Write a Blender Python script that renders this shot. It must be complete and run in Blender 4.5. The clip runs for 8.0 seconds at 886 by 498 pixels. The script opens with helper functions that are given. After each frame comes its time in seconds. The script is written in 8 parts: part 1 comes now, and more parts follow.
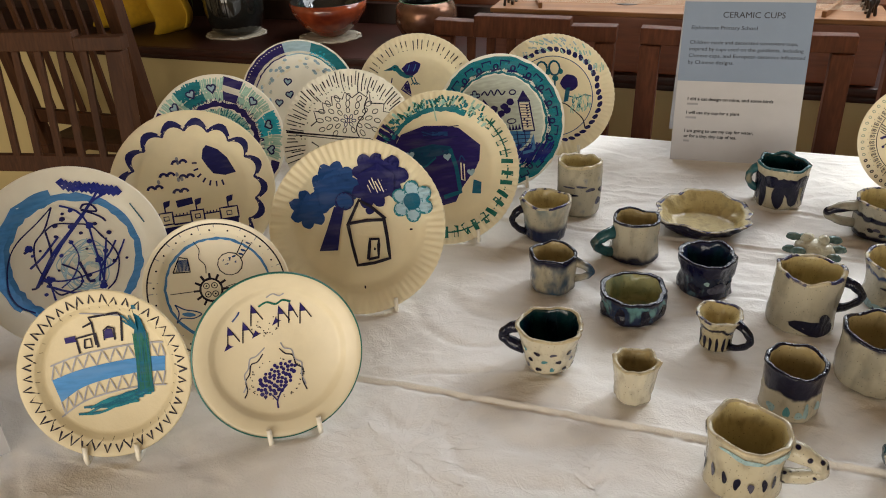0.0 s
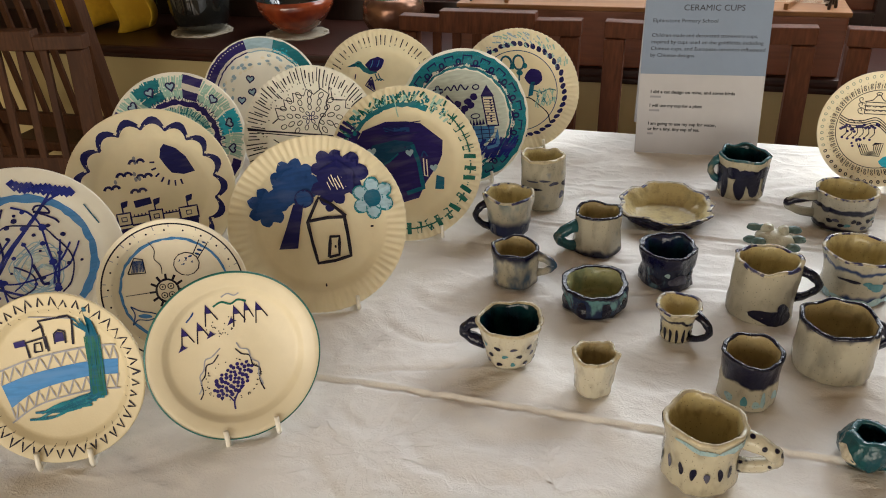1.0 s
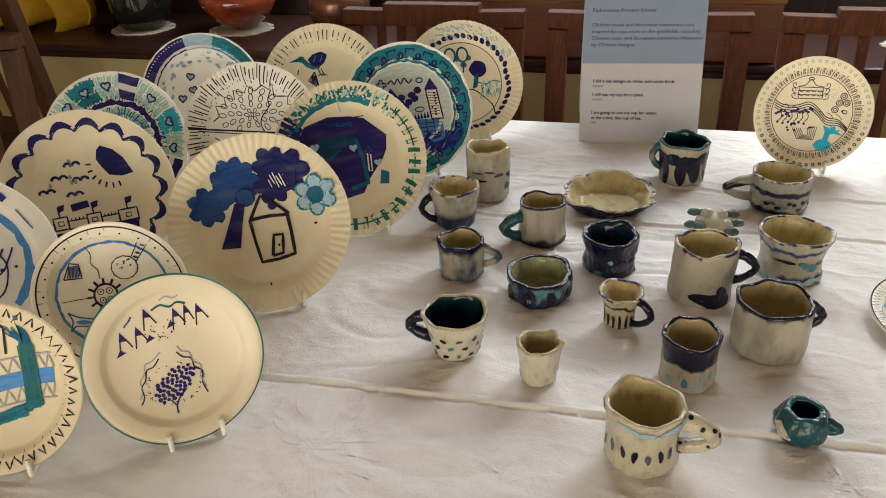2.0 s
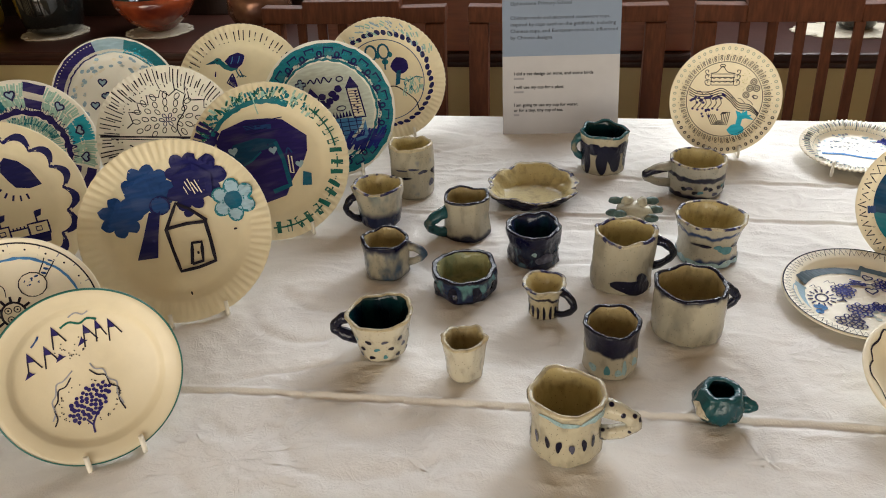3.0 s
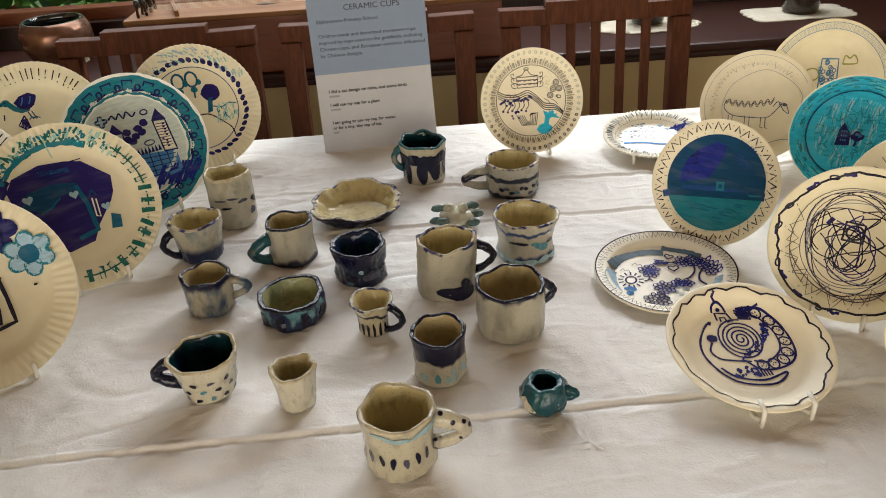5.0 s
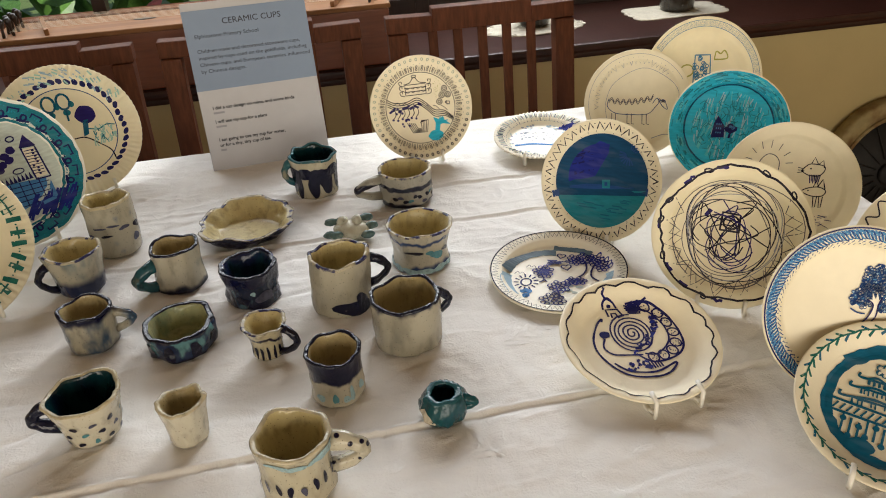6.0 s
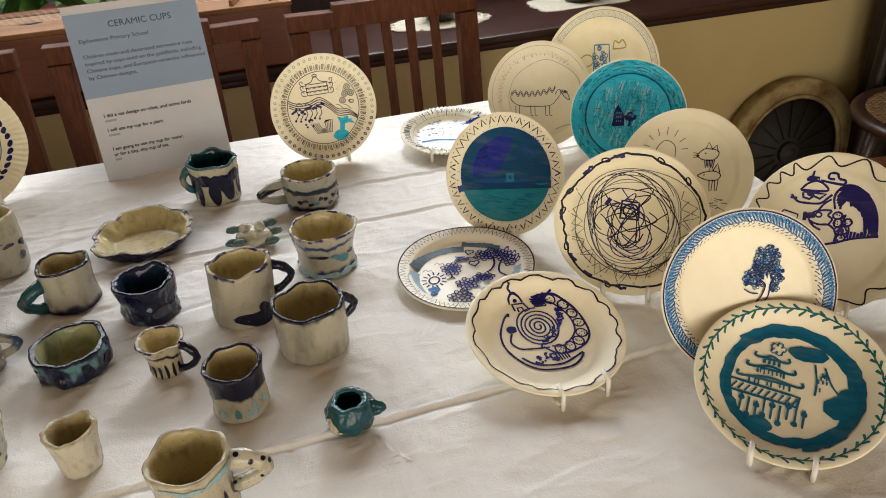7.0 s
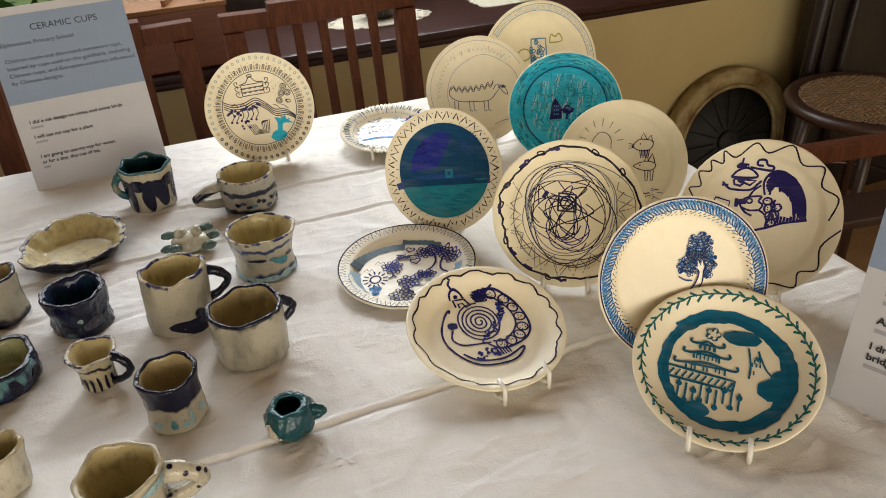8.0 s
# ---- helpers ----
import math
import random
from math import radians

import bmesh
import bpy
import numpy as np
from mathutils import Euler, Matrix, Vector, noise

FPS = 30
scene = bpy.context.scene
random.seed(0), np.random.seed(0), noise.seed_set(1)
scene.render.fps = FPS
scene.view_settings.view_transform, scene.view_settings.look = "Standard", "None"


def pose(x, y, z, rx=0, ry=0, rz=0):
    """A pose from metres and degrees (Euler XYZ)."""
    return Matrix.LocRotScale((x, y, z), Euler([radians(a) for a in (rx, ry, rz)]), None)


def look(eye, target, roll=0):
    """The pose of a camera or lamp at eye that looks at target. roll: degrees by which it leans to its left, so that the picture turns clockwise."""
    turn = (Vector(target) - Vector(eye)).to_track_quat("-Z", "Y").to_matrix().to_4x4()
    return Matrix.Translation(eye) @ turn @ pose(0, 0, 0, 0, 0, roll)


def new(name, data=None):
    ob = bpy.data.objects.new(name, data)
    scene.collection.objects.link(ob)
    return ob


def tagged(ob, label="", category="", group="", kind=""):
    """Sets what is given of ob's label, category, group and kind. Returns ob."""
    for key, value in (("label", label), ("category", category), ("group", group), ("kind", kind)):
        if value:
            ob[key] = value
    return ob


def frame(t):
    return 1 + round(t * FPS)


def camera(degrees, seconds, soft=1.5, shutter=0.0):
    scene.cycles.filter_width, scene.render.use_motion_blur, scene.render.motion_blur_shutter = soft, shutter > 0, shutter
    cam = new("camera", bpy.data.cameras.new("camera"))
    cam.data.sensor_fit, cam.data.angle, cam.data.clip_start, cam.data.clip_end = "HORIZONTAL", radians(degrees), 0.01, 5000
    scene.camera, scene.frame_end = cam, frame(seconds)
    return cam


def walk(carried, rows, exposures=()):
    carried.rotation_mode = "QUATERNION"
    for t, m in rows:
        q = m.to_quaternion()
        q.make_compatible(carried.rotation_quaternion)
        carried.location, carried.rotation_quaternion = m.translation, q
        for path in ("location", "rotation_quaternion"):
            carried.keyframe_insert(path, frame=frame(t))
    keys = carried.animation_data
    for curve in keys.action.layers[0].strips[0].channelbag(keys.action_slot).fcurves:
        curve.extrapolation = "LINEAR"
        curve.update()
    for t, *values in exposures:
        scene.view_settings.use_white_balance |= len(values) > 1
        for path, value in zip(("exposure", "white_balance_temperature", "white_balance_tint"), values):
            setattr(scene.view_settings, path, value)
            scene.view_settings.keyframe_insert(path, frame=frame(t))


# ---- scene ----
cam = camera(60.7, 8.0, 1.0)
PATH = [
    (0, (-0.0671, 0.3163, 1.2943), (-0.7366, 2.0838, 0.2446), -2.5),
    (0.5, (-0.0580, 0.3194, 1.2943), (-0.7028, 2.0941, 0.2446), -2.5),
    (1, (-0.0466, 0.3275, 1.2900), (-0.6590, 2.1086, 0.2305), -2.6),
    (1.5, (-0.0372, 0.3316, 1.2900), (-0.6036, 2.1201, 0.2176), -2.7),
    (3, (-0.0051, 0.3430, 1.2911), (-0.3470, 2.1695, 0.1906), -3.0),
    (3.5, (0.0094, 0.3513, 1.2911), (-0.2521, 2.1832, 0.1765), -3.2),
    (4, (0.0195, 0.3497, 1.2943), (-0.1415, 2.1929, 0.1798), -3.2),
    (4.5, (0.0286, 0.3483, 1.2965), (-0.0330, 2.2076, 0.2003), -3.4),
    (6, (0.0673, 0.3612, 1.2976), (0.3670, 2.1982, 0.2014), -3.6),
    (6.5, (0.0836, 0.3635, 1.2943), (0.4800, 2.1783, 0.1895), -3.6),
    (7, (0.1018, 0.3697, 1.2932), (0.5915, 2.1521, 0.1744), -3.6),
    (7.5, (0.1117, 0.3715, 1.2911), (0.6705, 2.1297, 0.1646), -3.6),
    (8, (0.1215, 0.3688, 1.2889), (0.7306, 2.1077, 0.1560), -3.6),
]
walk(cam, [(t, look(eye, target, roll)) for t, eye, target, roll in PATH])

# ---------------------------------------------------------------- light
world = bpy.data.worlds.new("world")
scene.world = world
world.use_nodes = True
sky = world.node_tree.nodes.new("ShaderNodeTexSky")
sky.sky_type, sky.sun_disc = "NISHITA", False
sky.sun_elevation, sky.sun_rotation = radians(50), radians(200)
world.node_tree.links.new(sky.outputs[0], world.node_tree.nodes["Background"].inputs[0])
world.node_tree.nodes["Background"].inputs[1].default_value = 0.12


def window_light(name, m, sx, sy, watts, colour):
    lamp = bpy.data.lights.new(name, "AREA")
    lamp.shape, lamp.size, lamp.size_y, lamp.energy, lamp.color = "RECTANGLE", sx, sy, watts, colour
    ob = new(name, lamp)
    ob.matrix_world = m
    return ob


WIN_Y = 2.62
window_light("sky_light_window_one", look((-0.42, WIN_Y + 0.05, 1.62), (-0.2, 0.6, 0.75)), 1.5, 0.9, 22, (0.94, 0.965, 1.0))
window_light("sky_light_window_two", look((0.84, WIN_Y + 0.05, 1.88), (0.0, 0.8, 0.75)), 0.75, 0.75, 26, (0.94, 0.965, 1.0))
window_light("sky_light_room_window", look((-0.4, -2.56, 1.08), (-0.3, 1.5, 1.0)), 4.4, 1.8, 138, (1.0, 0.88, 0.71))
sun = bpy.data.lights.new("sun", "SUN")
sun.energy, sun.angle, sun.color = 5.0, radians(0.5), (1.0, 0.95, 0.86)
new("sun", sun).matrix_world = look((0, -5, 9), (1.5, 0.2, 0))
scene.view_settings.exposure = -0.07


# ---------------------------------------------------------------- materials
def tree(name):
    m = bpy.data.materials.new(name)
    m.use_nodes = True
    return m, m.node_tree.nodes, m.node_tree.links, m.node_tree.nodes["Principled BSDF"]


def surface(name, colour, rough=0.5, vary=0.12, scale=20.0, bump=0.05, bump_scale=None, stretch=(1, 1, 1), metal=0.0, spec=0.5,
            second=None, second_scale=3.0, coat=0.0):
    """A base colour with fine grain and a broad stain, both in object space."""
    m, nodes, links, b = tree(name)
    co = nodes.new("ShaderNodeTexCoord")
    mp = nodes.new("ShaderNodeMapping")
    mp.inputs["Scale"].default_value = stretch
    links.new(co.outputs["Object"], mp.inputs["Vector"])
    fine = nodes.new("ShaderNodeTexNoise")
    fine.inputs["Scale"].default_value, fine.inputs["Detail"].default_value = scale, 5
    links.new(mp.outputs[0], fine.inputs["Vector"])
    broad = nodes.new("ShaderNodeTexNoise")
    broad.inputs["Scale"].default_value, broad.inputs["Detail"].default_value = second_scale, 3
    links.new(mp.outputs[0], broad.inputs["Vector"])
    ramp = nodes.new("ShaderNodeValToRGB")
    ramp.color_ramp.elements[0].position, ramp.color_ramp.elements[1].position = 0.3, 0.7
    ramp.color_ramp.elements[0].color = (*[c * (1 - vary) for c in colour], 1)
    ramp.color_ramp.elements[1].color = (*[min(1, c * (1 + vary)) for c in colour], 1)
    links.new(fine.outputs["Fac"], ramp.inputs[0])
    mix = nodes.new("ShaderNodeMix")
    mix.data_type = "RGBA"
    mix.inputs["B"].default_value = (*(second or [c * (1 - vary) for c in colour]), 1)
    ramp2 = nodes.new("ShaderNodeValToRGB")
    ramp2.color_ramp.elements[0].position, ramp2.color_ramp.elements[1].position = 0.48, 0.68
    links.new(broad.outputs["Fac"], ramp2.inputs[0])
    links.new(ramp2.outputs[0], mix.inputs["Factor"])
    links.new(ramp.outputs[0], mix.inputs["A"])
    links.new(mix.outputs["Result"], b.inputs["Base Color"])
    b.inputs["Roughness"].default_value, b.inputs["Metallic"].default_value = rough, metal
    b.inputs["Specular IOR Level"].default_value = spec
    b.inputs["Coat Weight"].default_value = coat
    if bump:
        bp = nodes.new("ShaderNodeBump")
        bp.inputs["Strength"].default_value, bp.inputs["Distance"].default_value = bump, 0.01
        src = fine
        if bump_scale:
            src = nodes.new("ShaderNodeTexNoise")
            src.inputs["Scale"].default_value, src.inputs["Detail"].default_value = bump_scale, 4
            links.new(mp.outputs[0], src.inputs["Vector"])
        links.new(src.outputs["Fac"], bp.inputs["Height"])
        links.new(bp.outputs[0], b.inputs["Normal"])
    return m


def ink(name, colour, streak=0.6, rough=0.6):
    """Felt pen: streaky strokes that let the paper lighten them."""
    light = tuple(c + (0.75 - c) * 0.045 for c in colour)
    return surface(name, colour, rough, vary=0.18 * streak + 0.05, scale=160, bump=0, stretch=(0.35, 1.6, 1), second=light, second_scale=55, spec=0.18)


def let_through(m, share):
    """Thin paper that passes part of the light from behind."""
    nodes, links = m.node_tree.nodes, m.node_tree.links
    b = nodes["Principled BSDF"]
    back = nodes.new("ShaderNodeBsdfTranslucent")
    links.new(b.inputs["Base Color"].links[0].from_socket, back.inputs["Color"])
    mix = nodes.new("ShaderNodeMixShader")
    mix.inputs[0].default_value = share
    links.new(b.outputs[0], mix.inputs[1])
    links.new(back.outputs[0], mix.inputs[2])
    links.new(mix.outputs[0], nodes["Material Output"].inputs["Surface"])
    return m


PAPER_THIN = let_through(surface("plate_paper_thin", (0.87, 0.80, 0.61), 0.5, 0.03, 60, 0.03, 300, second=(0.82, 0.745, 0.55), second_scale=9), 0.36)
PAPER = surface("plate_card", (0.84, 0.765, 0.57), 0.5, 0.03, 60, 0.03, 300, second=(0.78, 0.70, 0.51), second_scale=9)
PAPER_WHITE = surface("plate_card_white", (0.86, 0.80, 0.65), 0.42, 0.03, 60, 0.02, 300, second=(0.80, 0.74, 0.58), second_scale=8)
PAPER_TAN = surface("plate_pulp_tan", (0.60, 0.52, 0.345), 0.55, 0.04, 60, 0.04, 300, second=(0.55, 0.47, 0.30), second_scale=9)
PAPER_BUFF = surface("plate_glossy_buff", (0.67, 0.60, 0.44), 0.35, 0.03, 60, 0.02, 300, second=(0.62, 0.55, 0.39), second_scale=8)
PAPER_BRIGHT = let_through(surface("plate_bleached_card", (0.90, 0.875, 0.79), 0.5, 0.02, 60, 0.03, 300, second=(0.86, 0.83, 0.73), second_scale=9), 0.36)
INKS = {
    "navy": ink("ink_navy", (0.009, 0.01, 0.095)),
    "black": ink("ink_black", (0.01, 0.008, 0.022)),
    "blue": ink("ink_blue", (0.012, 0.022, 0.22)),
    "sky": ink("ink_sky", (0.06, 0.22, 0.5)),
    "pale": ink("ink_pale", (0.33, 0.49, 0.6)),
    "teal": ink("ink_teal", (0.003, 0.10, 0.18)),
    "sea": ink("ink_sea", (0.01, 0.175, 0.23)),
    "aqua": ink("ink_aqua", (0.02, 0.42, 0.60)),
    "deep": ink("ink_deep", (0.003, 0.050, 0.125)),
    "green": ink("ink_green", (0.01, 0.12, 0.095)),
    "mint": ink("ink_mint", (0.36, 0.58, 0.52)),
    "violet": ink("ink_violet", (0.018, 0.011, 0.12)),
    "slate": ink("ink_slate", (0.012, 0.055, 0.20)),
    "grey": ink("ink_grey", (0.30, 0.31, 0.36)),
    "thin": ink("ink_thin", (0.10, 0.09, 0.11)),
    "lake": ink("ink_lake", (0.07, 0.24, 0.46)),
    "slate_grey": ink("ink_slate_grey", (0.10, 0.15, 0.19)),
    "aqua_light": ink("ink_aqua_light", (0.10, 0.50, 0.58)),
    "aqua_deep": ink("ink_aqua_deep", (0.008, 0.24, 0.36)),
    "sage": ink("ink_sage", (0.26, 0.34, 0.26)),
    "wash": ink("ink_wash", (0.58, 0.66, 0.62)),
    "olive": ink("ink_olive", (0.40, 0.40, 0.10)),
    "paper": PAPER_WHITE,
    "rim_green": surface("rim_green", (0.01, 0.13, 0.11), 0.3, 0.1, 40, 0),
}
STAND = surface("stand_white_plastic", (0.80, 0.77, 0.68), 0.35, 0.03, 30, 0)
# White and blue sign card, both darkened: their backlit shade is in the colour.
CARD = surface("sign_card_white_shaded", (0.43, 0.43, 0.455), 0.6, 0.02, 40, 0.01)
CARD_BLUE = surface("sign_card_blue_shaded", (0.185, 0.245, 0.35), 0.6, 0.02, 40, 0.01)
PRINT = surface("print_black", (0.015, 0.015, 0.02), 0.6, 0.05, 40, 0)
PRINT_GREY = surface("print_grey", (0.28, 0.28, 0.31), 0.6, 0.05, 40, 0)
CHAIR = surface("chair_oak", (0.080, 0.026, 0.011), 0.6, 0.30, 26, 0.05, stretch=(7, 7, 0.8), second=(0.055, 0.017, 0.008), second_scale=4, spec=0.10)
CHAIR_DARK = surface("chair_oak_dark", (0.060, 0.023, 0.009), 0.55, 0.3, 26, 0.05, stretch=(7, 7, 0.8), second=(0.042, 0.015, 0.006), second_scale=4, spec=0.2)
SILL = surface("sill_mahogany", (0.032, 0.010, 0.006), 0.38, 0.3, 24, 0.03, stretch=(0.8, 7, 7), second=(0.024, 0.009, 0.006), second_scale=3, spec=0.28)
DARK = surface("dark_wood", (0.028, 0.013, 0.009), 0.35, 0.3, 24, 0.03, stretch=(7, 7, 0.8))
BOX = surface("zither_wood", (0.17, 0.050, 0.016), 0.4, 0.2, 20, 0.03, stretch=(0.8, 8, 8), second=(0.19, 0.055, 0.018), second_scale=3)
BOX_TOP = surface("zither_soundboard", (0.24, 0.11, 0.04), 0.6, 0.14, 24, 0.02, spec=0.25, stretch=(0.6, 10, 8), second=(0.19, 0.085, 0.03), second_scale=3)
WALL = surface("wall_cream_paint", (0.49, 0.39, 0.185), 0.6, 0.04, 8, 0.05, 60, second=(0.45, 0.36, 0.17), second_scale=1.2)
PLASTER = surface("room_cream_paint", (0.56, 0.47, 0.28), 0.7, 0.04, 8, 0.04, 60)
CEIL = surface("ceiling_boards", (0.20, 0.13, 0.075), 0.7, 0.03, 6, 0.03, 60)
FLOOR = surface("floor_boards", (0.22, 0.12, 0.05), 0.35, 0.2, 12, 0.04, stretch=(1, 9, 1), second=(0.16, 0.085, 0.035), second_scale=2)
TABLE_WOOD = surface("table_wood", (0.12, 0.06, 0.03), 0.4, 0.25, 20, 0.04, stretch=(0.8, 7, 7))
GLASS, _n, _l, _b = tree("window_glass")
_b.inputs["Transmission Weight"].default_value, _b.inputs["Roughness"].default_value, _b.inputs["IOR"].default_value = 1.0, 0.0, 1.05
_b.inputs["Base Color"].default_value = (0.97, 0.98, 0.97, 1)
LACE = surface("lace_cotton", (0.50, 0.46, 0.36), 0.9, 0.08, 90, 0.2, 250)


def cloth_material():
    m, nodes, links, b = tree("damask_cotton")
    co = nodes.new("ShaderNodeTexCoord")
    weave = nodes.new("ShaderNodeTexNoise")
    weave.inputs["Scale"].default_value, weave.inputs["Detail"].default_value = 420, 3
    crease = nodes.new("ShaderNodeTexNoise")
    crease.inputs["Scale"].default_value, crease.inputs["Detail"].default_value = 34, 6
    crease.inputs["Distortion"].default_value = 0.8
    figure = nodes.new("ShaderNodeTexVoronoi")
    figure.feature = "SMOOTH_F1"
    figure.inputs["Scale"].default_value = 20
    petal = nodes.new("ShaderNodeTexWave")
    petal.wave_type, petal.rings_direction = "RINGS", "Z"
    petal.inputs["Scale"].default_value, petal.inputs["Distortion"].default_value, petal.inputs["Detail"].default_value = 9, 14, 2
    for n in (weave, crease, figure, petal):
        links.new(co.outputs["Object"], n.inputs["Vector"])
    ramp = nodes.new("ShaderNodeValToRGB")
    ramp.color_ramp.elements[0].position, ramp.color_ramp.elements[1].position = 0.45, 0.55
    links.new(petal.outputs["Fac"], ramp.inputs[0])
    rough = nodes.new("ShaderNodeMapRange")
    rough.inputs["To Min"].default_value, rough.inputs["To Max"].default_value = 0.7, 0.82
    links.new(ramp.outputs[0], rough.inputs["Value"])
    links.new(rough.outputs[0], b.inputs["Roughness"])
    tone = nodes.new("ShaderNodeMix")
    tone.data_type = "RGBA"
    tone.inputs["A"].default_value, tone.inputs["B"].default_value = (0.78, 0.76, 0.72, 1), (0.765, 0.745, 0.705, 1)
    links.new(ramp.outputs[0], tone.inputs["Factor"])
    links.new(tone.outputs["Result"], b.inputs["Base Color"])
    total = nodes.new("ShaderNodeMath")
    total.operation = "MULTIPLY_ADD"
    line = nodes.new("ShaderNodeTexNoise")
    line.inputs["Scale"].default_value, line.inputs["Detail"].default_value, line.inputs["Distortion"].default_value = 21, 3, 1.6
    links.new(co.outputs["Object"], line.inputs["Vector"])
    off = nodes.new("ShaderNodeMath")
    off.operation, off.inputs[1].default_value = "SUBTRACT", 0.5
    links.new(line.outputs["Fac"], off.inputs[0])
    mag = nodes.new("ShaderNodeMath")
    mag.operation = "ABSOLUTE"
    links.new(off.outputs[0], mag.inputs[0])
    ridge = nodes.new("ShaderNodeMapRange")
    ridge.inputs["From Max"].default_value, ridge.inputs["To Min"].default_value, ridge.inputs["To Max"].default_value = 0.022, 0.5, 0.0
    links.new(mag.outputs[0], ridge.inputs["Value"])
    wrinkle = nodes.new("ShaderNodeMath")
    wrinkle.operation, wrinkle.inputs[1].default_value = "MULTIPLY_ADD", 3.0
    links.new(crease.outputs["Fac"], wrinkle.inputs[0])
    links.new(ridge.outputs[0], wrinkle.inputs[2])
    links.new(wrinkle.outputs[0], total.inputs[0])
    total.inputs[1].default_value = 1.0
    links.new(weave.outputs["Fac"], total.inputs[2])
    b1 = nodes.new("ShaderNodeBump")
    b1.inputs["Strength"].default_value, b1.inputs["Distance"].default_value = 0.22, 0.003
    links.new(total.outputs[0], b1.inputs["Height"])
    b2 = nodes.new("ShaderNodeBump")
    b2.inputs["Strength"].default_value, b2.inputs["Distance"].default_value = 0.05, 0.001
    links.new(ramp.outputs[0], b2.inputs["Height"])
    links.new(b1.outputs[0], b2.inputs["Normal"])
    links.new(b2.outputs[0], b.inputs["Normal"])
    b.inputs["Specular IOR Level"].default_value = 0.12
    return m


CLOTH = cloth_material()


# ---------------------------------------------------------------- mesh helpers
def part(name, bm, material, parent=None, label="", smooth=False):
    data = bpy.data.meshes.new(name)
    bm.normal_update()
    bm.to_mesh(data)
    bm.free()
    for m in material if isinstance(material, (list, tuple)) else [material]:
        data.materials.append(m)
    if smooth:
        data.polygons.foreach_set("use_smooth", [True] * len(data.polygons))
    ob = new(name, data)
    if parent is not None:
        ob.parent = parent
    if label:
        tagged(ob, label)
    return ob


def thing(name, m, label, category, group=""):
    ob = new(name)
    ob.empty_display_size = 0.02
    ob.matrix_world = m
    return tagged(ob, label, category, group)


def box(bm, x0, x1, y0, y1, z0, z1, bevel=0.003, m=None):
    made = bmesh.ops.create_cube(bm, size=1)["verts"]
    for v in made:
        v.co = Vector((x0 + (v.co.x + 0.5) * (x1 - x0), y0 + (v.co.y + 0.5) * (y1 - y0), z0 + (v.co.z + 0.5) * (z1 - z0)))
    if bevel:
        edges = list({e for v in made for e in v.link_edges})
        made = list({v for f in bmesh.ops.bevel(bm, geom=edges, offset=bevel, segments=2, profile=0.6, affect="EDGES")["faces"] for v in f.verts} | {v for v in made if v.is_valid})
    if m is not None:
        bmesh.ops.transform(bm, matrix=m, verts=made)
    return made


def solid(name, x0, x1, y0, y1, z0, z1, material, parent=None, bevel=0.003, label="", m=None):
    bm = bmesh.new()
    box(bm, x0, x1, y0, y1, z0, z1, bevel, m)
    return part(name, bm, material, parent, label)


def lathe(bm, rings, segments, shape=None, slots=None, close=True):
    """Rings of (radius, z) turned about z; shape(r, z, angle) may move each point."""
    grid = []
    for r, z in rings:
        row = []
        for i in range(segments):
            a = 2 * math.pi * i / segments
            x, y, zz = shape(r, z, a) if shape else (r * math.cos(a), r * math.sin(a), z)
            row.append(bm.verts.new((x, y, zz)))
        grid.append(row)
    for j in range(len(grid) - 1):
        for i in range(segments):
            f = bm.faces.new((grid[j][i], grid[j][(i + 1) % segments], grid[j + 1][(i + 1) % segments], grid[j + 1][i]))
            f.smooth = True
            if slots:
                f.material_index = slots[j]
    if close:
        f = bm.faces.new(list(reversed(grid[0])))
        f.material_index = slots[0] if slots else 0
        f = bm.faces.new(grid[-1])
        f.material_index = slots[-1] if slots else 0
    return grid


def tube(bm, points, radii, sides=8, flat=1.0):
    """A round bar along points, with capped ends."""
    points = [Vector(p) for p in points]
    if not isinstance(radii, (list, tuple)):
        radii = [radii] * len(points)
    up = None
    rows = []
    for i, p in enumerate(points):
        d = (points[min(i + 1, len(points) - 1)] - points[max(i - 1, 0)]).normalized()
        if up is None:
            up = d.orthogonal().normalized()
        up = (up - d * up.dot(d)).normalized()
        side = d.cross(up)
        rows.append([bm.verts.new(p + (up * math.cos(2 * math.pi * k / sides) * flat + side * math.sin(2 * math.pi * k / sides)) * radii[i]) for k in range(sides)])
    for a, b in zip(rows, rows[1:]):
        for k in range(sides):
            bm.faces.new((a[k], a[(k + 1) % sides], b[(k + 1) % sides], b[k])).smooth = True
    bm.faces.new(list(reversed(rows[0])))
    bm.faces.new(rows[-1])


# ---------------------------------------------------------------- room
FLOOR_Z = 0.0
X0, X1, Y0, Y1, TOP = -3.2, 2.6, -2.6, 2.62, 2.9
SILL_Z, SILL_Y = 0.745, 2.2
WALL_Y = 2.25


def wall(name, x0, x1, y0, y1, z0, z1, material, label):
    return tagged(solid(name, x0, x1, y0, y1, z0, z1, material, None, 0.002), label, "wall", kind="structure")


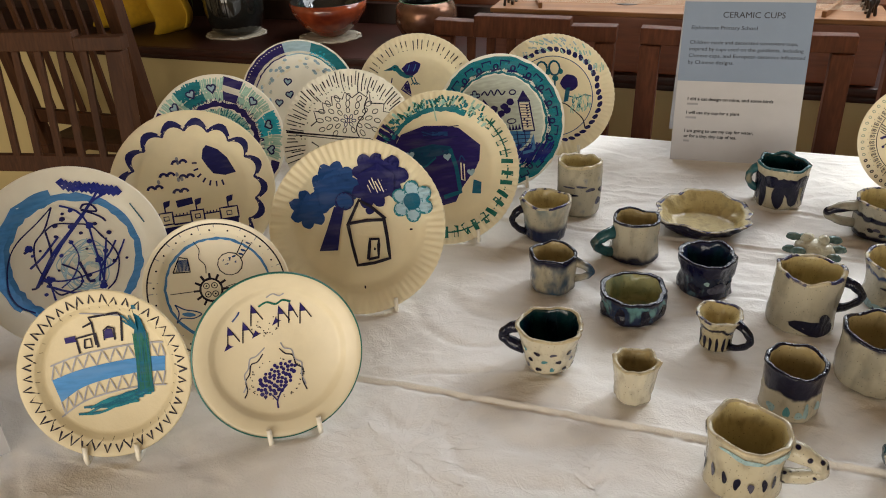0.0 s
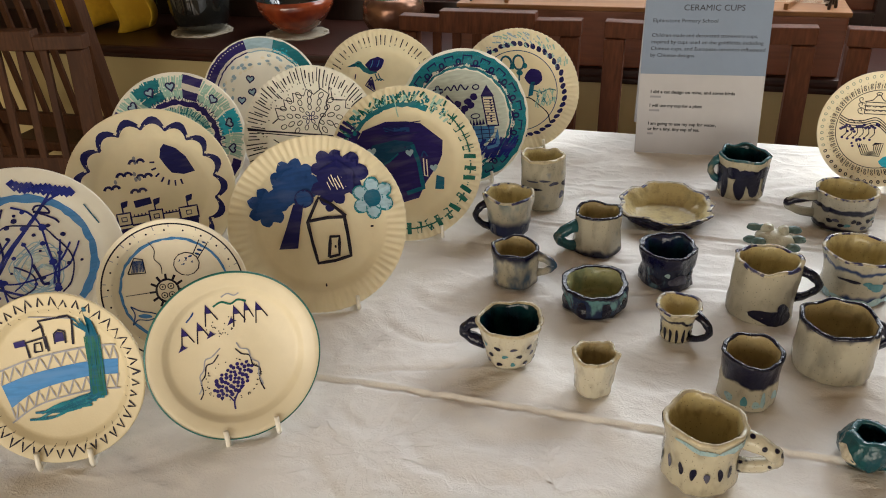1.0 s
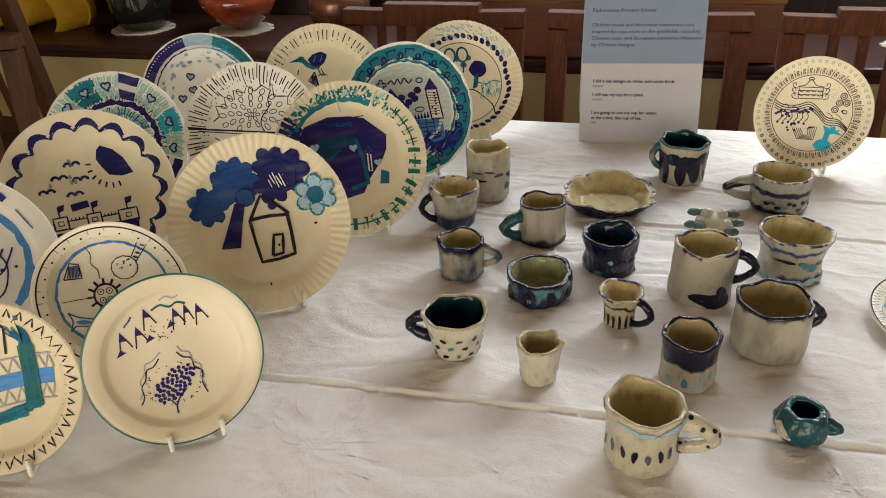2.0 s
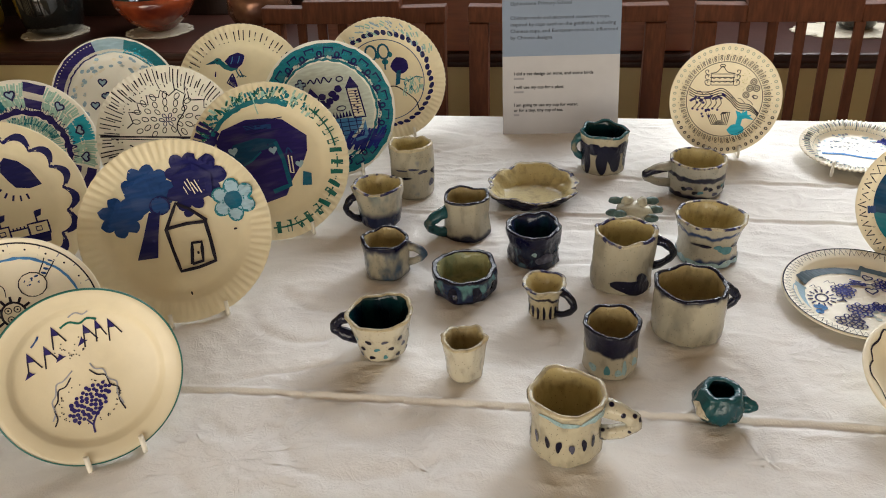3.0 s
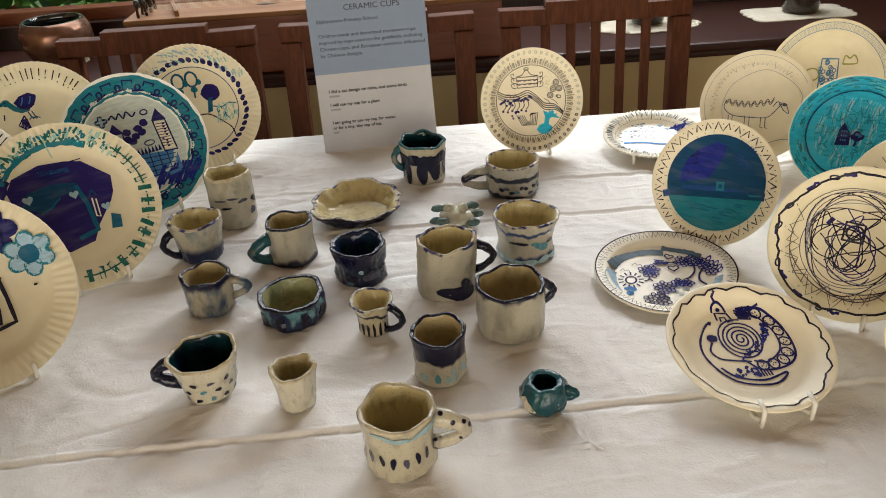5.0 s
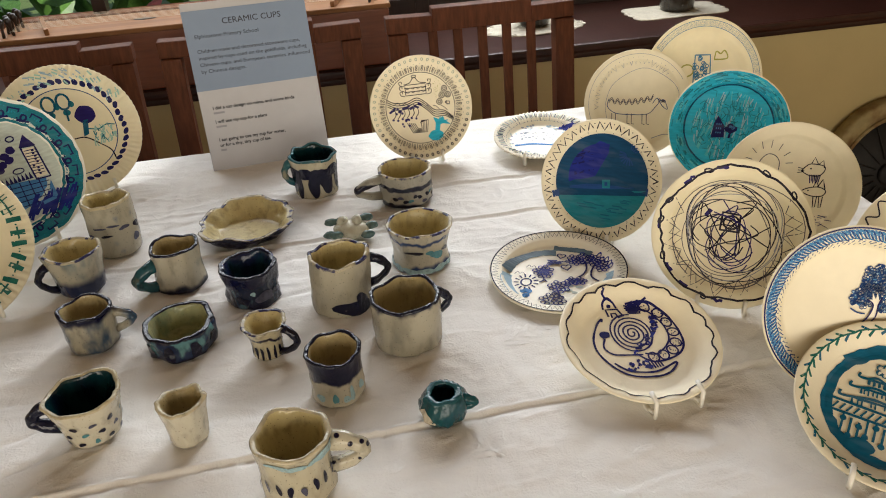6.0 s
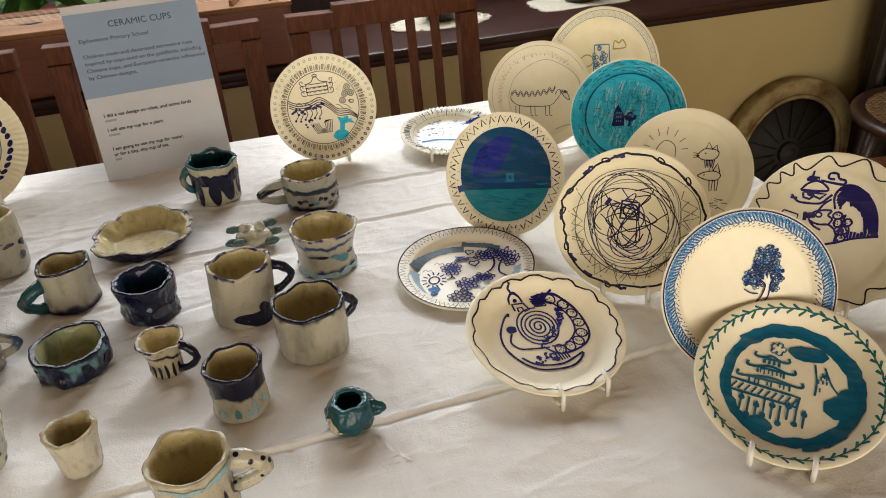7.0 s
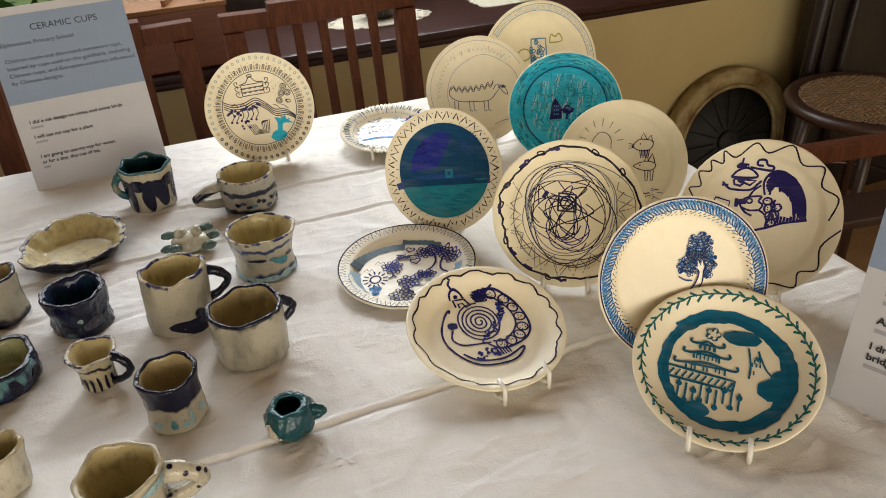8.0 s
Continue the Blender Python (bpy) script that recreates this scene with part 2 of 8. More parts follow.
tagged(solid("floor", X0, X1, Y0, Y1 + 0.1, -0.05, FLOOR_Z, FLOOR, None, 0), "worn brown floorboards", "floor", kind="structure")
tagged(solid("ceiling", X0, X1, Y0, Y1 + 0.2, TOP, TOP + 0.1, CEIL, None, 0), "dark stained boarded ceiling", "ceiling", kind="structure")
wall("wall_north", X0, X1, WALL_Y, Y1 + 0.12, 0.0, SILL_Z - 0.041, WALL, "cream painted wall below the window sill")
WINDOWS = [(-1.25, 0.40, 0.808, 2.15), (0.44, 1.26, 1.02, 2.40)]
xs = [X0, WINDOWS[0][0], WINDOWS[0][1], WINDOWS[1][0], WINDOWS[1][1], X1]
for n, (xa, xb) in enumerate(((xs[0], xs[1]), (xs[2], xs[3]), (xs[4], xs[5]))):
    wall("wall_north_pier_%d" % (n + 1), xa, xb, WIN_Y, WIN_Y + 0.12, SILL_Z - 0.040, TOP, DARK, "dark stained timber panelling beside the window")
for n, (xa, xb, za, zb) in enumerate(WINDOWS):
    wall("wall_north_apron_%d" % (n + 1), xa, xb, WIN_Y, WIN_Y + 0.12, SILL_Z - 0.040, za, DARK, "dark stained timber panelling under the window")
    wall("wall_north_head_%d" % (n + 1), xa, xb, WIN_Y, WIN_Y + 0.12, zb, TOP, DARK, "dark stained timber panelling above the window")
    win = thing("window_%d" % (n + 1), pose(0, 0, 0), "timber casement window with clear panes onto a garden", "window")
    win["kind"] = "structure"
    fw = 0.035
    solid("window_frame", xa, xb, WIN_Y + 0.03, WIN_Y + 0.09, za, za + fw, BOX, win)
    solid("window_frame", xa, xb, WIN_Y + 0.03, WIN_Y + 0.09, zb - fw, zb, BOX, win)
    solid("window_frame", xa, xa + fw, WIN_Y + 0.03, WIN_Y + 0.09, za + fw, zb - fw, BOX, win)
    solid("window_frame", xb - fw, xb, WIN_Y + 0.03, WIN_Y + 0.09, za + fw, zb - fw, BOX, win)
    cuts = [xa + fw, -0.48, 0.10, xb - fw] if n == 0 else [xa + fw, xb - fw]
    for c in cuts[1:-1]:
        solid("mullion", c - 0.018, c + 0.018, WIN_Y + 0.035, WIN_Y + 0.085, za + fw, zb - fw, DARK, win)
    for ca, cb in zip(cuts, cuts[1:]):
        pane = solid("pane", ca, cb, WIN_Y + 0.084, WIN_Y + 0.088, za + fw, zb - fw, GLASS, win, 0)
        pane.visible_shadow = False
wall("wall_west", X0 - 0.1, X0, Y0, Y1, 0, TOP, PLASTER, "plain cream painted wall")
wall("wall_east", X1, X1 + 0.1, Y0, Y1, 0, TOP, PLASTER, "plain cream painted wall")
wall("wall_south_low", X0, X1, Y0 - 0.1, Y0, 0, 0.10, PLASTER, "plain cream painted wall")
wall("wall_south_top", X0, X1, Y0 - 0.1, Y0, 2.05, TOP, PLASTER, "plain cream painted wall")
wall("wall_south_west", X0, -2.70, Y0 - 0.1, Y0, 0.10, 2.05, PLASTER, "plain cream painted wall")
wall("wall_south_east", 1.90, X1, Y0 - 0.1, Y0, 0.10, 2.05, PLASTER, "plain cream painted wall")

sill = thing("window_sill", pose(0, 0, 0), "deep polished mahogany window sill with a moulded front edge", "sill")
sill["kind"] = "structure"
solid("sill_board", X0, X1, SILL_Y, Y1, SILL_Z - 0.024, SILL_Z, SILL, sill, 0.008)
solid("sill_moulding", X0, X1, SILL_Y + 0.018, WALL_Y - 0.001, SILL_Z - 0.042, SILL_Z - 0.025, SILL, sill, 0.006)


# ---------------------------------------------------------------- table
TZ = 0.75
TX0, TX1, TY0, TY1 = -1.12, 0.86, 0.30, 1.757


def fold(y, at, width, height):
    return height * math.exp(-((y - at) / width) ** 2)


def cloth_height(x, y):
    """Ironed folds across the table, soft waves and small creases."""
    z = 0.0
    y1 = 0.93 + 0.012 * math.sin(2.3 * x + 0.7)
    z += fold(y, y1, 0.0026, 0.0022) - fold(y, y1 - 0.007, 0.004, 0.0020)
    y2 = 1.345 + 0.018 * math.sin(1.9 * x + 1.0)
    z += fold(y, y2, 0.0028, 0.0022) - fold(y, y2 - 0.008, 0.004, 0.0018)
    y3 = 1.49 + 0.01 * math.sin(2.6 * x + 2.0)
    z += (fold(y, y3, 0.0028, 0.0022) - fold(y, y3 - 0.008, 0.004, 0.0018)) * (1 if x > -0.1 else 0.3)
    z += 0.0030 * noise.noise((x * 3.1, y * 4.3, 0.3)) + 0.0013 * noise.noise((x * 6.5, y * 8, 7.3)) + 0.0012 * noise.noise((x * 11, y * 13, 2.0))
    z += fold(x, -0.17 + 0.01 * math.sin(3 * y), 0.006, 0.0016) + fold(x, 0.50 + 0.008 * math.sin(4 * y), 0.006, 0.0014)
    for k, (sx, sy, amp) in enumerate(((9, 19, 0.0009), (19, 13, 0.0011), (30, 26, 0.0010))):
        q = abs(noise.noise((x * sx + 1.5 * noise.noise((x * 6, y * 6, k)), y * sy + 1.2 * noise.noise((x * 7, y * 5, k + 9)), 3.1 * k)))
        z += amp * max(0.0, 1 - q * 8)
    wr = abs(noise.noise((x * 5 + 3 * noise.noise((x * 4, y * 4, 5)), y * 7, 9.0)))
    z -= 0.0022 * max(0, 1 - wr * 7)
    return z


def tablecloth():
    bm = bmesh.new()
    nx, ny, drop = 300, 640, 22
    xs = [TX0 + (TX1 - TX0) * i / nx for i in range(nx + 1)]
    ys = [TY0 + (TY1 - TY0) * j / ny for j in range(ny + 1)]
    rows = [[bm.verts.new((x, y, TZ - 0.0005 + cloth_height(x, y) * min(1, 30 * min(x - TX0, TX1 - x, y - TY0, TY1 - y) + 0.1))) for x in xs] for y in ys]
    for j in range(ny):
        for i in range(nx):
            bm.faces.new((rows[j][i], rows[j][i + 1], rows[j + 1][i + 1], rows[j + 1][i])).smooth = True
    # the hanging sides
    rim = [(rows[0][i], (0, -1)) for i in range(nx)] + [(rows[j][nx], (1, 0)) for j in range(ny)] + [(rows[ny][i], (0, 1)) for i in range(nx, 0, -1)] + [(rows[j][0], (-1, 0)) for j in range(ny, 0, -1)]
    prev = [v for v, _ in rim]
    n = len(rim)
    for k in range(1, drop + 1):
        f = k / drop
        row = []
        for i, (v, d) in enumerate(rim):
            s = i / n * 150
            out = 0.008 * min(1, k / 3) + 0.028 * f * (0.5 + 0.5 * math.sin(s) + 0.5 * noise.noise((s * 0.6, 0, 4)))
            row.append(bm.verts.new((v.co.x + d[0] * out, v.co.y + d[1] * out, TZ - 0.004 - 0.30 * f + (0.004 if k == 1 else 0))))
        for i in range(n):
            bm.faces.new((prev[i], row[i], row[(i + 1) % n], prev[(i + 1) % n])).smooth = True
        prev = row
    ob = part("tablecloth", bm, CLOTH)
    return tagged(ob, "white damask cotton tablecloth with ironed folds and creases", "tablecloth")


cloth = tablecloth()
table = thing("table", pose(0, 0, 0), "long wooden table hidden under a white cloth", "table")
solid("tabletop", TX0 + 0.01, TX1 - 0.01, TY0 + 0.01, TY1 - 0.01, TZ - 0.042, TZ - 0.016, TABLE_WOOD, table)
for lx in (TX0 + 0.08, TX1 - 0.15):
    for ly in (TY0 + 0.08, TY1 - 0.15):
        solid("leg", lx, lx + 0.07, ly, ly + 0.07, 0.0, TZ - 0.036, TABLE_WOOD, table, 0.006)


# ---------------------------------------------------------------- plates
class Art:
    """A drawing on a plate, in radii of the plate: x right, y up. One mesh a colour."""

    def __init__(self, radius, height):
        self.R, self.h, self.bms, self.layer, self.turn = radius, height, {}, 0, 0.0

    def bm(self, colour):
        if colour not in self.bms:
            self.bms[colour] = bmesh.new()
        return self.bms[colour]

    def lift(self):
        self.layer += 1
        return self

    def at(self, x, y):
        x, y = self.turned(0.0, 0.0, x, y, self.turn)
        return (x * self.R, y * self.R, self.h(math.hypot(x, y) * self.R, math.atan2(y, x)) + 0.0005 + 0.00045 * self.layer)

    def stroke(self, points, width, colour, closed=False, rough=0.0):
        """A pen line; long steps are cut up so that it follows the plate."""
        pts = []
        src = list(points) + ([points[0]] if closed else [])
        for (ax, ay), (bx, by) in zip(src, src[1:]):
            n = max(1, int(math.hypot(bx - ax, by - ay) / 0.07))
            pts += [(ax + (bx - ax) * k / n, ay + (by - ay) * k / n) for k in range(n)]
        pts.append(src[-1])
        if rough:
            pts = [(x + random.uniform(-rough, rough), y + random.uniform(-rough, rough)) for x, y in pts]
        bm = self.bm(colour)
        last = None
        for i, (x, y) in enumerate(pts):
            px, py = pts[max(i - 1, 0)]
            qx, qy = pts[min(i + 1, len(pts) - 1)]
            dx, dy = qx - px, qy - py
            d = math.hypot(dx, dy) or 1
            w = width * (1.0 + 0.34 * random.random()) / 2
            nx, ny = -dy / d * w, dx / d * w
            pair = (bm.verts.new(self.at(x + nx, y + ny)), bm.verts.new(self.at(x - nx, y - ny)))
            if last:
                bm.faces.new((last[0], last[1], pair[1], pair[0]))
            last = pair

    def blob(self, x, y, rx, ry, colour, wobble=0.12, n=14, turn=0.0):
        self.fill([self.turned(x, y, rx * (1 + random.uniform(-wobble, wobble)) * math.cos(a), ry * (1 + random.uniform(-wobble, wobble)) * math.sin(a), turn)
                   for a in (2 * math.pi * k / n for k in range(n))], colour, (x, y))

    @staticmethod
    def turned(x, y, dx, dy, turn):
        c, s = math.cos(turn), math.sin(turn)
        return (x + dx * c - dy * s, y + dx * s + dy * c)

    def fill(self, points, colour, centre=None):
        """A filled shape, as rings shrinking to its centre so that it follows the plate."""
        cx, cy = centre or (sum(p[0] for p in points) / len(points), sum(p[1] for p in points) / len(points))
        bm = self.bm(colour)
        steps = 3
        rows = [[bm.verts.new(self.at(cx + (x - cx) * (1 - k / steps), cy + (y - cy) * (1 - k / steps))) for x, y in points] for k in range(steps)]
        tip = bm.verts.new(self.at(cx, cy))
        n = len(points)
        for a, b in zip(rows, rows[1:]):
            for i in range(n):
                bm.faces.new((a[i], a[(i + 1) % n], b[(i + 1) % n], b[i]))
        for i in range(n):
            bm.faces.new((rows[-1][i], rows[-1][(i + 1) % n], tip))

    def ring(self, r0, r1, colour, a0=0, a1=360, rough=0.0, n=72):
        bm = self.bm(colour)
        n = max(4, int(n * (a1 - a0) / 360))
        rows = []
        for k in range(n + 1):
            a = radians(a0 + (a1 - a0) * k / n)
            q0, q1 = r0 + random.uniform(-rough, rough), r1 + random.uniform(-rough, rough)
            rows.append([bm.verts.new(self.at((q0 + (q1 - q0) * j / 3) * math.cos(a), (q0 + (q1 - q0) * j / 3) * math.sin(a))) for j in range(4)])
        for a, b in zip(rows, rows[1:]):
            for j in range(3):
                bm.faces.new((a[j], a[j + 1], b[j + 1], b[j]))

    def around(self, n, r, f, a0=0, a1=360):
        for k in range(n):
            a = radians(a0 + (a1 - a0) * k / n)
            f(r * math.cos(a), r * math.sin(a), a)

    def done(self, parent):
        for colour, bm in self.bms.items():
            for f in bm.faces:
                f.normal_update()
                if f.normal.z < 0:
                    f.normal_flip()
            tagged(part("painted_" + colour, bm, INKS[colour], parent), kind="stuff")


def plate_pose(x, y, z, az, tilt):
    a, b = radians(az), radians(tilt)
    h = Vector((math.sin(a), -math.cos(a), 0))
    n = h * math.cos(b) + Vector((0, 0, math.sin(b)))
    up = -h * math.sin(b) + Vector((0, 0, math.cos(b)))
    right = up.cross(n)
    m = Matrix((right, up, n)).transposed().to_4x4()
    m.translation = (x, y, z)
    return m


PROFILES = {  # radius share, depth in metres, of the front face
    "card": [(0.0, -0.014), (0.30, -0.014), (0.64, -0.014), (0.70, -0.0125), (0.76, -0.006), (0.80, -0.003), (0.90, -0.0012), (0.985, 0.0)],
    "flat": [(0.0, -0.011), (0.30, -0.011), (0.72, -0.011), (0.765, -0.009), (0.80, -0.0045), (0.83, -0.0028), (0.93, -0.0012), (0.985, 0.0)],
    "bowl": [(0.0, -0.018), (0.30, -0.018), (0.68, -0.018), (0.75, -0.0155), (0.84, -0.008), (0.89, -0.003), (0.93, -0.001), (0.985, 0.0)],
}


def plate(m, R, profile, flutes, material, label, draw, edge=None):
    """A plate facing +z of its pose, with its drawing and, where it has one, a coloured edge."""
    prof = PROFILES[profile]
    rs = [p[0] * R for p in prof]
    zs = [p[1] for p in prof]

    ph = random.uniform(0, 6)

    def relief(r, a):
        """Flutes on the rim and a slight warp of the whole card."""
        z = 0.0010 * math.sin(2 * a + ph) * (r / R) ** 2
        if flutes and r > 0.77 * R:
            z += 0.0015 * math.sin(flutes * a) * min(1, (r / R - 0.77) * 12)
        return z

    def height(r, a):
        return float(np.interp(r, rs, zs)) + relief(r, a) + (0.0006 if flutes and r > 0.77 * R else 0)

    root = thing("plate", m, label, "plate", "painted plates on stands")
    t = 0.0016
    seg = 240 if flutes else 96
    rings = [(max(r, 0.002), z) for r, z in zip(rs, zs)] + [(R, -0.0004), (R * 1.004, -0.0014), (R, -0.0026)] + [(max(r * 0.995, 0.002), z - t - 0.0012) for r, z in reversed(list(zip(rs, zs)))]
    def shape(r, z, a):
        return r * math.cos(a), r * math.sin(a), z + relief(r, a)

    bm = bmesh.new()
    lathe(bm, rings, seg, shape)
    bmesh.ops.reverse_faces(bm, faces=bm.faces[:])
    part("plate_body", bm, material, root)
    if edge:
        bm = bmesh.new()
        lathe(bm, [(R * 0.988, 0.0006), (R * 1.0, 0.0009), (R * 1.010, -0.0012), (R * 1.0, -0.0035)], 96, lambda r, z, a: (r * math.cos(a), r * math.sin(a), z + relief(R, a)), close=False)
        bmesh.ops.reverse_faces(bm, faces=bm.faces[:])
        part("painted_edge", bm, edge, root)
    art = Art(R, height)
    if draw:
        draw(art)
    art.done(root)
    return root


def stand(x, y, z, az, tilt, R, deep=0.0):
    """A white wire easel: two feet that cradle the rim, a back frame and a prop."""
    a = radians(az)
    root = thing("plate_stand", pose(0, 0, 0), "white plastic plate stand with two front prongs", "plate stand", "plate stands")
    m = plate_pose(x, y, z, az, tilt)
    h = Vector((math.sin(a), -math.cos(a), 0))
    side = Vector((math.cos(a), math.sin(a), 0))
    for s in (-1, 1):
        w = s * 0.30 * R
        low = m @ Vector((w, -math.sqrt(R * R - w * w) - 0.003, -0.004))
        hook = m @ Vector((w, -math.sqrt(R * R - w * w) - 0.003, 0.0035))
        tip = m @ Vector((w, -math.sqrt(R * R - w * w) + 0.010, 0.0045))
        foot = Vector((hook.x, hook.y, TZ + 0.0025))
        back = m @ Vector((w, 0.25 * R, -0.036 - 0.6 * deep))
        heel = Vector((low.x, low.y, TZ + 0.0025)) - h * 0.075
        bm = bmesh.new()
        tube(bm, [tip, hook, foot, (foot + heel) / 2 + Vector((0, 0, 0.001)), heel], 0.0026, 8)
        part("prong", bm, STAND, root)
        bm = bmesh.new()
        tube(bm, [low + m.to_3x3() @ Vector((0, 0, -0.008)), (low + back) / 2 + m.to_3x3() @ Vector((0, 0, -0.016 - deep)), back], 0.0024, 8)
        tube(bm, [back, heel], 0.0022, 8)
        part("back_strut", bm, STAND, root)
    return root


# ---------------------------------------------------------------- drawings
def rnd(a, b):
    return random.uniform(a, b)


def arc(cx, cy, rx, ry, a0, a1, n=16):
    return [(cx + rx * math.cos(radians(a0 + (a1 - a0) * k / n)), cy + ry * math.sin(radians(a0 + (a1 - a0) * k / n))) for k in range(n + 1)]


def oval(a, x, y, rx, ry, w, colour, turn=0.0, n=12):
    a.stroke([Art.turned(x, y, rx * math.cos(t), ry * math.sin(t), turn) for t in (2 * math.pi * k / n for k in range(n))], w, colour, True)


def zigzag(a, n, r0, r1, w, colour, jitter=0.02, a0=0, a1=360):
    pts = []
    for k in range(2 * n + 1):
        t = radians(a0 + (a1 - a0) * k / (2 * n))
        r = (r0 if k % 2 else r1) + rnd(-jitter, jitter)
        pts.append((r * math.cos(t), r * math.sin(t)))
    a.stroke(pts, w, colour)


def ticks(a, n, r0, r1, w, colour, a0=0, a1=360, jitter=0.03, slant=0.0):
    for k in range(n):
        t = radians(a0 + (a1 - a0) * (k + rnd(-0.25, 0.25)) / n)
        q0, q1 = r0 + rnd(-jitter, jitter), r1 + rnd(-jitter, jitter)
        a.stroke([(q0 * math.cos(t), q0 * math.sin(t)), (q1 * math.cos(t + slant), q1 * math.sin(t + slant))], w, colour)


def heart(a, x, y, s, colour, outline=None, turn=0.0):
    pts = []
    for k in range(16):
        t = 2 * math.pi * k / 16
        pts.append(Art.turned(x, y, s * math.sin(t) ** 3, s * (0.8125 * math.cos(t) - 0.3125 * math.cos(2 * t) - 0.125 * math.cos(3 * t) - 0.06 * math.cos(4 * t)), turn))
    if colour:
        a.fill(pts, colour, (x, y))
    if outline:
        a.lift().stroke(pts, 0.02, outline, True)


def scribble(a, cx, cy, r, n, w, colour, squash=1.0, step=2.4):
    t, pts = rnd(0, 6), []
    for _ in range(n):
        t += rnd(0.4, step)
        q = r * rnd(0.6, 1.0)
        pts.append((cx + q * math.cos(t), cy + q * squash * math.sin(t)))
    a.stroke(smooth(pts), w, colour)


def smooth(pts, closed=False):
    out = []
    n = len(pts)
    for i in range(n - (0 if closed else 1)):
        p0, p1, p2, p3 = (pts[(i + k) % n] if closed else pts[min(max(i + k, 0), n - 1)] for k in (-1, 0, 1, 2))
        for k in range(5):
            t = k / 5
            out.append(tuple(0.5 * (2 * p1[j] + (p2[j] - p0[j]) * t + (2 * p0[j] - 5 * p1[j] + 4 * p2[j] - p3[j]) * t * t + (3 * p1[j] - p0[j] - 3 * p2[j] + p3[j]) * t ** 3) for j in (0, 1)))
    if not closed:
        out.append(pts[-1])
    return out


def hatch(a, r0, r1, a0, a1, colour, n, w=0.022):
    """Felt-pen shading of a rim sector, stroke beside stroke."""
    for k in range(n):
        t = radians(a0 + (a1 - a0) * (k + rnd(-0.4, 0.4)) / n)
        q0, q1 = r0 + rnd(0, 0.05), r1 - rnd(0, 0.05)
        a.stroke([(q0 * math.cos(t), q0 * math.sin(t)), ((q0 + q1) / 2 * math.cos(t + 0.02), (q0 + q1) / 2 * math.sin(t + 0.02)), (q1 * math.cos(t), q1 * math.sin(t))], w, colour)


def bloom(a, x, y, r, petals, colour, outline=None, core=None, turn=0.0, petal=0.45):
    for k in range(petals):
        t = 2 * math.pi * k / petals + turn
        px, py = x + 0.62 * r * math.cos(t), y + 0.62 * r * math.sin(t)
        a.blob(px, py, petal * r, petal * r * 0.8, colour, 0.09, 14, t)
        if outline:
            oval(a, px, py, petal * r, petal * r * 0.8, 0.022, outline, t)
    a.lift()
    a.blob(x, y, 0.45 * r, 0.45 * r, core or colour, 0.08)


def draw_hills(a):
    for x, y, s in ((-0.51, 0.39, 0.10), (-0.33, 0.41, 0.10), (-0.20, 0.59, 0.10), (0.11, 0.51, 0.10), (0.24, 0.52, 0.07), (0.37, 0.49, 0.10)):
        a.fill([(x - 0.03, y - 0.04), (x, y + 0.07), (x + 0.05, y - 0.05)], "violet")
        a.stroke([(x - 0.05, y - 0.16 - s * 0.3), (x, y + 0.06), (x + s, y - 0.14)], 0.013, "black")
    for x, y in ((-0.55, 0.20), (-0.21, 0.28), (0.05, 0.38)):
        a.fill([(x - 0.06, y - 0.03), (x + 0.0, y + 0.06), (x + 0.03, y + 0.02), (x + 0.06, y + 0.01)], "violet")
    for k in range(26):
        a.blob(rnd(-0.3, 0.02) + 0.04, 0.27 + rnd(-0.03, 0.04) + 0.2 * random.random() ** 3, 0.008, 0.008, "black", n=6)
    a.stroke(smooth([(-0.12, 0.61), (-0.02, 0.645), (0.08, 0.60), (0.17, 0.63), (0.26, 0.59)]), 0.02, "green")
    a.stroke(smooth([(-0.01, 0.70), (0.07, 0.73), (0.14, 0.69), (0.2, 0.71)]), 0.014, "grey")
    a.stroke(smooth([(-0.45, 0.50), (-0.38, 0.56), (-0.35, 0.60)]), 0.016, "slate")
    for k in range(58):
        t, q = 2.4 * k, math.sqrt((k + 0.5) / 58)
        x, y = -0.08 + 0.25 * q * math.cos(t), -0.30 + 0.17 * q * math.sin(t) + 0.10 * (q * math.cos(t))
        s = rnd(0.020, 0.027)
        a.blob(x, y, s, s, "violet", 0.05, 9)
    for k in range(50):
        t = rnd(0, 6.28)
        x, y = -0.08 + 0.33 * math.cos(t) * rnd(0.85, 1.05), -0.30 + 0.24 * math.sin(t) * rnd(0.9, 1.05)
        a.blob(x, y, 0.008, 0.008, "black", n=6)
    a.stroke(smooth([(-0.13, -0.66), (-0.12, -0.56), (-0.05, -0.46), (0.03, -0.40)]), 0.018, "violet")
    a.stroke([(-0.12, -0.57), (-0.17, -0.48)], 0.014, "violet")
    for off, c in ((0.0, "black"), (0.07, "grey")):
        a.stroke(smooth([(-0.18 + off * 0.5, 0.04 + off), (-0.26, -0.04 + off), (-0.34, -0.06 + off), (-0.38, -0.17 + off), (-0.44, -0.24 + off), (-0.44, -0.36 + off), (-0.49, -0.44 + off)]), 0.014, c)
        a.stroke(smooth([(0.02 + off * 0.4, 0.06 + off), (0.08, -0.02 + off), (0.16, -0.06 + off), (0.18, -0.18 + off), (0.25, -0.25 + off), (0.22, -0.38 + off), (0.25, -0.52 + off)]), 0.014, c)


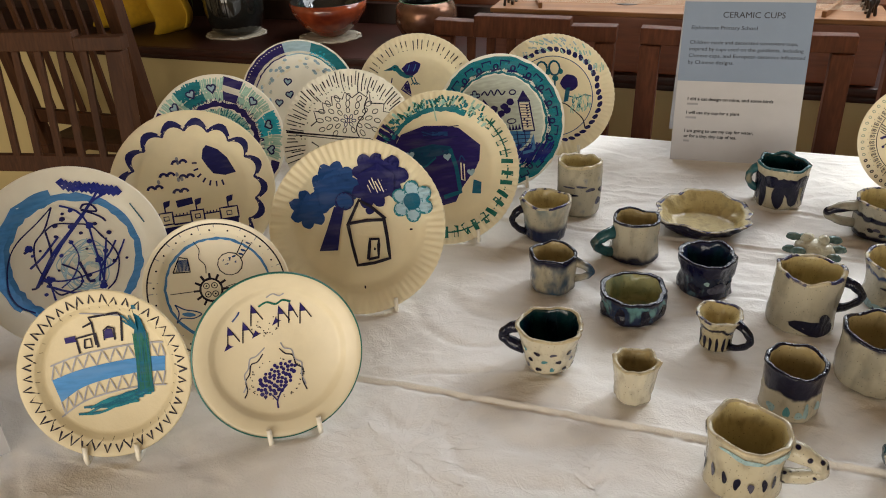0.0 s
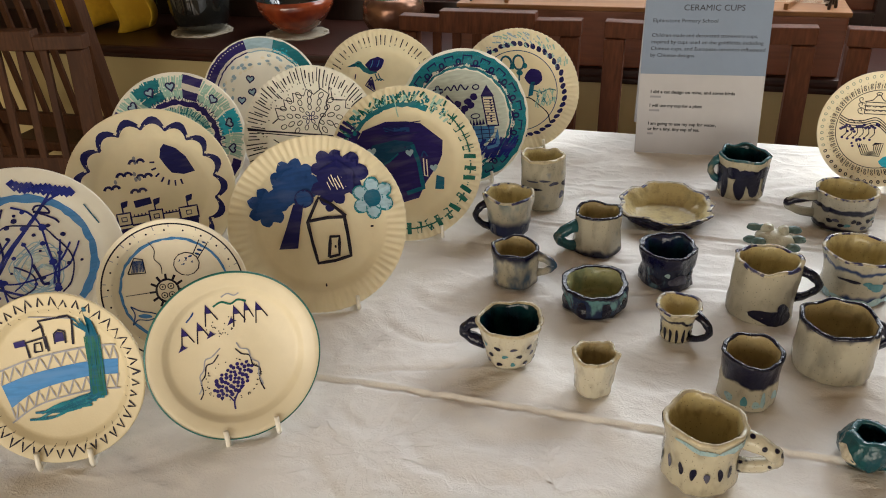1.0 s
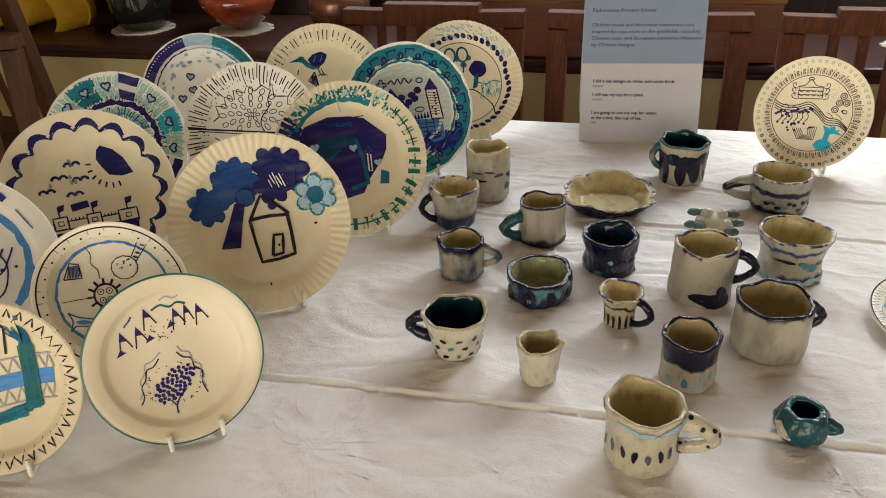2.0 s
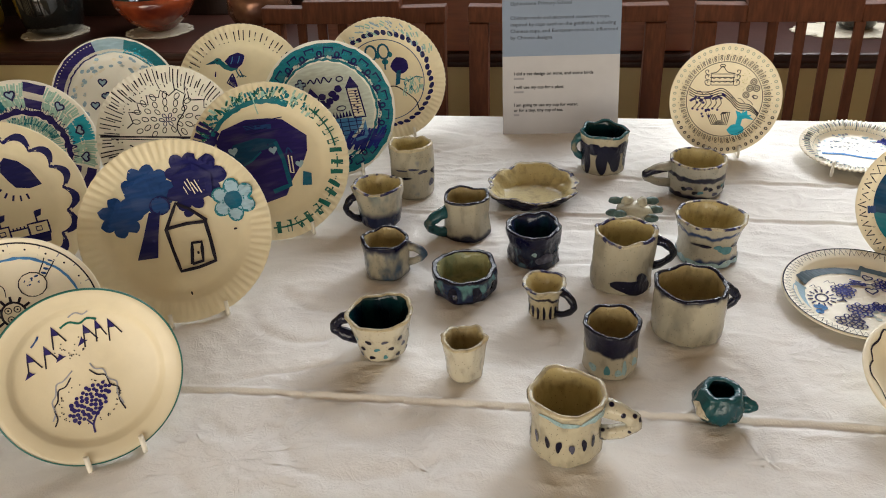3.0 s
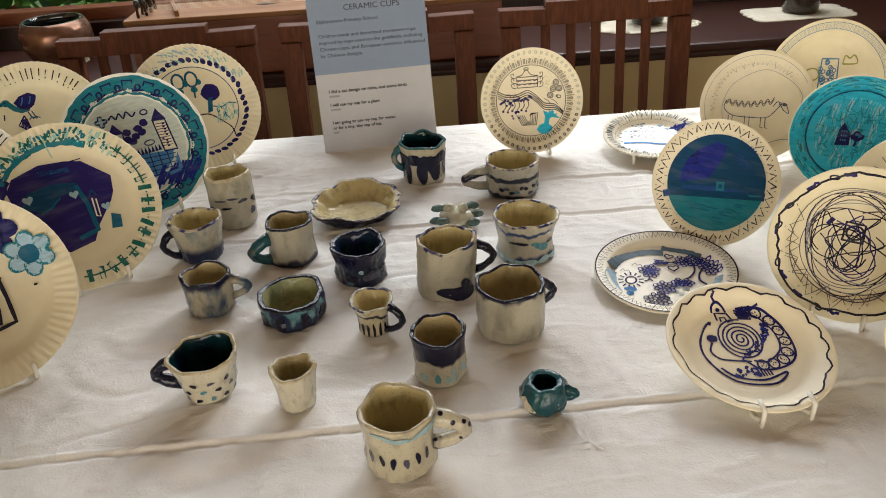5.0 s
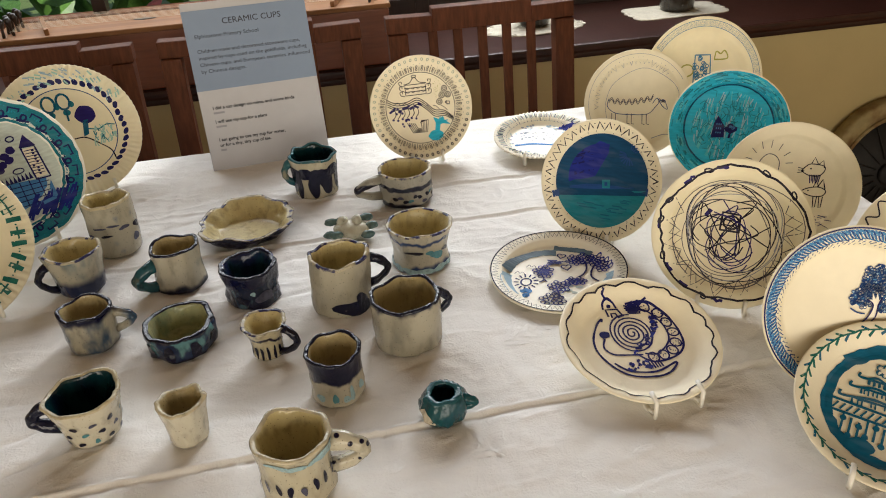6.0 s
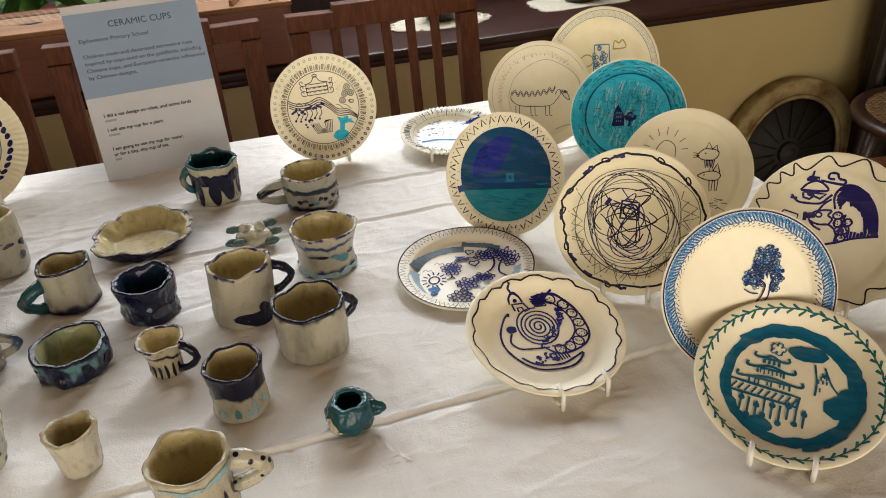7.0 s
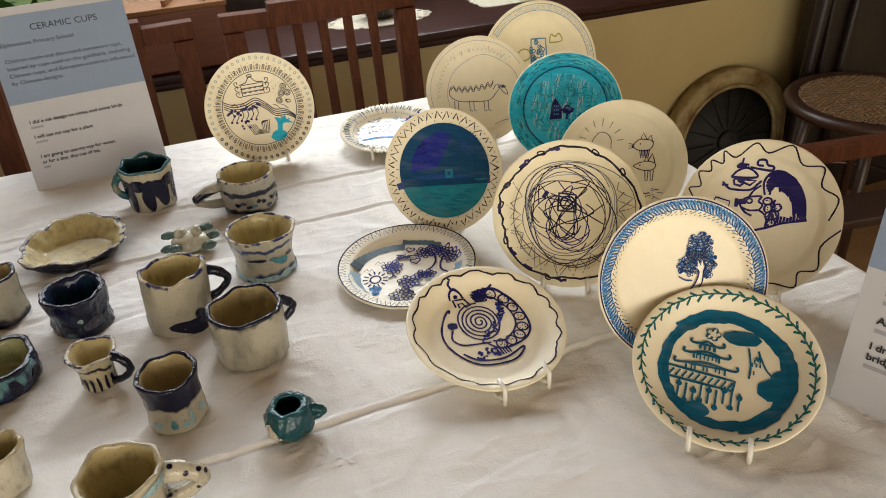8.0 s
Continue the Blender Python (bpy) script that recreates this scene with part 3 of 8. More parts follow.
def draw_bridge(a):
    zigzag(a, 42, 0.80, 0.94, 0.018, "black", 0.025)
    band = smooth([(-0.66, -0.06), (-0.35, 0.04), (0.03, 0.11), (0.40, 0.15), (0.68, 0.15)])
    low = smooth([(-0.58, -0.33), (-0.32, -0.17), (0.01, -0.08), (0.36, -0.03), (0.66, -0.03)])
    bm = a.bm("sky")
    vs = [[bm.verts.new(a.at(p[0] + (q[0] - p[0]) * f, p[1] + (q[1] - p[1]) * f)) for f in (0, 0.5, 1)] for p, q in zip(band, low)]
    for u, v in zip(vs, vs[1:]):
        for j in (0, 1):
            bm.faces.new((u[j], u[j + 1], v[j + 1], v[j]))
    a.lift()
    for side, sgn in ((band, 1), (low, -1)):
        outer = [(x, y + sgn * 0.17) for x, y in side]
        a.stroke(outer, 0.016, "grey")
        zz = [side[0]]
        for k in range(0, len(side), 1):
            zz.append(outer[k] if k % 2 else side[k])
        a.stroke(zz, 0.016, "grey")
    a.stroke([(-0.10, 0.33), (-0.13, 0.60), (-0.16, 0.66), (0.18, 0.70), (0.22, 0.66), (0.20, 0.36)], 0.022, "black")
    a.stroke([(-0.13, 0.60), (-0.24, 0.55)], 0.02, "black")
    a.stroke([(-0.30, 0.24), (-0.33, 0.42), (-0.10, 0.47), (-0.08, 0.30)], 0.022, "black")
    a.stroke([(-0.46, 0.40), (-0.33, 0.42)], 0.055, "violet")
    a.stroke([(-0.24, 0.30), (-0.23, 0.40), (-0.16, 0.41), (-0.15, 0.31), (-0.24, 0.30)], 0.018, "black")
    a.fill([(0.0, 0.40), (0.0, 0.48), (0.04, 0.52), (0.10, 0.51), (0.11, 0.41)], "violet")
    a.stroke([(0.0, 0.38), (0.0, 0.50), (0.05, 0.54), (0.12, 0.52), (0.12, 0.38)], 0.018, "black")
    a.stroke([(-0.25, 0.72), (0.25, 0.66)], 0.012, "grey")
    a.lift()
    a.fill([(0.35, 0.45), (0.39, 0.62), (0.39, 0.80), (0.43, 0.80), (0.45, 0.62), (0.49, 0.45), (0.50, 0.1), (0.51, -0.28), (0.32, -0.27), (0.34, 0.1)], "teal", (0.42, 0.1))
    for k in range(14):
        x = rnd(0.34, 0.49)
        a.stroke([(x, -0.27), (x + rnd(-0.02, 0.02), 0.1), (x + rnd(-0.02, 0.02), 0.44)], 0.012, "green")
    for k in range(22):
        y = rnd(-0.05, 0.05)
        f0 = rnd(0, 0.5)
        f1 = f0 + rnd(0.25, 0.5)
        a.stroke(smooth([(-0.42 + 1.02 * f, -0.48 + 0.24 * f + y + 0.03 * math.sin(9 * f + k)) for f in (f0, (f0 + f1) / 2, f1)]), 0.022, random.choice(("teal", "sea")))
    for k in range(10):
        a.stroke([(0.38 + rnd(-0.03, 0.03), 0.5), (0.26 + rnd(-0.04, 0.1), 0.62 + rnd(-0.05, 0.05))], 0.014, "teal")


def draw_trees(a):
    bloom(a, -0.20, 0.50, 0.27, 9, "slate", petal=0.40)
    bloom(a, -0.53, 0.27, 0.22, 7, "slate", petal=0.42)
    a.fill([(-0.45, 0.50), (-0.20, 0.62), (-0.12, 0.40), (-0.40, 0.25)], "slate")
    bloom(a, 0.22, 0.62, 0.19, 6, "navy", petal=0.5)
    bloom(a, 0.38, 0.52, 0.24, 6, "navy", petal=0.5)
    bloom(a, 0.20, 0.40, 0.20, 6, "navy", petal=0.5)
    a.fill([(0.08, 0.60), (0.30, 0.70), (0.48, 0.55), (0.45, 0.32), (0.2, 0.27), (0.08, 0.4)], "navy")
    for k in range(8):
        x = 0.15 + 0.035 * k
        a.stroke([(x, 0.50 + 0.02 * (k % 3)), (x + 0.05, 0.36 + 0.02 * (k % 2))], 0.010, "paper")
    a.lift()
    a.fill([(-0.25, 0.26), (-0.13, 0.26), (-0.21, 0.0), (-0.27, -0.24), (-0.48, -0.22), (-0.36, 0.02)], "navy")
    a.blob(-0.12, 0.31, 0.10, 0.095, "slate", 0.03)
    oval(a, -0.12, 0.31, 0.10, 0.095, 0.02, "navy")
    a.lift()
    a.stroke([(-0.12, 0.05), (0.10, 0.06), (0.32, 0.04)], 0.03, "black")
    a.stroke([(-0.12, 0.05), (-0.10, -0.2), (-0.07, -0.44), (0.12, -0.44), (0.31, -0.41), (0.31, -0.15), (0.30, 0.04)], 0.032, "black")
    a.stroke([(-0.12, 0.04), (0.04, 0.30), (0.18, 0.20), (0.32, 0.05)], 0.032, "black")
    a.blob(0.155, 0.17, 0.05, 0.05, "navy")
    a.stroke([(0.06, -0.39), (0.11, -0.16), (0.21, -0.17), (0.18, -0.38), (0.06, -0.39)], 0.03, "black")
    a.blob(0.15, -0.28, 0.013, 0.018, "black")
    bloom(a, 0.65, 0.21, 0.22, 6, "pale", "sea", "teal", 0.5, 0.44)
    a.blob(0.60, -0.11, 0.02, 0.012, "black")
    a.blob(-0.02, -0.70, 0.01, 0.02, "black")


def draw_sun(a):
    a.ring(0.925, 0.945, "black")
    a.ring(0.70, 0.735, "sky", rough=0.008)
    ticks(a, 22, 0.80, 0.93, 0.010, "grey", jitter=0.01)
    a.around(22, 0.85, lambda x, y, t: a.blob(x * math.cos(0.14) - y * math.sin(0.14), y * math.cos(0.14) + x * math.sin(0.14), 0.014, 0.014, "black", n=8))
    oval(a, -0.10, 0.0, 0.15, 0.16, 0.026, "black", n=18)
    for k in range(12):
        t = 2 * math.pi * k / 12
        a.stroke([(-0.10 + 0.16 * math.cos(t), 0.16 * math.sin(t)), (-0.10 + 0.24 * math.cos(t), 0.24 * math.sin(t))], 0.028, "black")
    for x, y in ((-0.16, 0.06), (-0.05, 0.06), (-0.15, -0.06), (-0.05, -0.06)):
        oval(a, x, y, 0.04, 0.04, 0.010, "black")
        a.blob(x, y, 0.013, 0.013, "black", n=8)
    a.stroke(smooth([(-0.25, 0.70), (-0.19, 0.58), (-0.21, 0.46), (-0.14, 0.36), (-0.14, 0.24)]), 0.009, "black")
    a.stroke([(-0.66, -0.01), (-0.34, 0.0)], 0.009, "black")
    a.stroke(smooth([(0.10, 0.02), (0.25, 0.05), (0.36, 0.0)]), 0.009, "black")
    a.stroke([(-0.58, 0.29), (-0.47, 0.50), (-0.36, 0.47), (-0.35, 0.28), (-0.58, 0.29)], 0.014, "black")
    for k in range(9):
        a.stroke([(-0.53 + 0.02 * k, 0.30), (-0.48 + 0.014 * k, 0.46)], 0.010, "slate")
    a.blob(0.20, 0.34, 0.16, 0.15, "paper", 0.05)
    oval(a, 0.20, 0.34, 0.17, 0.16, 0.012, "black")
    a.stroke([(0.30, 0.46), (0.42, 0.66)], 0.012, "black")
    a.stroke([(0.36, 0.40), (0.54, 0.62)], 0.012, "black")
    for k in range(9):
        a.blob(0.20 + rnd(-0.11, 0.11), 0.34 + rnd(-0.1, 0.1), 0.028, 0.014, "slate", turn=0.2)
    for k in range(4):
        a.blob(0.36 + 0.04 * k, 0.46 + 0.05 * k, 0.035, 0.016, "slate", turn=-0.4)
    a.stroke(smooth([(-0.62, -0.16), (-0.50, -0.24), (-0.36, -0.28), (-0.28, -0.33), (-0.40, -0.38), (-0.55, -0.36), (-0.62, -0.42), (-0.58, -0.28), (-0.62, -0.16)]), 0.014, "slate")
    a.blob(-0.45, -0.32, 0.09, 0.03, "sky", turn=-0.2)
    oval(a, 0.30, -0.40, 0.12, 0.10, 0.014, "slate")


def draw_scribble_ring(a):
    a.ring(0.635, 0.715, "sky", -52, 100, 0.014)
    a.ring(0.63, 0.79, "sky", 95, 215, 0.016)
    a.ring(0.64, 0.75, "sky", 210, 260, 0.016)
    a.lift()
    for _ in range(3):
        scribble(a, 0.08, -0.10, 0.30, 10, 0.010, "pale")
    scribble(a, 0.12, -0.24, 0.22, 9, 0.020, "pale", squash=0.7)
    for x, y in ((0.10, 0.0), (0.18, -0.12), (0.02, -0.05)):
        a.blob(x, y, 0.05, 0.05, "wash", 0.3)
    a.lift()
    for line, w, c in (([(0.44, 0.70), (0.30, 0.55), (0.05, 0.31), (-0.19, 0.09), (-0.44, -0.24)], 0.024, "blue"),
                       ([(0.47, 0.62), (0.32, 0.56), (0.18, 0.42), (-0.09, 0.16), (-0.30, -0.09), (-0.39, -0.21)], 0.022, "blue"),
                       ([(0.19, 0.51), (0.23, 0.55), (0.31, 0.53), (0.34, 0.45), (0.19, 0.50), (0.29, 0.44), (0.38, 0.37), (0.41, 0.32)], 0.018, "navy"),
                       ([(-0.09, 0.59), (-0.27, 0.45), (-0.51, 0.28), (-0.64, 0.09), (-0.70, -0.17), (-0.65, -0.37), (-0.51, -0.50)], 0.012, "navy"),
                       ([(-0.09, 0.59), (-0.21, 0.37), (-0.34, 0.24), (-0.38, 0.07), (-0.36, -0.08), (-0.26, -0.34), (-0.16, -0.37), (0.0, -0.31), (0.01, -0.17), (-0.14, -0.04)], 0.015, "navy"),
                       ([(-0.21, 0.35), (-0.10, 0.40), (0.06, 0.37), (0.24, 0.31), (0.33, 0.17), (0.42, 0.01), (0.44, -0.14), (0.36, -0.34), (0.25, -0.43)], 0.015, "navy"),
                       ([(-0.01, 0.59), (0.14, 0.50), (0.22, 0.34), (0.23, 0.10), (0.24, -0.14), (0.23, -0.40)], 0.019, "blue"),
                       ([(0.55, 0.08), (0.48, -0.03), (0.36, -0.17), (0.09, -0.22), (-0.15, -0.23), (-0.30, -0.19)], 0.015, "blue"),
                       ([(0.46, 0.09), (0.37, -0.03), (0.25, -0.16), (0.19, -0.32)], 0.018, "blue"),
                       ([(0.37, 0.14), (0.30, -0.10), (0.22, -0.37)], 0.019, "blue"),
                       ([(0.04, -0.06), (0.07, -0.19), (0.09, -0.29), (0.15, -0.30)], 0.026, "navy"),
                       ([(-0.49, -0.24), (-0.42, -0.23), (-0.30, -0.09), (-0.21, 0.09), (-0.21, 0.35)], 0.018, "navy"),
                       ([(-0.30, -0.19), (-0.29, -0.42)], 0.018, "blue"), ([(-0.34, -0.24), (-0.10, -0.38), (0.06, -0.40)], 0.022, "blue"),
                       ([(-0.45, -0.02), (-0.30, 0.08), (-0.10, 0.26)], 0.020, "blue"), ([(0.0, 0.20), (0.05, 0.0), (-0.05, -0.2), (-0.2, -0.3)], 0.012, "blue")):
        a.stroke(smooth(line), w, c)
    a.lift()
    for k in range(30):
        t, q = rnd(0, 6.28), 0.56 * math.sqrt(rnd(0.04, 1))
        r = rnd(0.014, 0.032)
        a.blob(q * math.cos(t) - 0.02, q * math.sin(t) - 0.02, r, r * 0.85, ("navy", "blue")[k % 2])
    for x, y in ((0.24, 0.31), (0.24, -0.08), (-0.30, -0.18), (0.22, -0.38), (-0.41, 0.19)):
        a.blob(x, y, 0.042, 0.038, "blue", 0.25)
    for k in range(13):
        f = k / 12
        x, y = 0.08 + 0.52 * f, 0.82 - 0.18 * f
        a.stroke([(x - 0.02, y + rnd(0.01, 0.05)), (x + 0.03, y - rnd(0.05, 0.08))], 0.062, "blue")
    a.stroke([(0.70, 0.46), (0.80, 0.22)], 0.012, "teal")


def draw_scallop(a):
    n = 17
    for k in range(n):
        a0 = 360 * k / n + 5
        pts_out, pts_in = [], []
        for j in range(9):
            f = j / 8
            t = radians(a0 + 360 / n * f)
            b = math.sin(math.pi * f)
            ro = 0.76 + 0.13 * b
            ri = 0.745 + 0.075 * b
            pts_out.append((ro * math.cos(t), ro * math.sin(t)))
            pts_in.append((ri * math.cos(t), ri * math.sin(t)))
        bm = a.bm("navy")
        vo = [bm.verts.new(a.at(*p)) for p in pts_out]
        vi = [bm.verts.new(a.at(*p)) for p in pts_in]
        for j in range(8):
            bm.faces.new((vo[j], vo[j + 1], vi[j + 1], vi[j]))
        a.stroke(pts_out, 0.03, "navy")
    a.fill([(0.15, 0.39), (0.18, 0.50), (0.23, 0.55), (0.36, 0.48), (0.46, 0.36), (0.54, 0.16), (0.40, 0.14), (0.26, 0.18), (0.20, 0.28)], "navy")
    for x, y in ((-0.47, 0.07), (-0.17, -0.01), (-0.13, 0.35), (-0.30, 0.21), (-0.07, 0.16)):
        for d in (-0.045, 0.045):
            a.stroke(arc(x + d, y, 0.045, 0.05, 10, 170, 6), 0.028, "navy")
    for k in range(7):
        t = radians(175 + 18 * k)
        a.stroke([(0.30 + 0.22 * math.cos(t), 0.32 + 0.24 * math.sin(t)), (0.30 + 0.28 * math.cos(t), 0.32 + 0.31 * math.sin(t))], 0.018, "navy")
    for k in range(6):
        a.blob(rnd(-0.45, 0.0), rnd(0.15, 0.42), 0.02, 0.03, "grey")
    xs = [-0.48, -0.32, -0.10, 0.06, 0.26, 0.48]
    for k, (x0, x1) in enumerate(zip(xs, xs[1:])):
        y = -0.23 - 0.01 * k
        top = y + (0.0 if k % 2 == 0 else -0.05)
        a.stroke([(x0, y - 0.15), (x0, top), (x1, top), (x1, y - 0.15), (x0, y - 0.15)], 0.018, "navy")
        if k % 2 == 0:
            xm = (x0 + x1) / 2
            a.stroke([(xm - 0.03, y - 0.1), (xm - 0.03, y - 0.05), (xm + 0.03, y - 0.05), (xm + 0.03, y - 0.1), (xm - 0.03, y - 0.1)], 0.012, "navy")
            a.stroke([(xm, top), (xm, top + 0.13)], 0.016, "navy")
            a.fill([(xm, top + 0.06), (xm, top + 0.14), (xm + 0.08, top + 0.15), (xm + 0.06, top + 0.08)], "navy")
        else:
            ticks_x = [(x0 + (x1 - x0) * j / 5) for j in range(1, 5)]
            for x in ticks_x:
                a.stroke([(x, top), (x, top + 0.03)], 0.012, "navy")
    a.stroke([(-0.25, -0.14), (-0.05, -0.12)], 0.07, "navy")
    a.fill([(-0.50, -0.42), (0.48, -0.40), (0.46, -0.52), (-0.46, -0.56)], "navy")


def draw_wagon(a):
    for k in range(150):
        t = radians(rnd(38, 150))
        q = rnd(0.74, 0.90)
        a.stroke([(q * math.cos(t), q * math.sin(t)), ((q + 0.05) * math.cos(t + rnd(-0.06, 0.06)), (q + 0.05) * math.sin(t + rnd(-0.06, 0.06)))], 0.022, random.choice(("sea", "green", "mint")))
    a.ring(0.74, 0.80, "sea", 60, 145, 0.012)
    for k in range(15):
        t = radians(36 - 9.6 * k + rnd(-1, 1))
        c, s = math.cos(t), math.sin(t)
        tilt = rnd(-0.02, 0.02)
        a.stroke([(0.77 * c + tilt * s, 0.77 * s - tilt * c), (0.92 * c - tilt * s, 0.92 * s + tilt * c)], 0.050, "green")
        a.stroke([(0.845 * c - 0.07 * s, 0.845 * s + 0.07 * c), (0.845 * c + 0.07 * s, 0.845 * s - 0.07 * c)], 0.016, "green")
    a.lift()
    a.ring(0.70, 0.97, "violet", 138, 158, 0.015)
    body = [(-0.60, 0.36), (-0.50, 0.50), (-0.18, 0.58), (0.10, 0.55), (0.28, 0.50), (0.54, 0.24), (0.50, 0.05), (0.44, -0.05), (0.22, -0.28), (0.10, -0.46), (-0.2, -0.50), (-0.46, -0.36), (-0.56, -0.1)]
    a.fill(body, "violet")
    a.lift()
    a.fill([(-0.52, 0.14), (-0.40, 0.30), (-0.10, 0.33), (0.14, 0.27), (0.10, 0.18), (-0.10, 0.16), (-0.20, 0.08), (-0.28, 0.02)], "deep", (-0.16, 0.22))
    a.stroke([(0.12, 0.24), (0.17, 0.0), (0.18, -0.34), (-0.05, -0.38)], 0.045, "teal")
    a.stroke([(-0.34, 0.02), (-0.22, 0.06), (-0.08, 0.15)], 0.020, "teal")
    for k in range(9):
        y = 0.36 + 0.02 * k
        a.stroke([(-0.5 + 0.02 * k, y), (rnd(-0.1, 0.4), y + 0.01)], 0.010, "navy")
    a.stroke([(-0.30, 0.49), (0.12, 0.44)], 0.045, "slate")
    for k in range(5):
        x = -0.30 + 0.07 * k
        a.stroke(smooth([(x, 0.20), (x + 0.03, 0.25), (x + 0.05, 0.19)]), 0.012, "navy")
    a.lift()
    for x, y, s in ((-0.42, 0.22, 0.06), (0.07, 0.14, 0.055), (0.36, -0.10, 0.055)):
        heart(a, x, y, s, "pale")
    a.stroke([(0.24, 0.04), (0.22, -0.18), (0.26, -0.20), (0.28, 0.02)], 0.014, "paper")
    a.stroke(smooth([(0.22, 0.06), (0.26, 0.13), (0.30, 0.06)]), 0.016, "slate")
    a.fill([(0.38, -0.20), (0.48, -0.25), (0.45, -0.40), (0.33, -0.38)], "teal")
    a.stroke([(-0.05, 0.9), (0.0, 0.62)], 0.012, "mint")


def draw_cluster(a):
    ticks(a, 104, 0.74, 0.94, 0.013, "black", jitter=0.05)
    crown = [(-0.60, 0.19), (-0.51, 0.26), (-0.55, 0.41), (-0.40, 0.39), (-0.42, 0.53), (-0.27, 0.49), (-0.28, 0.62), (-0.12, 0.58), (-0.08, 0.68), (0.03, 0.60), (0.14, 0.68),
             (0.24, 0.61), (0.29, 0.70), (0.30, 0.52), (0.51, 0.51), (0.49, 0.40), (0.60, 0.38), (0.54, 0.26), (0.62, 0.16), (0.52, 0.04)]
    a.stroke(crown, 0.014, "black")
    zigzag(a, 10, 0.50, 0.60, 0.014, "black", 0.02, 184, 352)
    for r, n, s in ((0.0, 1, 0.030), (0.075, 6, 0.034), (0.175, 9, 0.042), (0.285, 13, 0.048), (0.40, 16, 0.050)):
        for k in range(n):
            t = 2 * math.pi * (k + 0.3 * (n % 2)) / n
            x, y = -0.03 + r * 1.08 * math.cos(t), 0.27 + r * 0.86 * math.sin(t)
            if y > 0.08 or y < -0.06:
                oval(a, x, y, s * rnd(0.9, 1.15), s * 0.62, 0.010, "black" if r > 0.1 else "navy", t + rnd(-0.3, 0.3), 10)
    a.stroke([(-0.94, 0.10), (-0.30, 0.05), (0.30, 0.0)], 0.020, "black")
    a.stroke([(-0.80, 0.06), (-0.20, 0.0), (0.40, -0.01)], 0.012, "black")
    a.stroke(smooth([(0.26, 0.61), (0.21, 0.48), (0.22, 0.38), (0.11, 0.23), (0.09, 0.12), (0.13, 0.03)]), 0.014, "black")
    for k in range(18):
        t = 6.283 * k / 18
        a.blob(0.69 * math.cos(t), 0.69 * math.sin(t), 0.010, 0.010, "black", n=6)


def draw_panels(a):
    spans = [(28, 62, "mint"), (62, 80, "violet"), (80, 103, "mint"), (103, 128, "sea"), (128, 150, "mint"), (150, 168, "violet"), (-20, 4, "mint"), (4, 26, "aqua"), (-44, -22, "violet"), (168, 200, "mint"), (200, 300, "sea")]
    for a0, a1, c in spans:
        if c == "violet":
            a.ring(0.64, 0.97, c, a0, a1, 0.012)
        else:
            hatch(a, 0.62, 0.97, a0, a1, c, int((a1 - a0) * (0.55 if c == "mint" else 1.3)), 0.02)
    a.lift()
    a.ring(0.53, 0.61, "violet", 0, 360, 0.02)
    zigzag(a, 60, 0.58, 0.68, 0.02, "violet", 0.02)
    hatch(a, 0.30, 0.52, 0, 360, "mint", 90, 0.016)
    hatch(a, 0.36, 0.52, 20, 120, "sea", 34, 0.02)
    for t in (45, 92, 115, 138, 15, -12):
        x, y = 0.80 * math.cos(radians(t)), 0.80 * math.sin(radians(t))
        heart(a, x, y, 0.065, "pale", "navy", radians(t - 90))


def draw_hearts(a):
    a.ring(0.76, 0.975, "violet", 104, 196, 0.008)
    a.ring(0.76, 0.975, "pale", 74, 104, 0.006)
    a.ring(0.76, 0.975, "sea", 20, 74, 0.008)
    a.ring(0.76, 0.975, "violet", -60, 20, 0.008)
    hatch(a, 0.76, 0.97, 24, 74, "aqua", 60, 0.016)
    a.lift()
    for r in (0.80, 0.93):
        for k in range(26):
            t = radians(106 + 3.4 * k)
            a.blob(r * math.cos(t), r * math.sin(t), 0.012, 0.008, "paper", n=6)
    for k in range(70):
        t = radians(rnd(0, 200))
        q = rnd(0.52, 0.72)
        a.blob(q * math.cos(t), q * math.sin(t), 0.022, 0.036, random.choice(("pale", "paper", "pale")), turn=t)
    for x, y in ((-0.2, 0.32), (-0.18, 0.10), (-0.37, -0.03), (0.05, -0.1), (-0.1, -0.25)):
        heart(a, x, y, 0.065, "pale", "navy", rnd(-0.4, 0.4))


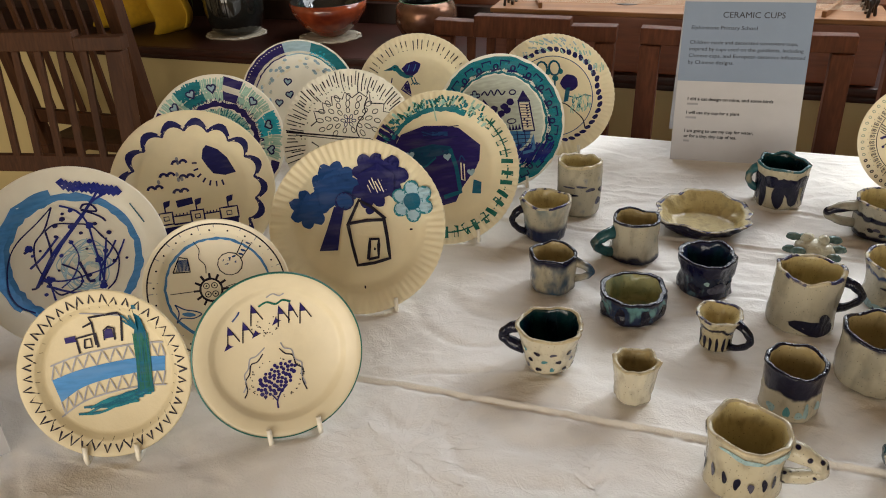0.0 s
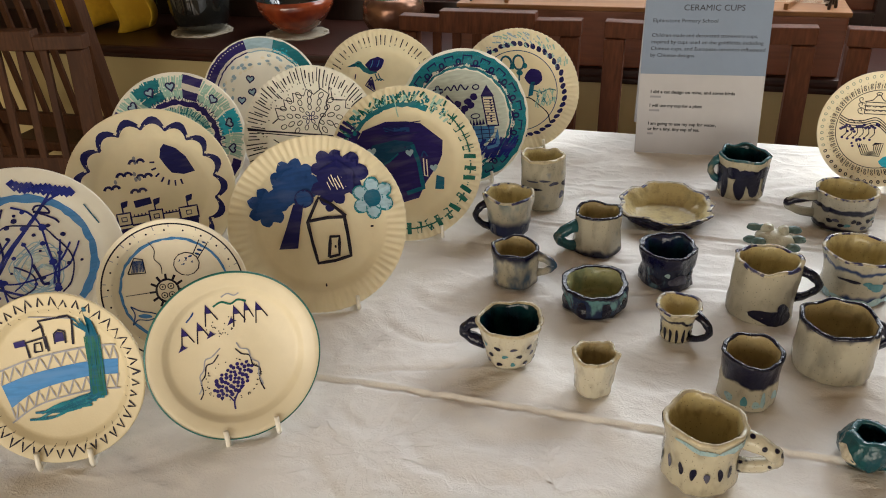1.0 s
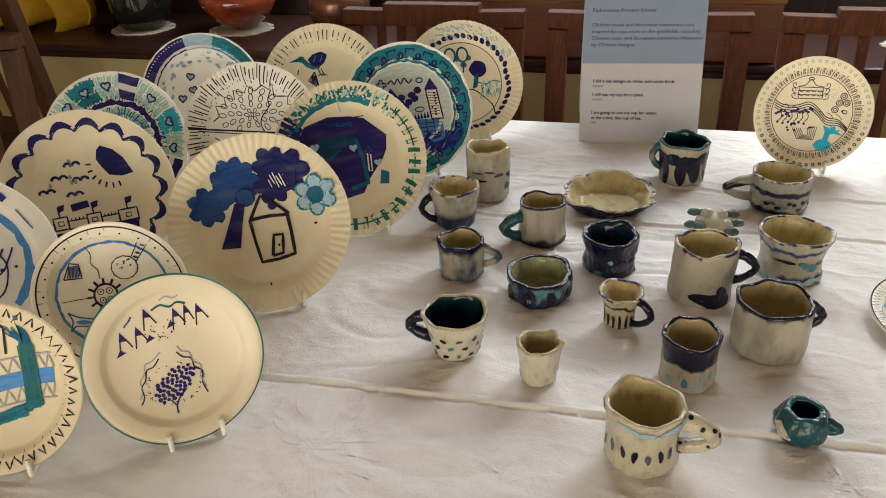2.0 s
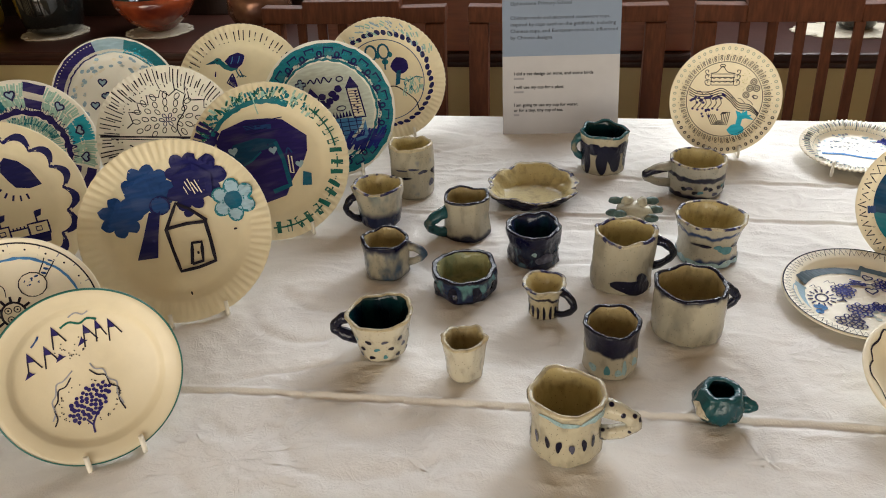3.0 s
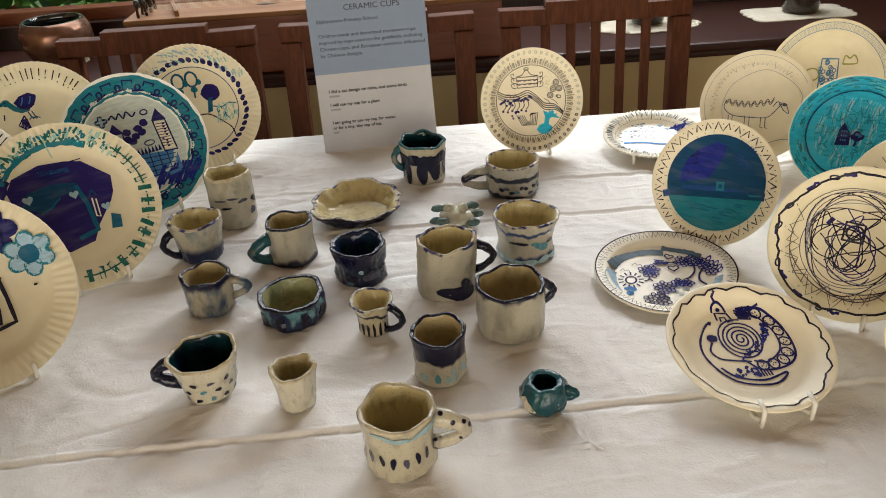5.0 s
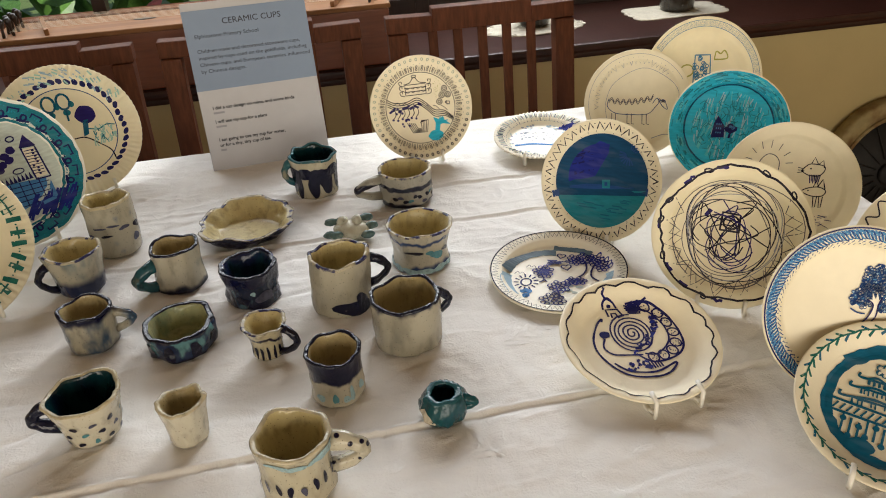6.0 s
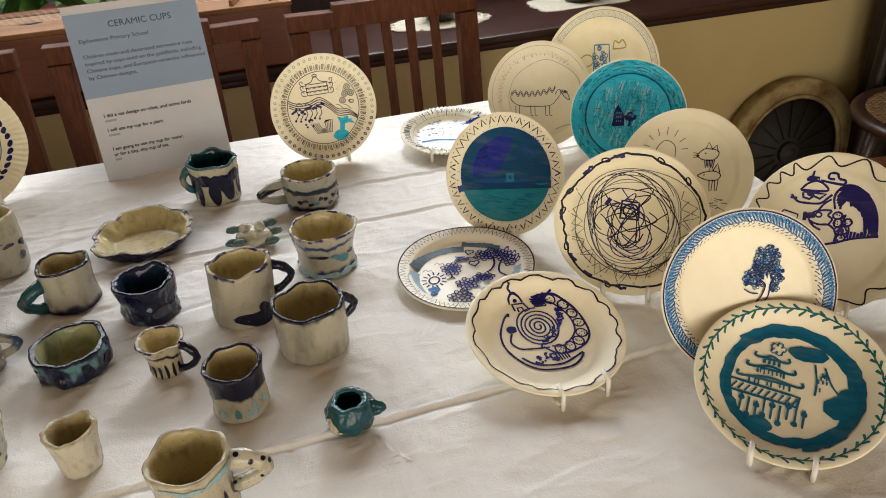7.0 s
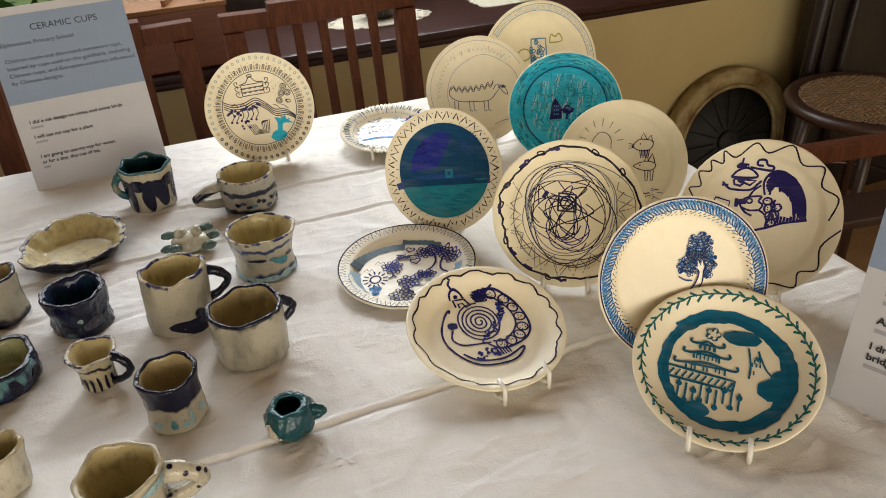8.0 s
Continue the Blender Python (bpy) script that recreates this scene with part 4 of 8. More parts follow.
def draw_bird(a):
    ticks(a, 62, 0.76, 0.90, 0.013, "black", jitter=0.015)
    a.fill([(-0.36, 0.47), (-0.33, 0.53), (-0.28, 0.49), (-0.22, 0.42), (-0.09, 0.38), (-0.05, 0.33), (-0.17, 0.31), (-0.27, 0.36)], "sea", (-0.21, 0.39))
    a.blob(-0.34, 0.485, 0.060, 0.050, "sea", 0.06)
    a.fill([(-0.54, 0.45), (-0.39, 0.51), (-0.39, 0.45)], "teal")
    a.lift()
    a.fill([(-0.24, 0.47), (-0.15, 0.55), (-0.02, 0.585), (0.07, 0.54), (0.05, 0.46), (0.02, 0.40), (-0.07, 0.34), (-0.17, 0.37)], "violet", (-0.07, 0.46))
    a.lift()
    for k in range(7):
        x = -0.19 + 0.035 * k
        a.stroke(smooth([(x, 0.42), (x + 0.03, 0.47), (x + 0.05, 0.53)]), 0.013, "sky" if k % 3 == 1 else "blue")
    for x in (-0.09, -0.04):
        a.stroke([(x, 0.32), (x + 0.03, 0.23)], 0.014, "teal")
        for d in (-0.04, 0.02, 0.06):
            a.stroke([(x + 0.03, 0.235), (x + 0.03 + d, 0.20)], 0.011, "teal")
    a.blob(-0.35, 0.495, 0.012, 0.012, "black", n=8)
    a.stroke([(-0.40, 0.33), (-0.42, 0.25)], 0.016, "navy")
    a.stroke([(-0.15, 0.27), (-0.26, 0.14), (-0.11, 0.02), (-0.15, 0.27)], 0.018, "violet")
    for k in range(7):
        a.stroke([(-0.23 + 0.02 * k, 0.12 - 0.012 * k), (-0.18 + 0.008 * k, 0.22)], 0.013, "violet")
    bloom(a, 0.45, -0.25, 0.14, 6, "pale", "slate", "sky")
    a.stroke(smooth([(-0.4, -0.4), (-0.1, -0.5), (0.3, -0.45)]), 0.016, "navy")


def draw_castle(a):
    a.ring(0.72, 0.965, "sea", 0, 360, 0.012)
    hatch(a, 0.73, 0.96, 0, 360, "aqua_deep", 200, 0.014)
    a.blob(0, 0, 0.70, 0.70, "wash", 0.01, 40)
    a.lift()
    n = 19
    for k in range(n):
        t0 = radians(360 * k / n)
        t1 = radians(360 * (k + 0.45) / n)
        t2 = radians(360 * (k + 1) / n)
        q = lambda r, t: (r * math.cos(t), r * math.sin(t))
        a.stroke([q(0.78, t0), q(0.90, t0), q(0.90, t1), q(0.78, t1), q(0.76, t2)], 0.024, "navy")
        m = (t1 + t2) / 2
        oval(a, 0.81 * math.cos(m), 0.81 * math.sin(m), 0.040, 0.034, 0.022, "navy", m, 8)
    a.fill([(-0.12, -0.12), (0.20, -0.16), (0.52, -0.20), (0.52, -0.50), (0.2, -0.55), (-0.1, -0.5)], "sky")
    a.lift()
    for k in range(5):
        a.stroke([(-0.1 + 0.12 * k, -0.16), (-0.1 + 0.12 * k, -0.5)], 0.012, "navy")
        a.stroke([(-0.1, -0.20 - 0.07 * k), (0.5, -0.24 - 0.06 * k)], 0.010, "navy")
    for k in range(9):
        x = -0.12 + 0.05 * k
        a.fill([(x, -0.15), (x + 0.025, -0.05), (x + 0.05, -0.15)], "navy")
    a.stroke([(0.33, 0.28), (0.36, -0.18), (0.54, -0.19), (0.50, 0.26), (0.33, 0.28)], 0.02, "navy")
    a.fill([(0.31, 0.28), (0.42, 0.44), (0.52, 0.26)], "violet")
    a.fill([(0.34, 0.25), (0.49, 0.24), (0.52, -0.16), (0.37, -0.16)], "paper")
    a.lift()
    for k in range(9):
        y = 0.22 - 0.04 * k
        a.stroke([(0.35, y), (0.50, y - 0.01)], 0.009, "navy")
        a.blob(0.38 + 0.09 * random.random(), y - 0.02, 0.018, 0.012, "navy")
    a.stroke([(-0.30, 0.20), (-0.30, -0.10), (-0.14, -0.12), (-0.12, 0.2)], 0.018, "navy")
    a.fill([(-0.32, 0.20), (-0.21, 0.36), (-0.10, 0.20)], "violet")
    for x, y in ((-0.06, 0.20), (0.04, 0.12), (0.10, 0.22), (0.20, 0.28), (0.14, 0.16), (-0.02, 0.06), (-0.08, 0.10)):
        a.blob(x, y, 0.06, 0.05, "violet")
    a.stroke(smooth([(-0.24, 0.42), (-0.18, 0.47), (-0.14, 0.41), (-0.08, 0.48), (-0.04, 0.40), (0.02, 0.48), (0.08, 0.40), (0.14, 0.45)]), 0.018, "navy")
    bloom(a, -0.34, 0.42, 0.07, 4, "pale", "navy")
    oval(a, 0.25, 0.42, 0.05, 0.035, 0.016, "navy")
    oval(a, 0.19, -0.01, 0.07, 0.035, 0.014, "navy")
    for k in range(26):
        x = rnd(0.15, 0.7)
        a.stroke([(x - 0.1, -0.62 + rnd(-0.08, 0.05)), (x + 0.1, -0.50 + rnd(-0.05, 0.14))], 0.026, "blue")


def draw_dots(a):
    for k in range(90):
        t = radians(rnd(20, 200))
        q = rnd(0.72, 0.92)
        a.stroke([(q * math.cos(t), q * math.sin(t)), ((q + 0.04) * math.cos(t + 0.08), (q + 0.04) * math.sin(t + 0.08))], 0.018, random.choice(("mint", "pale")))
    for k in range(44):
        t = radians(8.2 * k)
        q = 0.76 + rnd(-0.015, 0.015)
        a.blob(q * math.cos(t), q * math.sin(t), 0.052, 0.033, "navy", 0.15, 10, t + 1.2)
    a.ring(0.655, 0.668, "slate")
    a.blob(0.29, 0.20, 0.15, 0.14, "violet", 0.06)
    a.fill([(0.16, -0.12), (0.24, -0.10), (0.30, 0.12), (0.22, 0.12)], "teal")
    for x, y in ((0.06, 0.46), (-0.15, 0.46)):
        oval(a, x, y, 0.09, 0.12, 0.028, "teal")
        a.blob(x, y - 0.17, 0.05, 0.05, "sea")
        a.blob(x + 0.1, y - 0.06, 0.04, 0.05, "sea")
        a.stroke([(x, y - 0.12), (x - 0.02, y - 0.30)], 0.026, "teal")
    a.stroke(smooth([(0.02, -0.12), (0.18, -0.14), (0.34, -0.28), (0.46, -0.42), (0.47, -0.57)]), 0.016, "black")
    for k in range(46):
        x = rnd(0.26, 0.62)
        y = rnd(-0.30, -0.05) - 0.25 * max(0, 0.40 - x)
        a.stroke([(x, y), (x + rnd(-0.03, 0.05), y + 0.07)], 0.014, random.choice(("mint", "sea", "mint")))
    a.stroke(smooth([(0.26, -0.02), (0.40, -0.06), (0.52, -0.02), (0.64, -0.05)]), 0.016, "sea")


def draw_pavilion(a):
    for k in range(52):
        t = 2 * math.pi * k / 52
        low = 3.6 < t < 6.0
        oval(a, 0.92 * math.cos(t), 0.92 * math.sin(t), 0.026, 0.020, 0.015 if low else 0.010, "black" if low else "sage", t + rnd(-0.4, 0.4), 8)
    for k in range(44):
        t = 2 * math.pi * k / 44
        for q in (0.735, 0.785):
            oval(a, q * math.cos(t), q * math.sin(t), 0.020, 0.018, 0.010, "black", t, 7)
        t += 0.071
        a.stroke([(0.70 * math.cos(t), 0.70 * math.sin(t)), (0.84 * math.cos(t), 0.84 * math.sin(t))], 0.010, "black")
    a.ring(0.675, 0.687, "black")
    # pavilion with curled eaves
    a.stroke([(-0.26, 0.26), (0.14, 0.26), (0.14, 0.46), (-0.26, 0.46), (-0.26, 0.26)], 0.012, "black")
    for y in (0.33, 0.40):
        a.stroke([(-0.28, y), (0.16, y)], 0.010, "black")
        a.stroke(smooth([(-0.26 + 0.05 * k, y - (0.02 if k % 2 else 0.0)) for k in range(9)]), 0.010, "black")
    a.stroke(smooth([(-0.28, 0.47), (-0.16, 0.50), (-0.07, 0.60), (0.02, 0.50), (0.16, 0.47)]), 0.012, "black")
    oval(a, -0.07, 0.61, 0.045, 0.025, 0.012, "black")
    for s, x in ((-1, -0.30), (1, 0.18)):
        for y in (0.28, 0.38, 0.47):
            a.stroke(smooth([(x - s * 0.02, y - 0.03), (x + s * 0.05, y - 0.01), (x + s * 0.07, y + 0.05), (x + s * 0.02, y + 0.06), (x + s * 0.02, y + 0.02)]), 0.011, "black")
    for k in range(4):
        o = -0.042 * k
        a.stroke(smooth([(-0.64, 0.22 + o), (-0.48, 0.14 + o), (-0.26, 0.14 + o), (-0.06, 0.20 + o), (0.10, 0.10 + o), (0.26, -0.06 + o), (0.46, -0.10 + o * 0.8), (0.62, -0.24 + o * 0.5)]), 0.013, "black")
    for k in range(7):
        x = -0.5 + 0.15 * k
        a.stroke(smooth([(x, 0.12 - 0.02 * k), (x + 0.06, 0.15 - 0.03 * k), (x + 0.12, 0.08 - 0.03 * k)]), 0.009, "black")
    for k in range(22):
        f = k / 21
        x, y = -0.60 + 0.60 * f, 0.02 - 0.04 * math.sin(5 * f) + rnd(-0.05, 0.05)
        a.blob(x, y, 0.026, 0.024, "violet", n=8)
    for k in range(6):
        x = -0.52 + 0.09 * k
        a.stroke(smooth([(x, 0.02), (x + 0.02, -0.08), (x - 0.04, -0.16)]), 0.013, "black")
        a.blob(x - 0.04, -0.17 - 0.02 * (k % 2), 0.024, 0.022, "violet", n=8)
    for k in range(7):
        a.blob(-0.36 + rnd(-0.04, 0.12), -0.24 + rnd(-0.08, 0.06), 0.022, 0.022, "violet", n=8)
    for k in range(5):
        s = 0.20 - 0.036 * k
        a.stroke([(-0.10 - s, -0.28 + 0.1 * s), (-0.06 - s * 0.7, -0.36 - s * 0.5), (-0.06 + s * 0.7, -0.36 - s * 0.55), (-0.08 + s, -0.30 + 0.3 * s), (-0.06 + s * 0.2, -0.30 + 0.3 * s)], 0.011, "black")
    for x, y in ((0.50, 0.32), (0.44, 0.20), (0.56, 0.20), (0.38, 0.08)):
        oval(a, x, y, 0.055, 0.055, 0.014, "black")
        oval(a, x, y, 0.026, 0.026, 0.012, "black")
    scribble(a, 0.54, 0.04, 0.05, 9, 0.012, "black")
    for k in range(40):
        a.blob(rnd(0.20, 0.46), rnd(0.15, 0.54), 0.007, 0.007, "olive", n=6)
    a.blob(0.24, -0.56, 0.15, 0.10, "aqua", 0.1)
    a.fill([(0.22, -0.54), (0.32, -0.50), (0.34, -0.36), (0.46, -0.34), (0.56, -0.38), (0.44, -0.28), (0.42, -0.20), (0.34, -0.26), (0.22, -0.20), (0.26, -0.32)], "aqua")
    for k in range(6):
        a.stroke([(0.32, -0.32), (0.32 + rnd(-0.16, 0.24), -0.24 + rnd(-0.08, 0.06))], 0.018, "aqua")


def draw_flat(a):
    for k in range(150):
        t = 6.283 * k / 150
        a.stroke([(0.74 * math.cos(t), 0.74 * math.sin(t)), (rnd(0.90, 0.96) * math.cos(t), rnd(0.90, 0.96) * math.sin(t))], 0.013, ("grey", "slate_grey", "wash")[k % 3])
    for k in range(70):
        t = rnd(0, 6.28)
        q = rnd(0.5, 0.7)
        a.blob(q * math.cos(t), q * math.sin(t), 0.03, 0.025, random.choice(("pale", "grey", "wash")))
    a.stroke(smooth([(-0.55, -0.24), (-0.2, -0.16), (0.16, -0.18), (0.6, -0.14)]), 0.06, "sky")
    for k in range(12):
        a.stroke([(0.30 + rnd(0, 0.3), 0.42 + rnd(0, 0.14)), (0.4 + rnd(0, 0.3), 0.48 + rnd(0, 0.14))], 0.04, "blue")
    for k in range(40):
        x, y = rnd(-0.5, 0.3), rnd(0.0, 0.35)
        a.stroke([(x, y), (x + 0.05, y + rnd(-0.04, 0.04))], 0.014, "slate_grey")


def draw_sea(a):
    a.turn = radians(9)
    zigzag(a, 36, 0.80, 0.94, 0.016, "black", 0.02)
    a.around(36, 0.93, lambda x, y, t: a.blob(x * math.cos(0.09) - y * math.sin(0.09), y * math.cos(0.09) + x * math.sin(0.09), 0.010, 0.010, "black", n=6))
    up = [(0.77 * math.cos(radians(t)), 0.77 * math.sin(radians(t))) for t in range(-18, 206, 8)]
    a.fill(up, "deep", (0, 0.2))
    a.fill([(0.77 * math.cos(radians(t)), 0.77 * math.sin(radians(t))) for t in range(196, 356, 8)] + [(0.3, -0.16), (-0.1, -0.20), (-0.5, -0.22)], "sea", (0, -0.4))
    a.lift()
    a.fill([(-0.68, -0.06), (-0.70, 0.2), (-0.55, 0.48), (-0.29, 0.70), (-0.05, 0.74), (0.14, 0.64), (0.12, 0.45), (0.02, 0.28), (-0.10, 0.08), (-0.25, 0.04), (-0.45, 0.02)], "blue", (-0.25, 0.35))
    for k in range(16):
        y = rnd(0.1, 0.6)
        a.stroke([(-0.50 + rnd(0, 0.2), y), (-0.2 + rnd(-0.1, 0.1), y + 0.05)], 0.018, "navy")
    a.stroke(smooth([(-0.80, -0.22), (-0.40, -0.12), (0.0, -0.12), (0.40, -0.16), (0.78, -0.18)]), 0.10, "slate")
    for k in range(34):
        x, y = rnd(-0.55, 0.5), rnd(-0.66, -0.3)
        if math.hypot(x, y) < 0.66:
            a.stroke([(x, y), (x + rnd(0.08, 0.18), y - 0.02)], 0.014, "teal")
    for k in range(20):
        t = 2 * math.pi * k / 20
        a.stroke([(0.46 + 0.05 * math.cos(t), 0.42 + 0.05 * math.sin(t)), (0.46 + 0.17 * math.cos(t), 0.42 + 0.18 * math.sin(t))], 0.02, "slate")
    a.lift()
    a.fill([(0.02, -0.12), (0.02, 0.02), (0.15, 0.02), (0.15, -0.12)], "sea")
    a.lift()
    a.fill([(0.06, -0.08), (0.06, -0.02), (0.11, -0.02), (0.11, -0.08)], "slate")


def draw_duck(a):
    zigzag(a, 24, 0.74, 0.84, 0.009, "grey", 0.03, 45, 190)
    a.ring(0.915, 0.922, "grey", 30, 210)
    a.stroke(smooth([(-0.56, -0.30), (-0.60, -0.01), (-0.45, 0.38), (0.05, 0.66), (0.50, 0.50), (0.74, 0.24), (0.72, -0.1)]), 0.007, "grey")
    a.stroke(smooth([(-0.54, 0.07), (-0.56, -0.08), (-0.40, -0.20), (-0.1, -0.22), (0.20, -0.20), (0.34, -0.06), (0.43, 0.06), (0.50, 0.06), (0.56, -0.10), (0.46, -0.04), (0.36, 0.10), (0.28, 0.0)]), 0.011, "slate")
    for o in (0.0, 0.035):
        a.stroke(smooth([(-0.54 + 0.055 * k, 0.06 - o - 0.012 * k + 0.0011 * k * k + (0.045 if k % 2 else -0.035)) for k in range(16)]), 0.011, "thin")
    for x in (-0.47, -0.40, -0.18, -0.10, 0.10, 0.18):
        a.stroke([(x, -0.20), (x + 0.01, -0.39), (x + 0.06, -0.40)], 0.012, "thin")
    a.blob(0.47, 0.05, 0.030, 0.026, "thin", 0.2)
    for k in range(5):
        a.stroke([(0.38 + 0.03 * k, 0.02 + 0.02 * (k % 2)), (0.40 + 0.03 * k, 0.10 - 0.01 * k)], 0.010, "thin")
    a.stroke(smooth([(0.3, -0.66), (0.5, -0.58), (0.66, -0.56), (0.74, -0.48)]), 0.012, "grey")


def draw_tower(a):
    zigzag(a, 84, 0.86, 0.95, 0.006, "lake", 0.01, -80, 140)
    zigzag(a, 84, 0.95, 0.86, 0.006, "lake", 0.01, -80, 140)
    a.ring(0.855, 0.862, "lake", -80, 140)
    a.ring(0.95, 0.957, "lake", -80, 140)
    a.stroke([(-0.05, 0.44), (0.20, 0.42), (0.16, -0.25), (-0.14, -0.22), (-0.05, 0.44)], 0.016, "lake")
    for k in range(44):
        oval(a, rnd(-0.08, 0.16), rnd(-0.2, 0.40), 0.03, 0.028, 0.012, "lake", 0, 6)
    a.stroke(smooth([(0.26, 0.34), (0.30, 0.46), (0.37, 0.42), (0.44, 0.46), (0.48, 0.34), (0.26, 0.34)]), 0.018, "olive")
    oval(a, -0.20, 0.22, 0.11, 0.09, 0.018, "olive")


def draw_turquoise(a):
    a.blob(0, 0, 0.74, 0.74, "aqua", 0.0, 48)
    a.ring(0.735, 0.985, "aqua", 0, 360, 0.004)
    a.lift()
    for k in range(260):
        x, y = rnd(-0.68, 0.68), rnd(-0.68, 0.66)
        if math.hypot(x, y) < 0.64:
            q = rnd(0.05, 0.12)
            a.stroke([(x - 0.015, y - q), (x + rnd(-0.03, 0.06), y + q)], rnd(0.008, 0.018), ("aqua_light", "aqua_light", "aqua_deep", "pale")[k % 4 if k % 9 else 3])
    for k in range(220):
        t, q, w = rnd(0, 6.28), rnd(0.79, 0.965), rnd(0.06, 0.2)
        a.stroke([(q * math.cos(t + w * j / 3), q * math.sin(t + w * j / 3)) for j in range(4)], rnd(0.010, 0.024), ("aqua_light", "aqua_deep", "sea")[k % 3])
    a.lift()
    a.ring(0.725, 0.75, "deep", 0, 360, 0.004)
    a.ring(0.75, 0.775, "aqua_deep", 0, 360, 0.006)
    for gx in range(-5, 6):
        for gy in range(-5, 6):
            x, y = 0.125 * gx + rnd(-0.03, 0.03), 0.125 * gy + rnd(-0.03, 0.03)
            if math.hypot(x, y) < 0.58:
                t = rnd(0, 6.28)
                p = (x + 0.10 * math.cos(t), y + 0.10 * math.sin(t))
                a.stroke([(x, y), p, (p[0] + 0.08 * math.cos(t + 1.3), p[1] + 0.08 * math.sin(t + 1.3))], 0.010, "sea")
    a.lift()
    a.fill([(-0.27, -0.20), (-0.24, 0.06), (-0.18, 0.20), (-0.12, 0.10), (-0.06, 0.02), (-0.05, -0.18)], "navy", (-0.16, -0.02))
    for x, y in ((0.04, 0.02), (0.10, -0.02), (0.05, -0.06), (0.0, -0.03)):
        a.blob(x, y, 0.055, 0.05, "navy", 0.15)
    a.stroke([(0.05, -0.06), (0.03, -0.19)], 0.030, "navy")
    a.lift()
    for k in range(9):
        a.blob(-0.16 + 0.035 * (k % 3) - 0.03, 0.05 - 0.075 * (k // 3), 0.011, 0.017, "sky")
    for k in range(5):
        oval(a, 0.05 + rnd(-0.05, 0.05), rnd(-0.06, 0.03), 0.016, 0.014, 0.008, "sky", 0, 7)


def draw_fox(a):
    a.stroke(smooth([(-0.45, 0.24), (-0.43, 0.38), (-0.33, 0.50), (-0.22, 0.49), (-0.15, 0.40), (-0.15, 0.26)]), 0.010, "thin")
    for k in range(7):
        t = radians(5 + 27 * k)
        a.stroke([(-0.30 + 0.24 * math.cos(t), 0.36 + 0.24 * math.sin(t)), (-0.30 + 0.34 * math.cos(t), 0.36 + 0.36 * math.sin(t))], 0.009, "thin")
    a.stroke(smooth([(0.17, 0.28), (0.23, 0.35), (0.30, 0.39), (0.47, 0.37), (0.49, 0.30), (0.42, 0.22), (0.28, 0.22), (0.17, 0.28)]), 0.012, "black")
    for line in ([(0.30, 0.39), (0.34, 0.49), (0.40, 0.38)], [(0.39, 0.38), (0.46, 0.45), (0.48, 0.34)]):
        a.stroke(line, 0.012, "black")
    for k in range(3):
        a.stroke([(0.21, 0.27 + 0.02 * k), (0.12, 0.25 + 0.04 * k)], 0.008, "black")
    a.blob(0.30, 0.32, 0.013, 0.013, "black", n=8)
    a.stroke([(0.17, 0.28), (0.20, 0.29)], 0.024, "black")
    for k in range(7):
        a.stroke([(0.29 + 0.025 * k, 0.23), (0.31 + 0.018 * k, 0.10 + 0.03 * (k % 2))], 0.012, "violet")
    a.stroke(smooth([(0.20, -0.02), (0.30, 0.03), (0.44, 0.05), (0.54, 0.0), (0.50, -0.08), (0.36, -0.09), (0.24, -0.05), (0.20, -0.02)]), 0.012, "black")
    a.stroke([(0.42, 0.05), (0.49, 0.17), (0.53, 0.02)], 0.012, "black")
    a.stroke([(0.36, 0.04), (0.40, 0.13), (0.44, 0.05)], 0.010, "black")
    a.blob(0.30, -0.01, 0.012, 0.012, "black", n=8)
    for x in (0.38, 0.46):
        a.stroke([(x, -0.09), (x + 0.01, -0.26), (x + 0.04, -0.25), (x + 0.05, -0.09)], 0.011, "black")
    for k in range(18):
        x, y = 0.36 + rnd(0, 0.22), -0.42 + rnd(-0.10, 0.06)
        a.stroke([(x, y), (x + rnd(-0.05, 0.12), y + rnd(-0.05, 0.03))], 0.008, "violet")


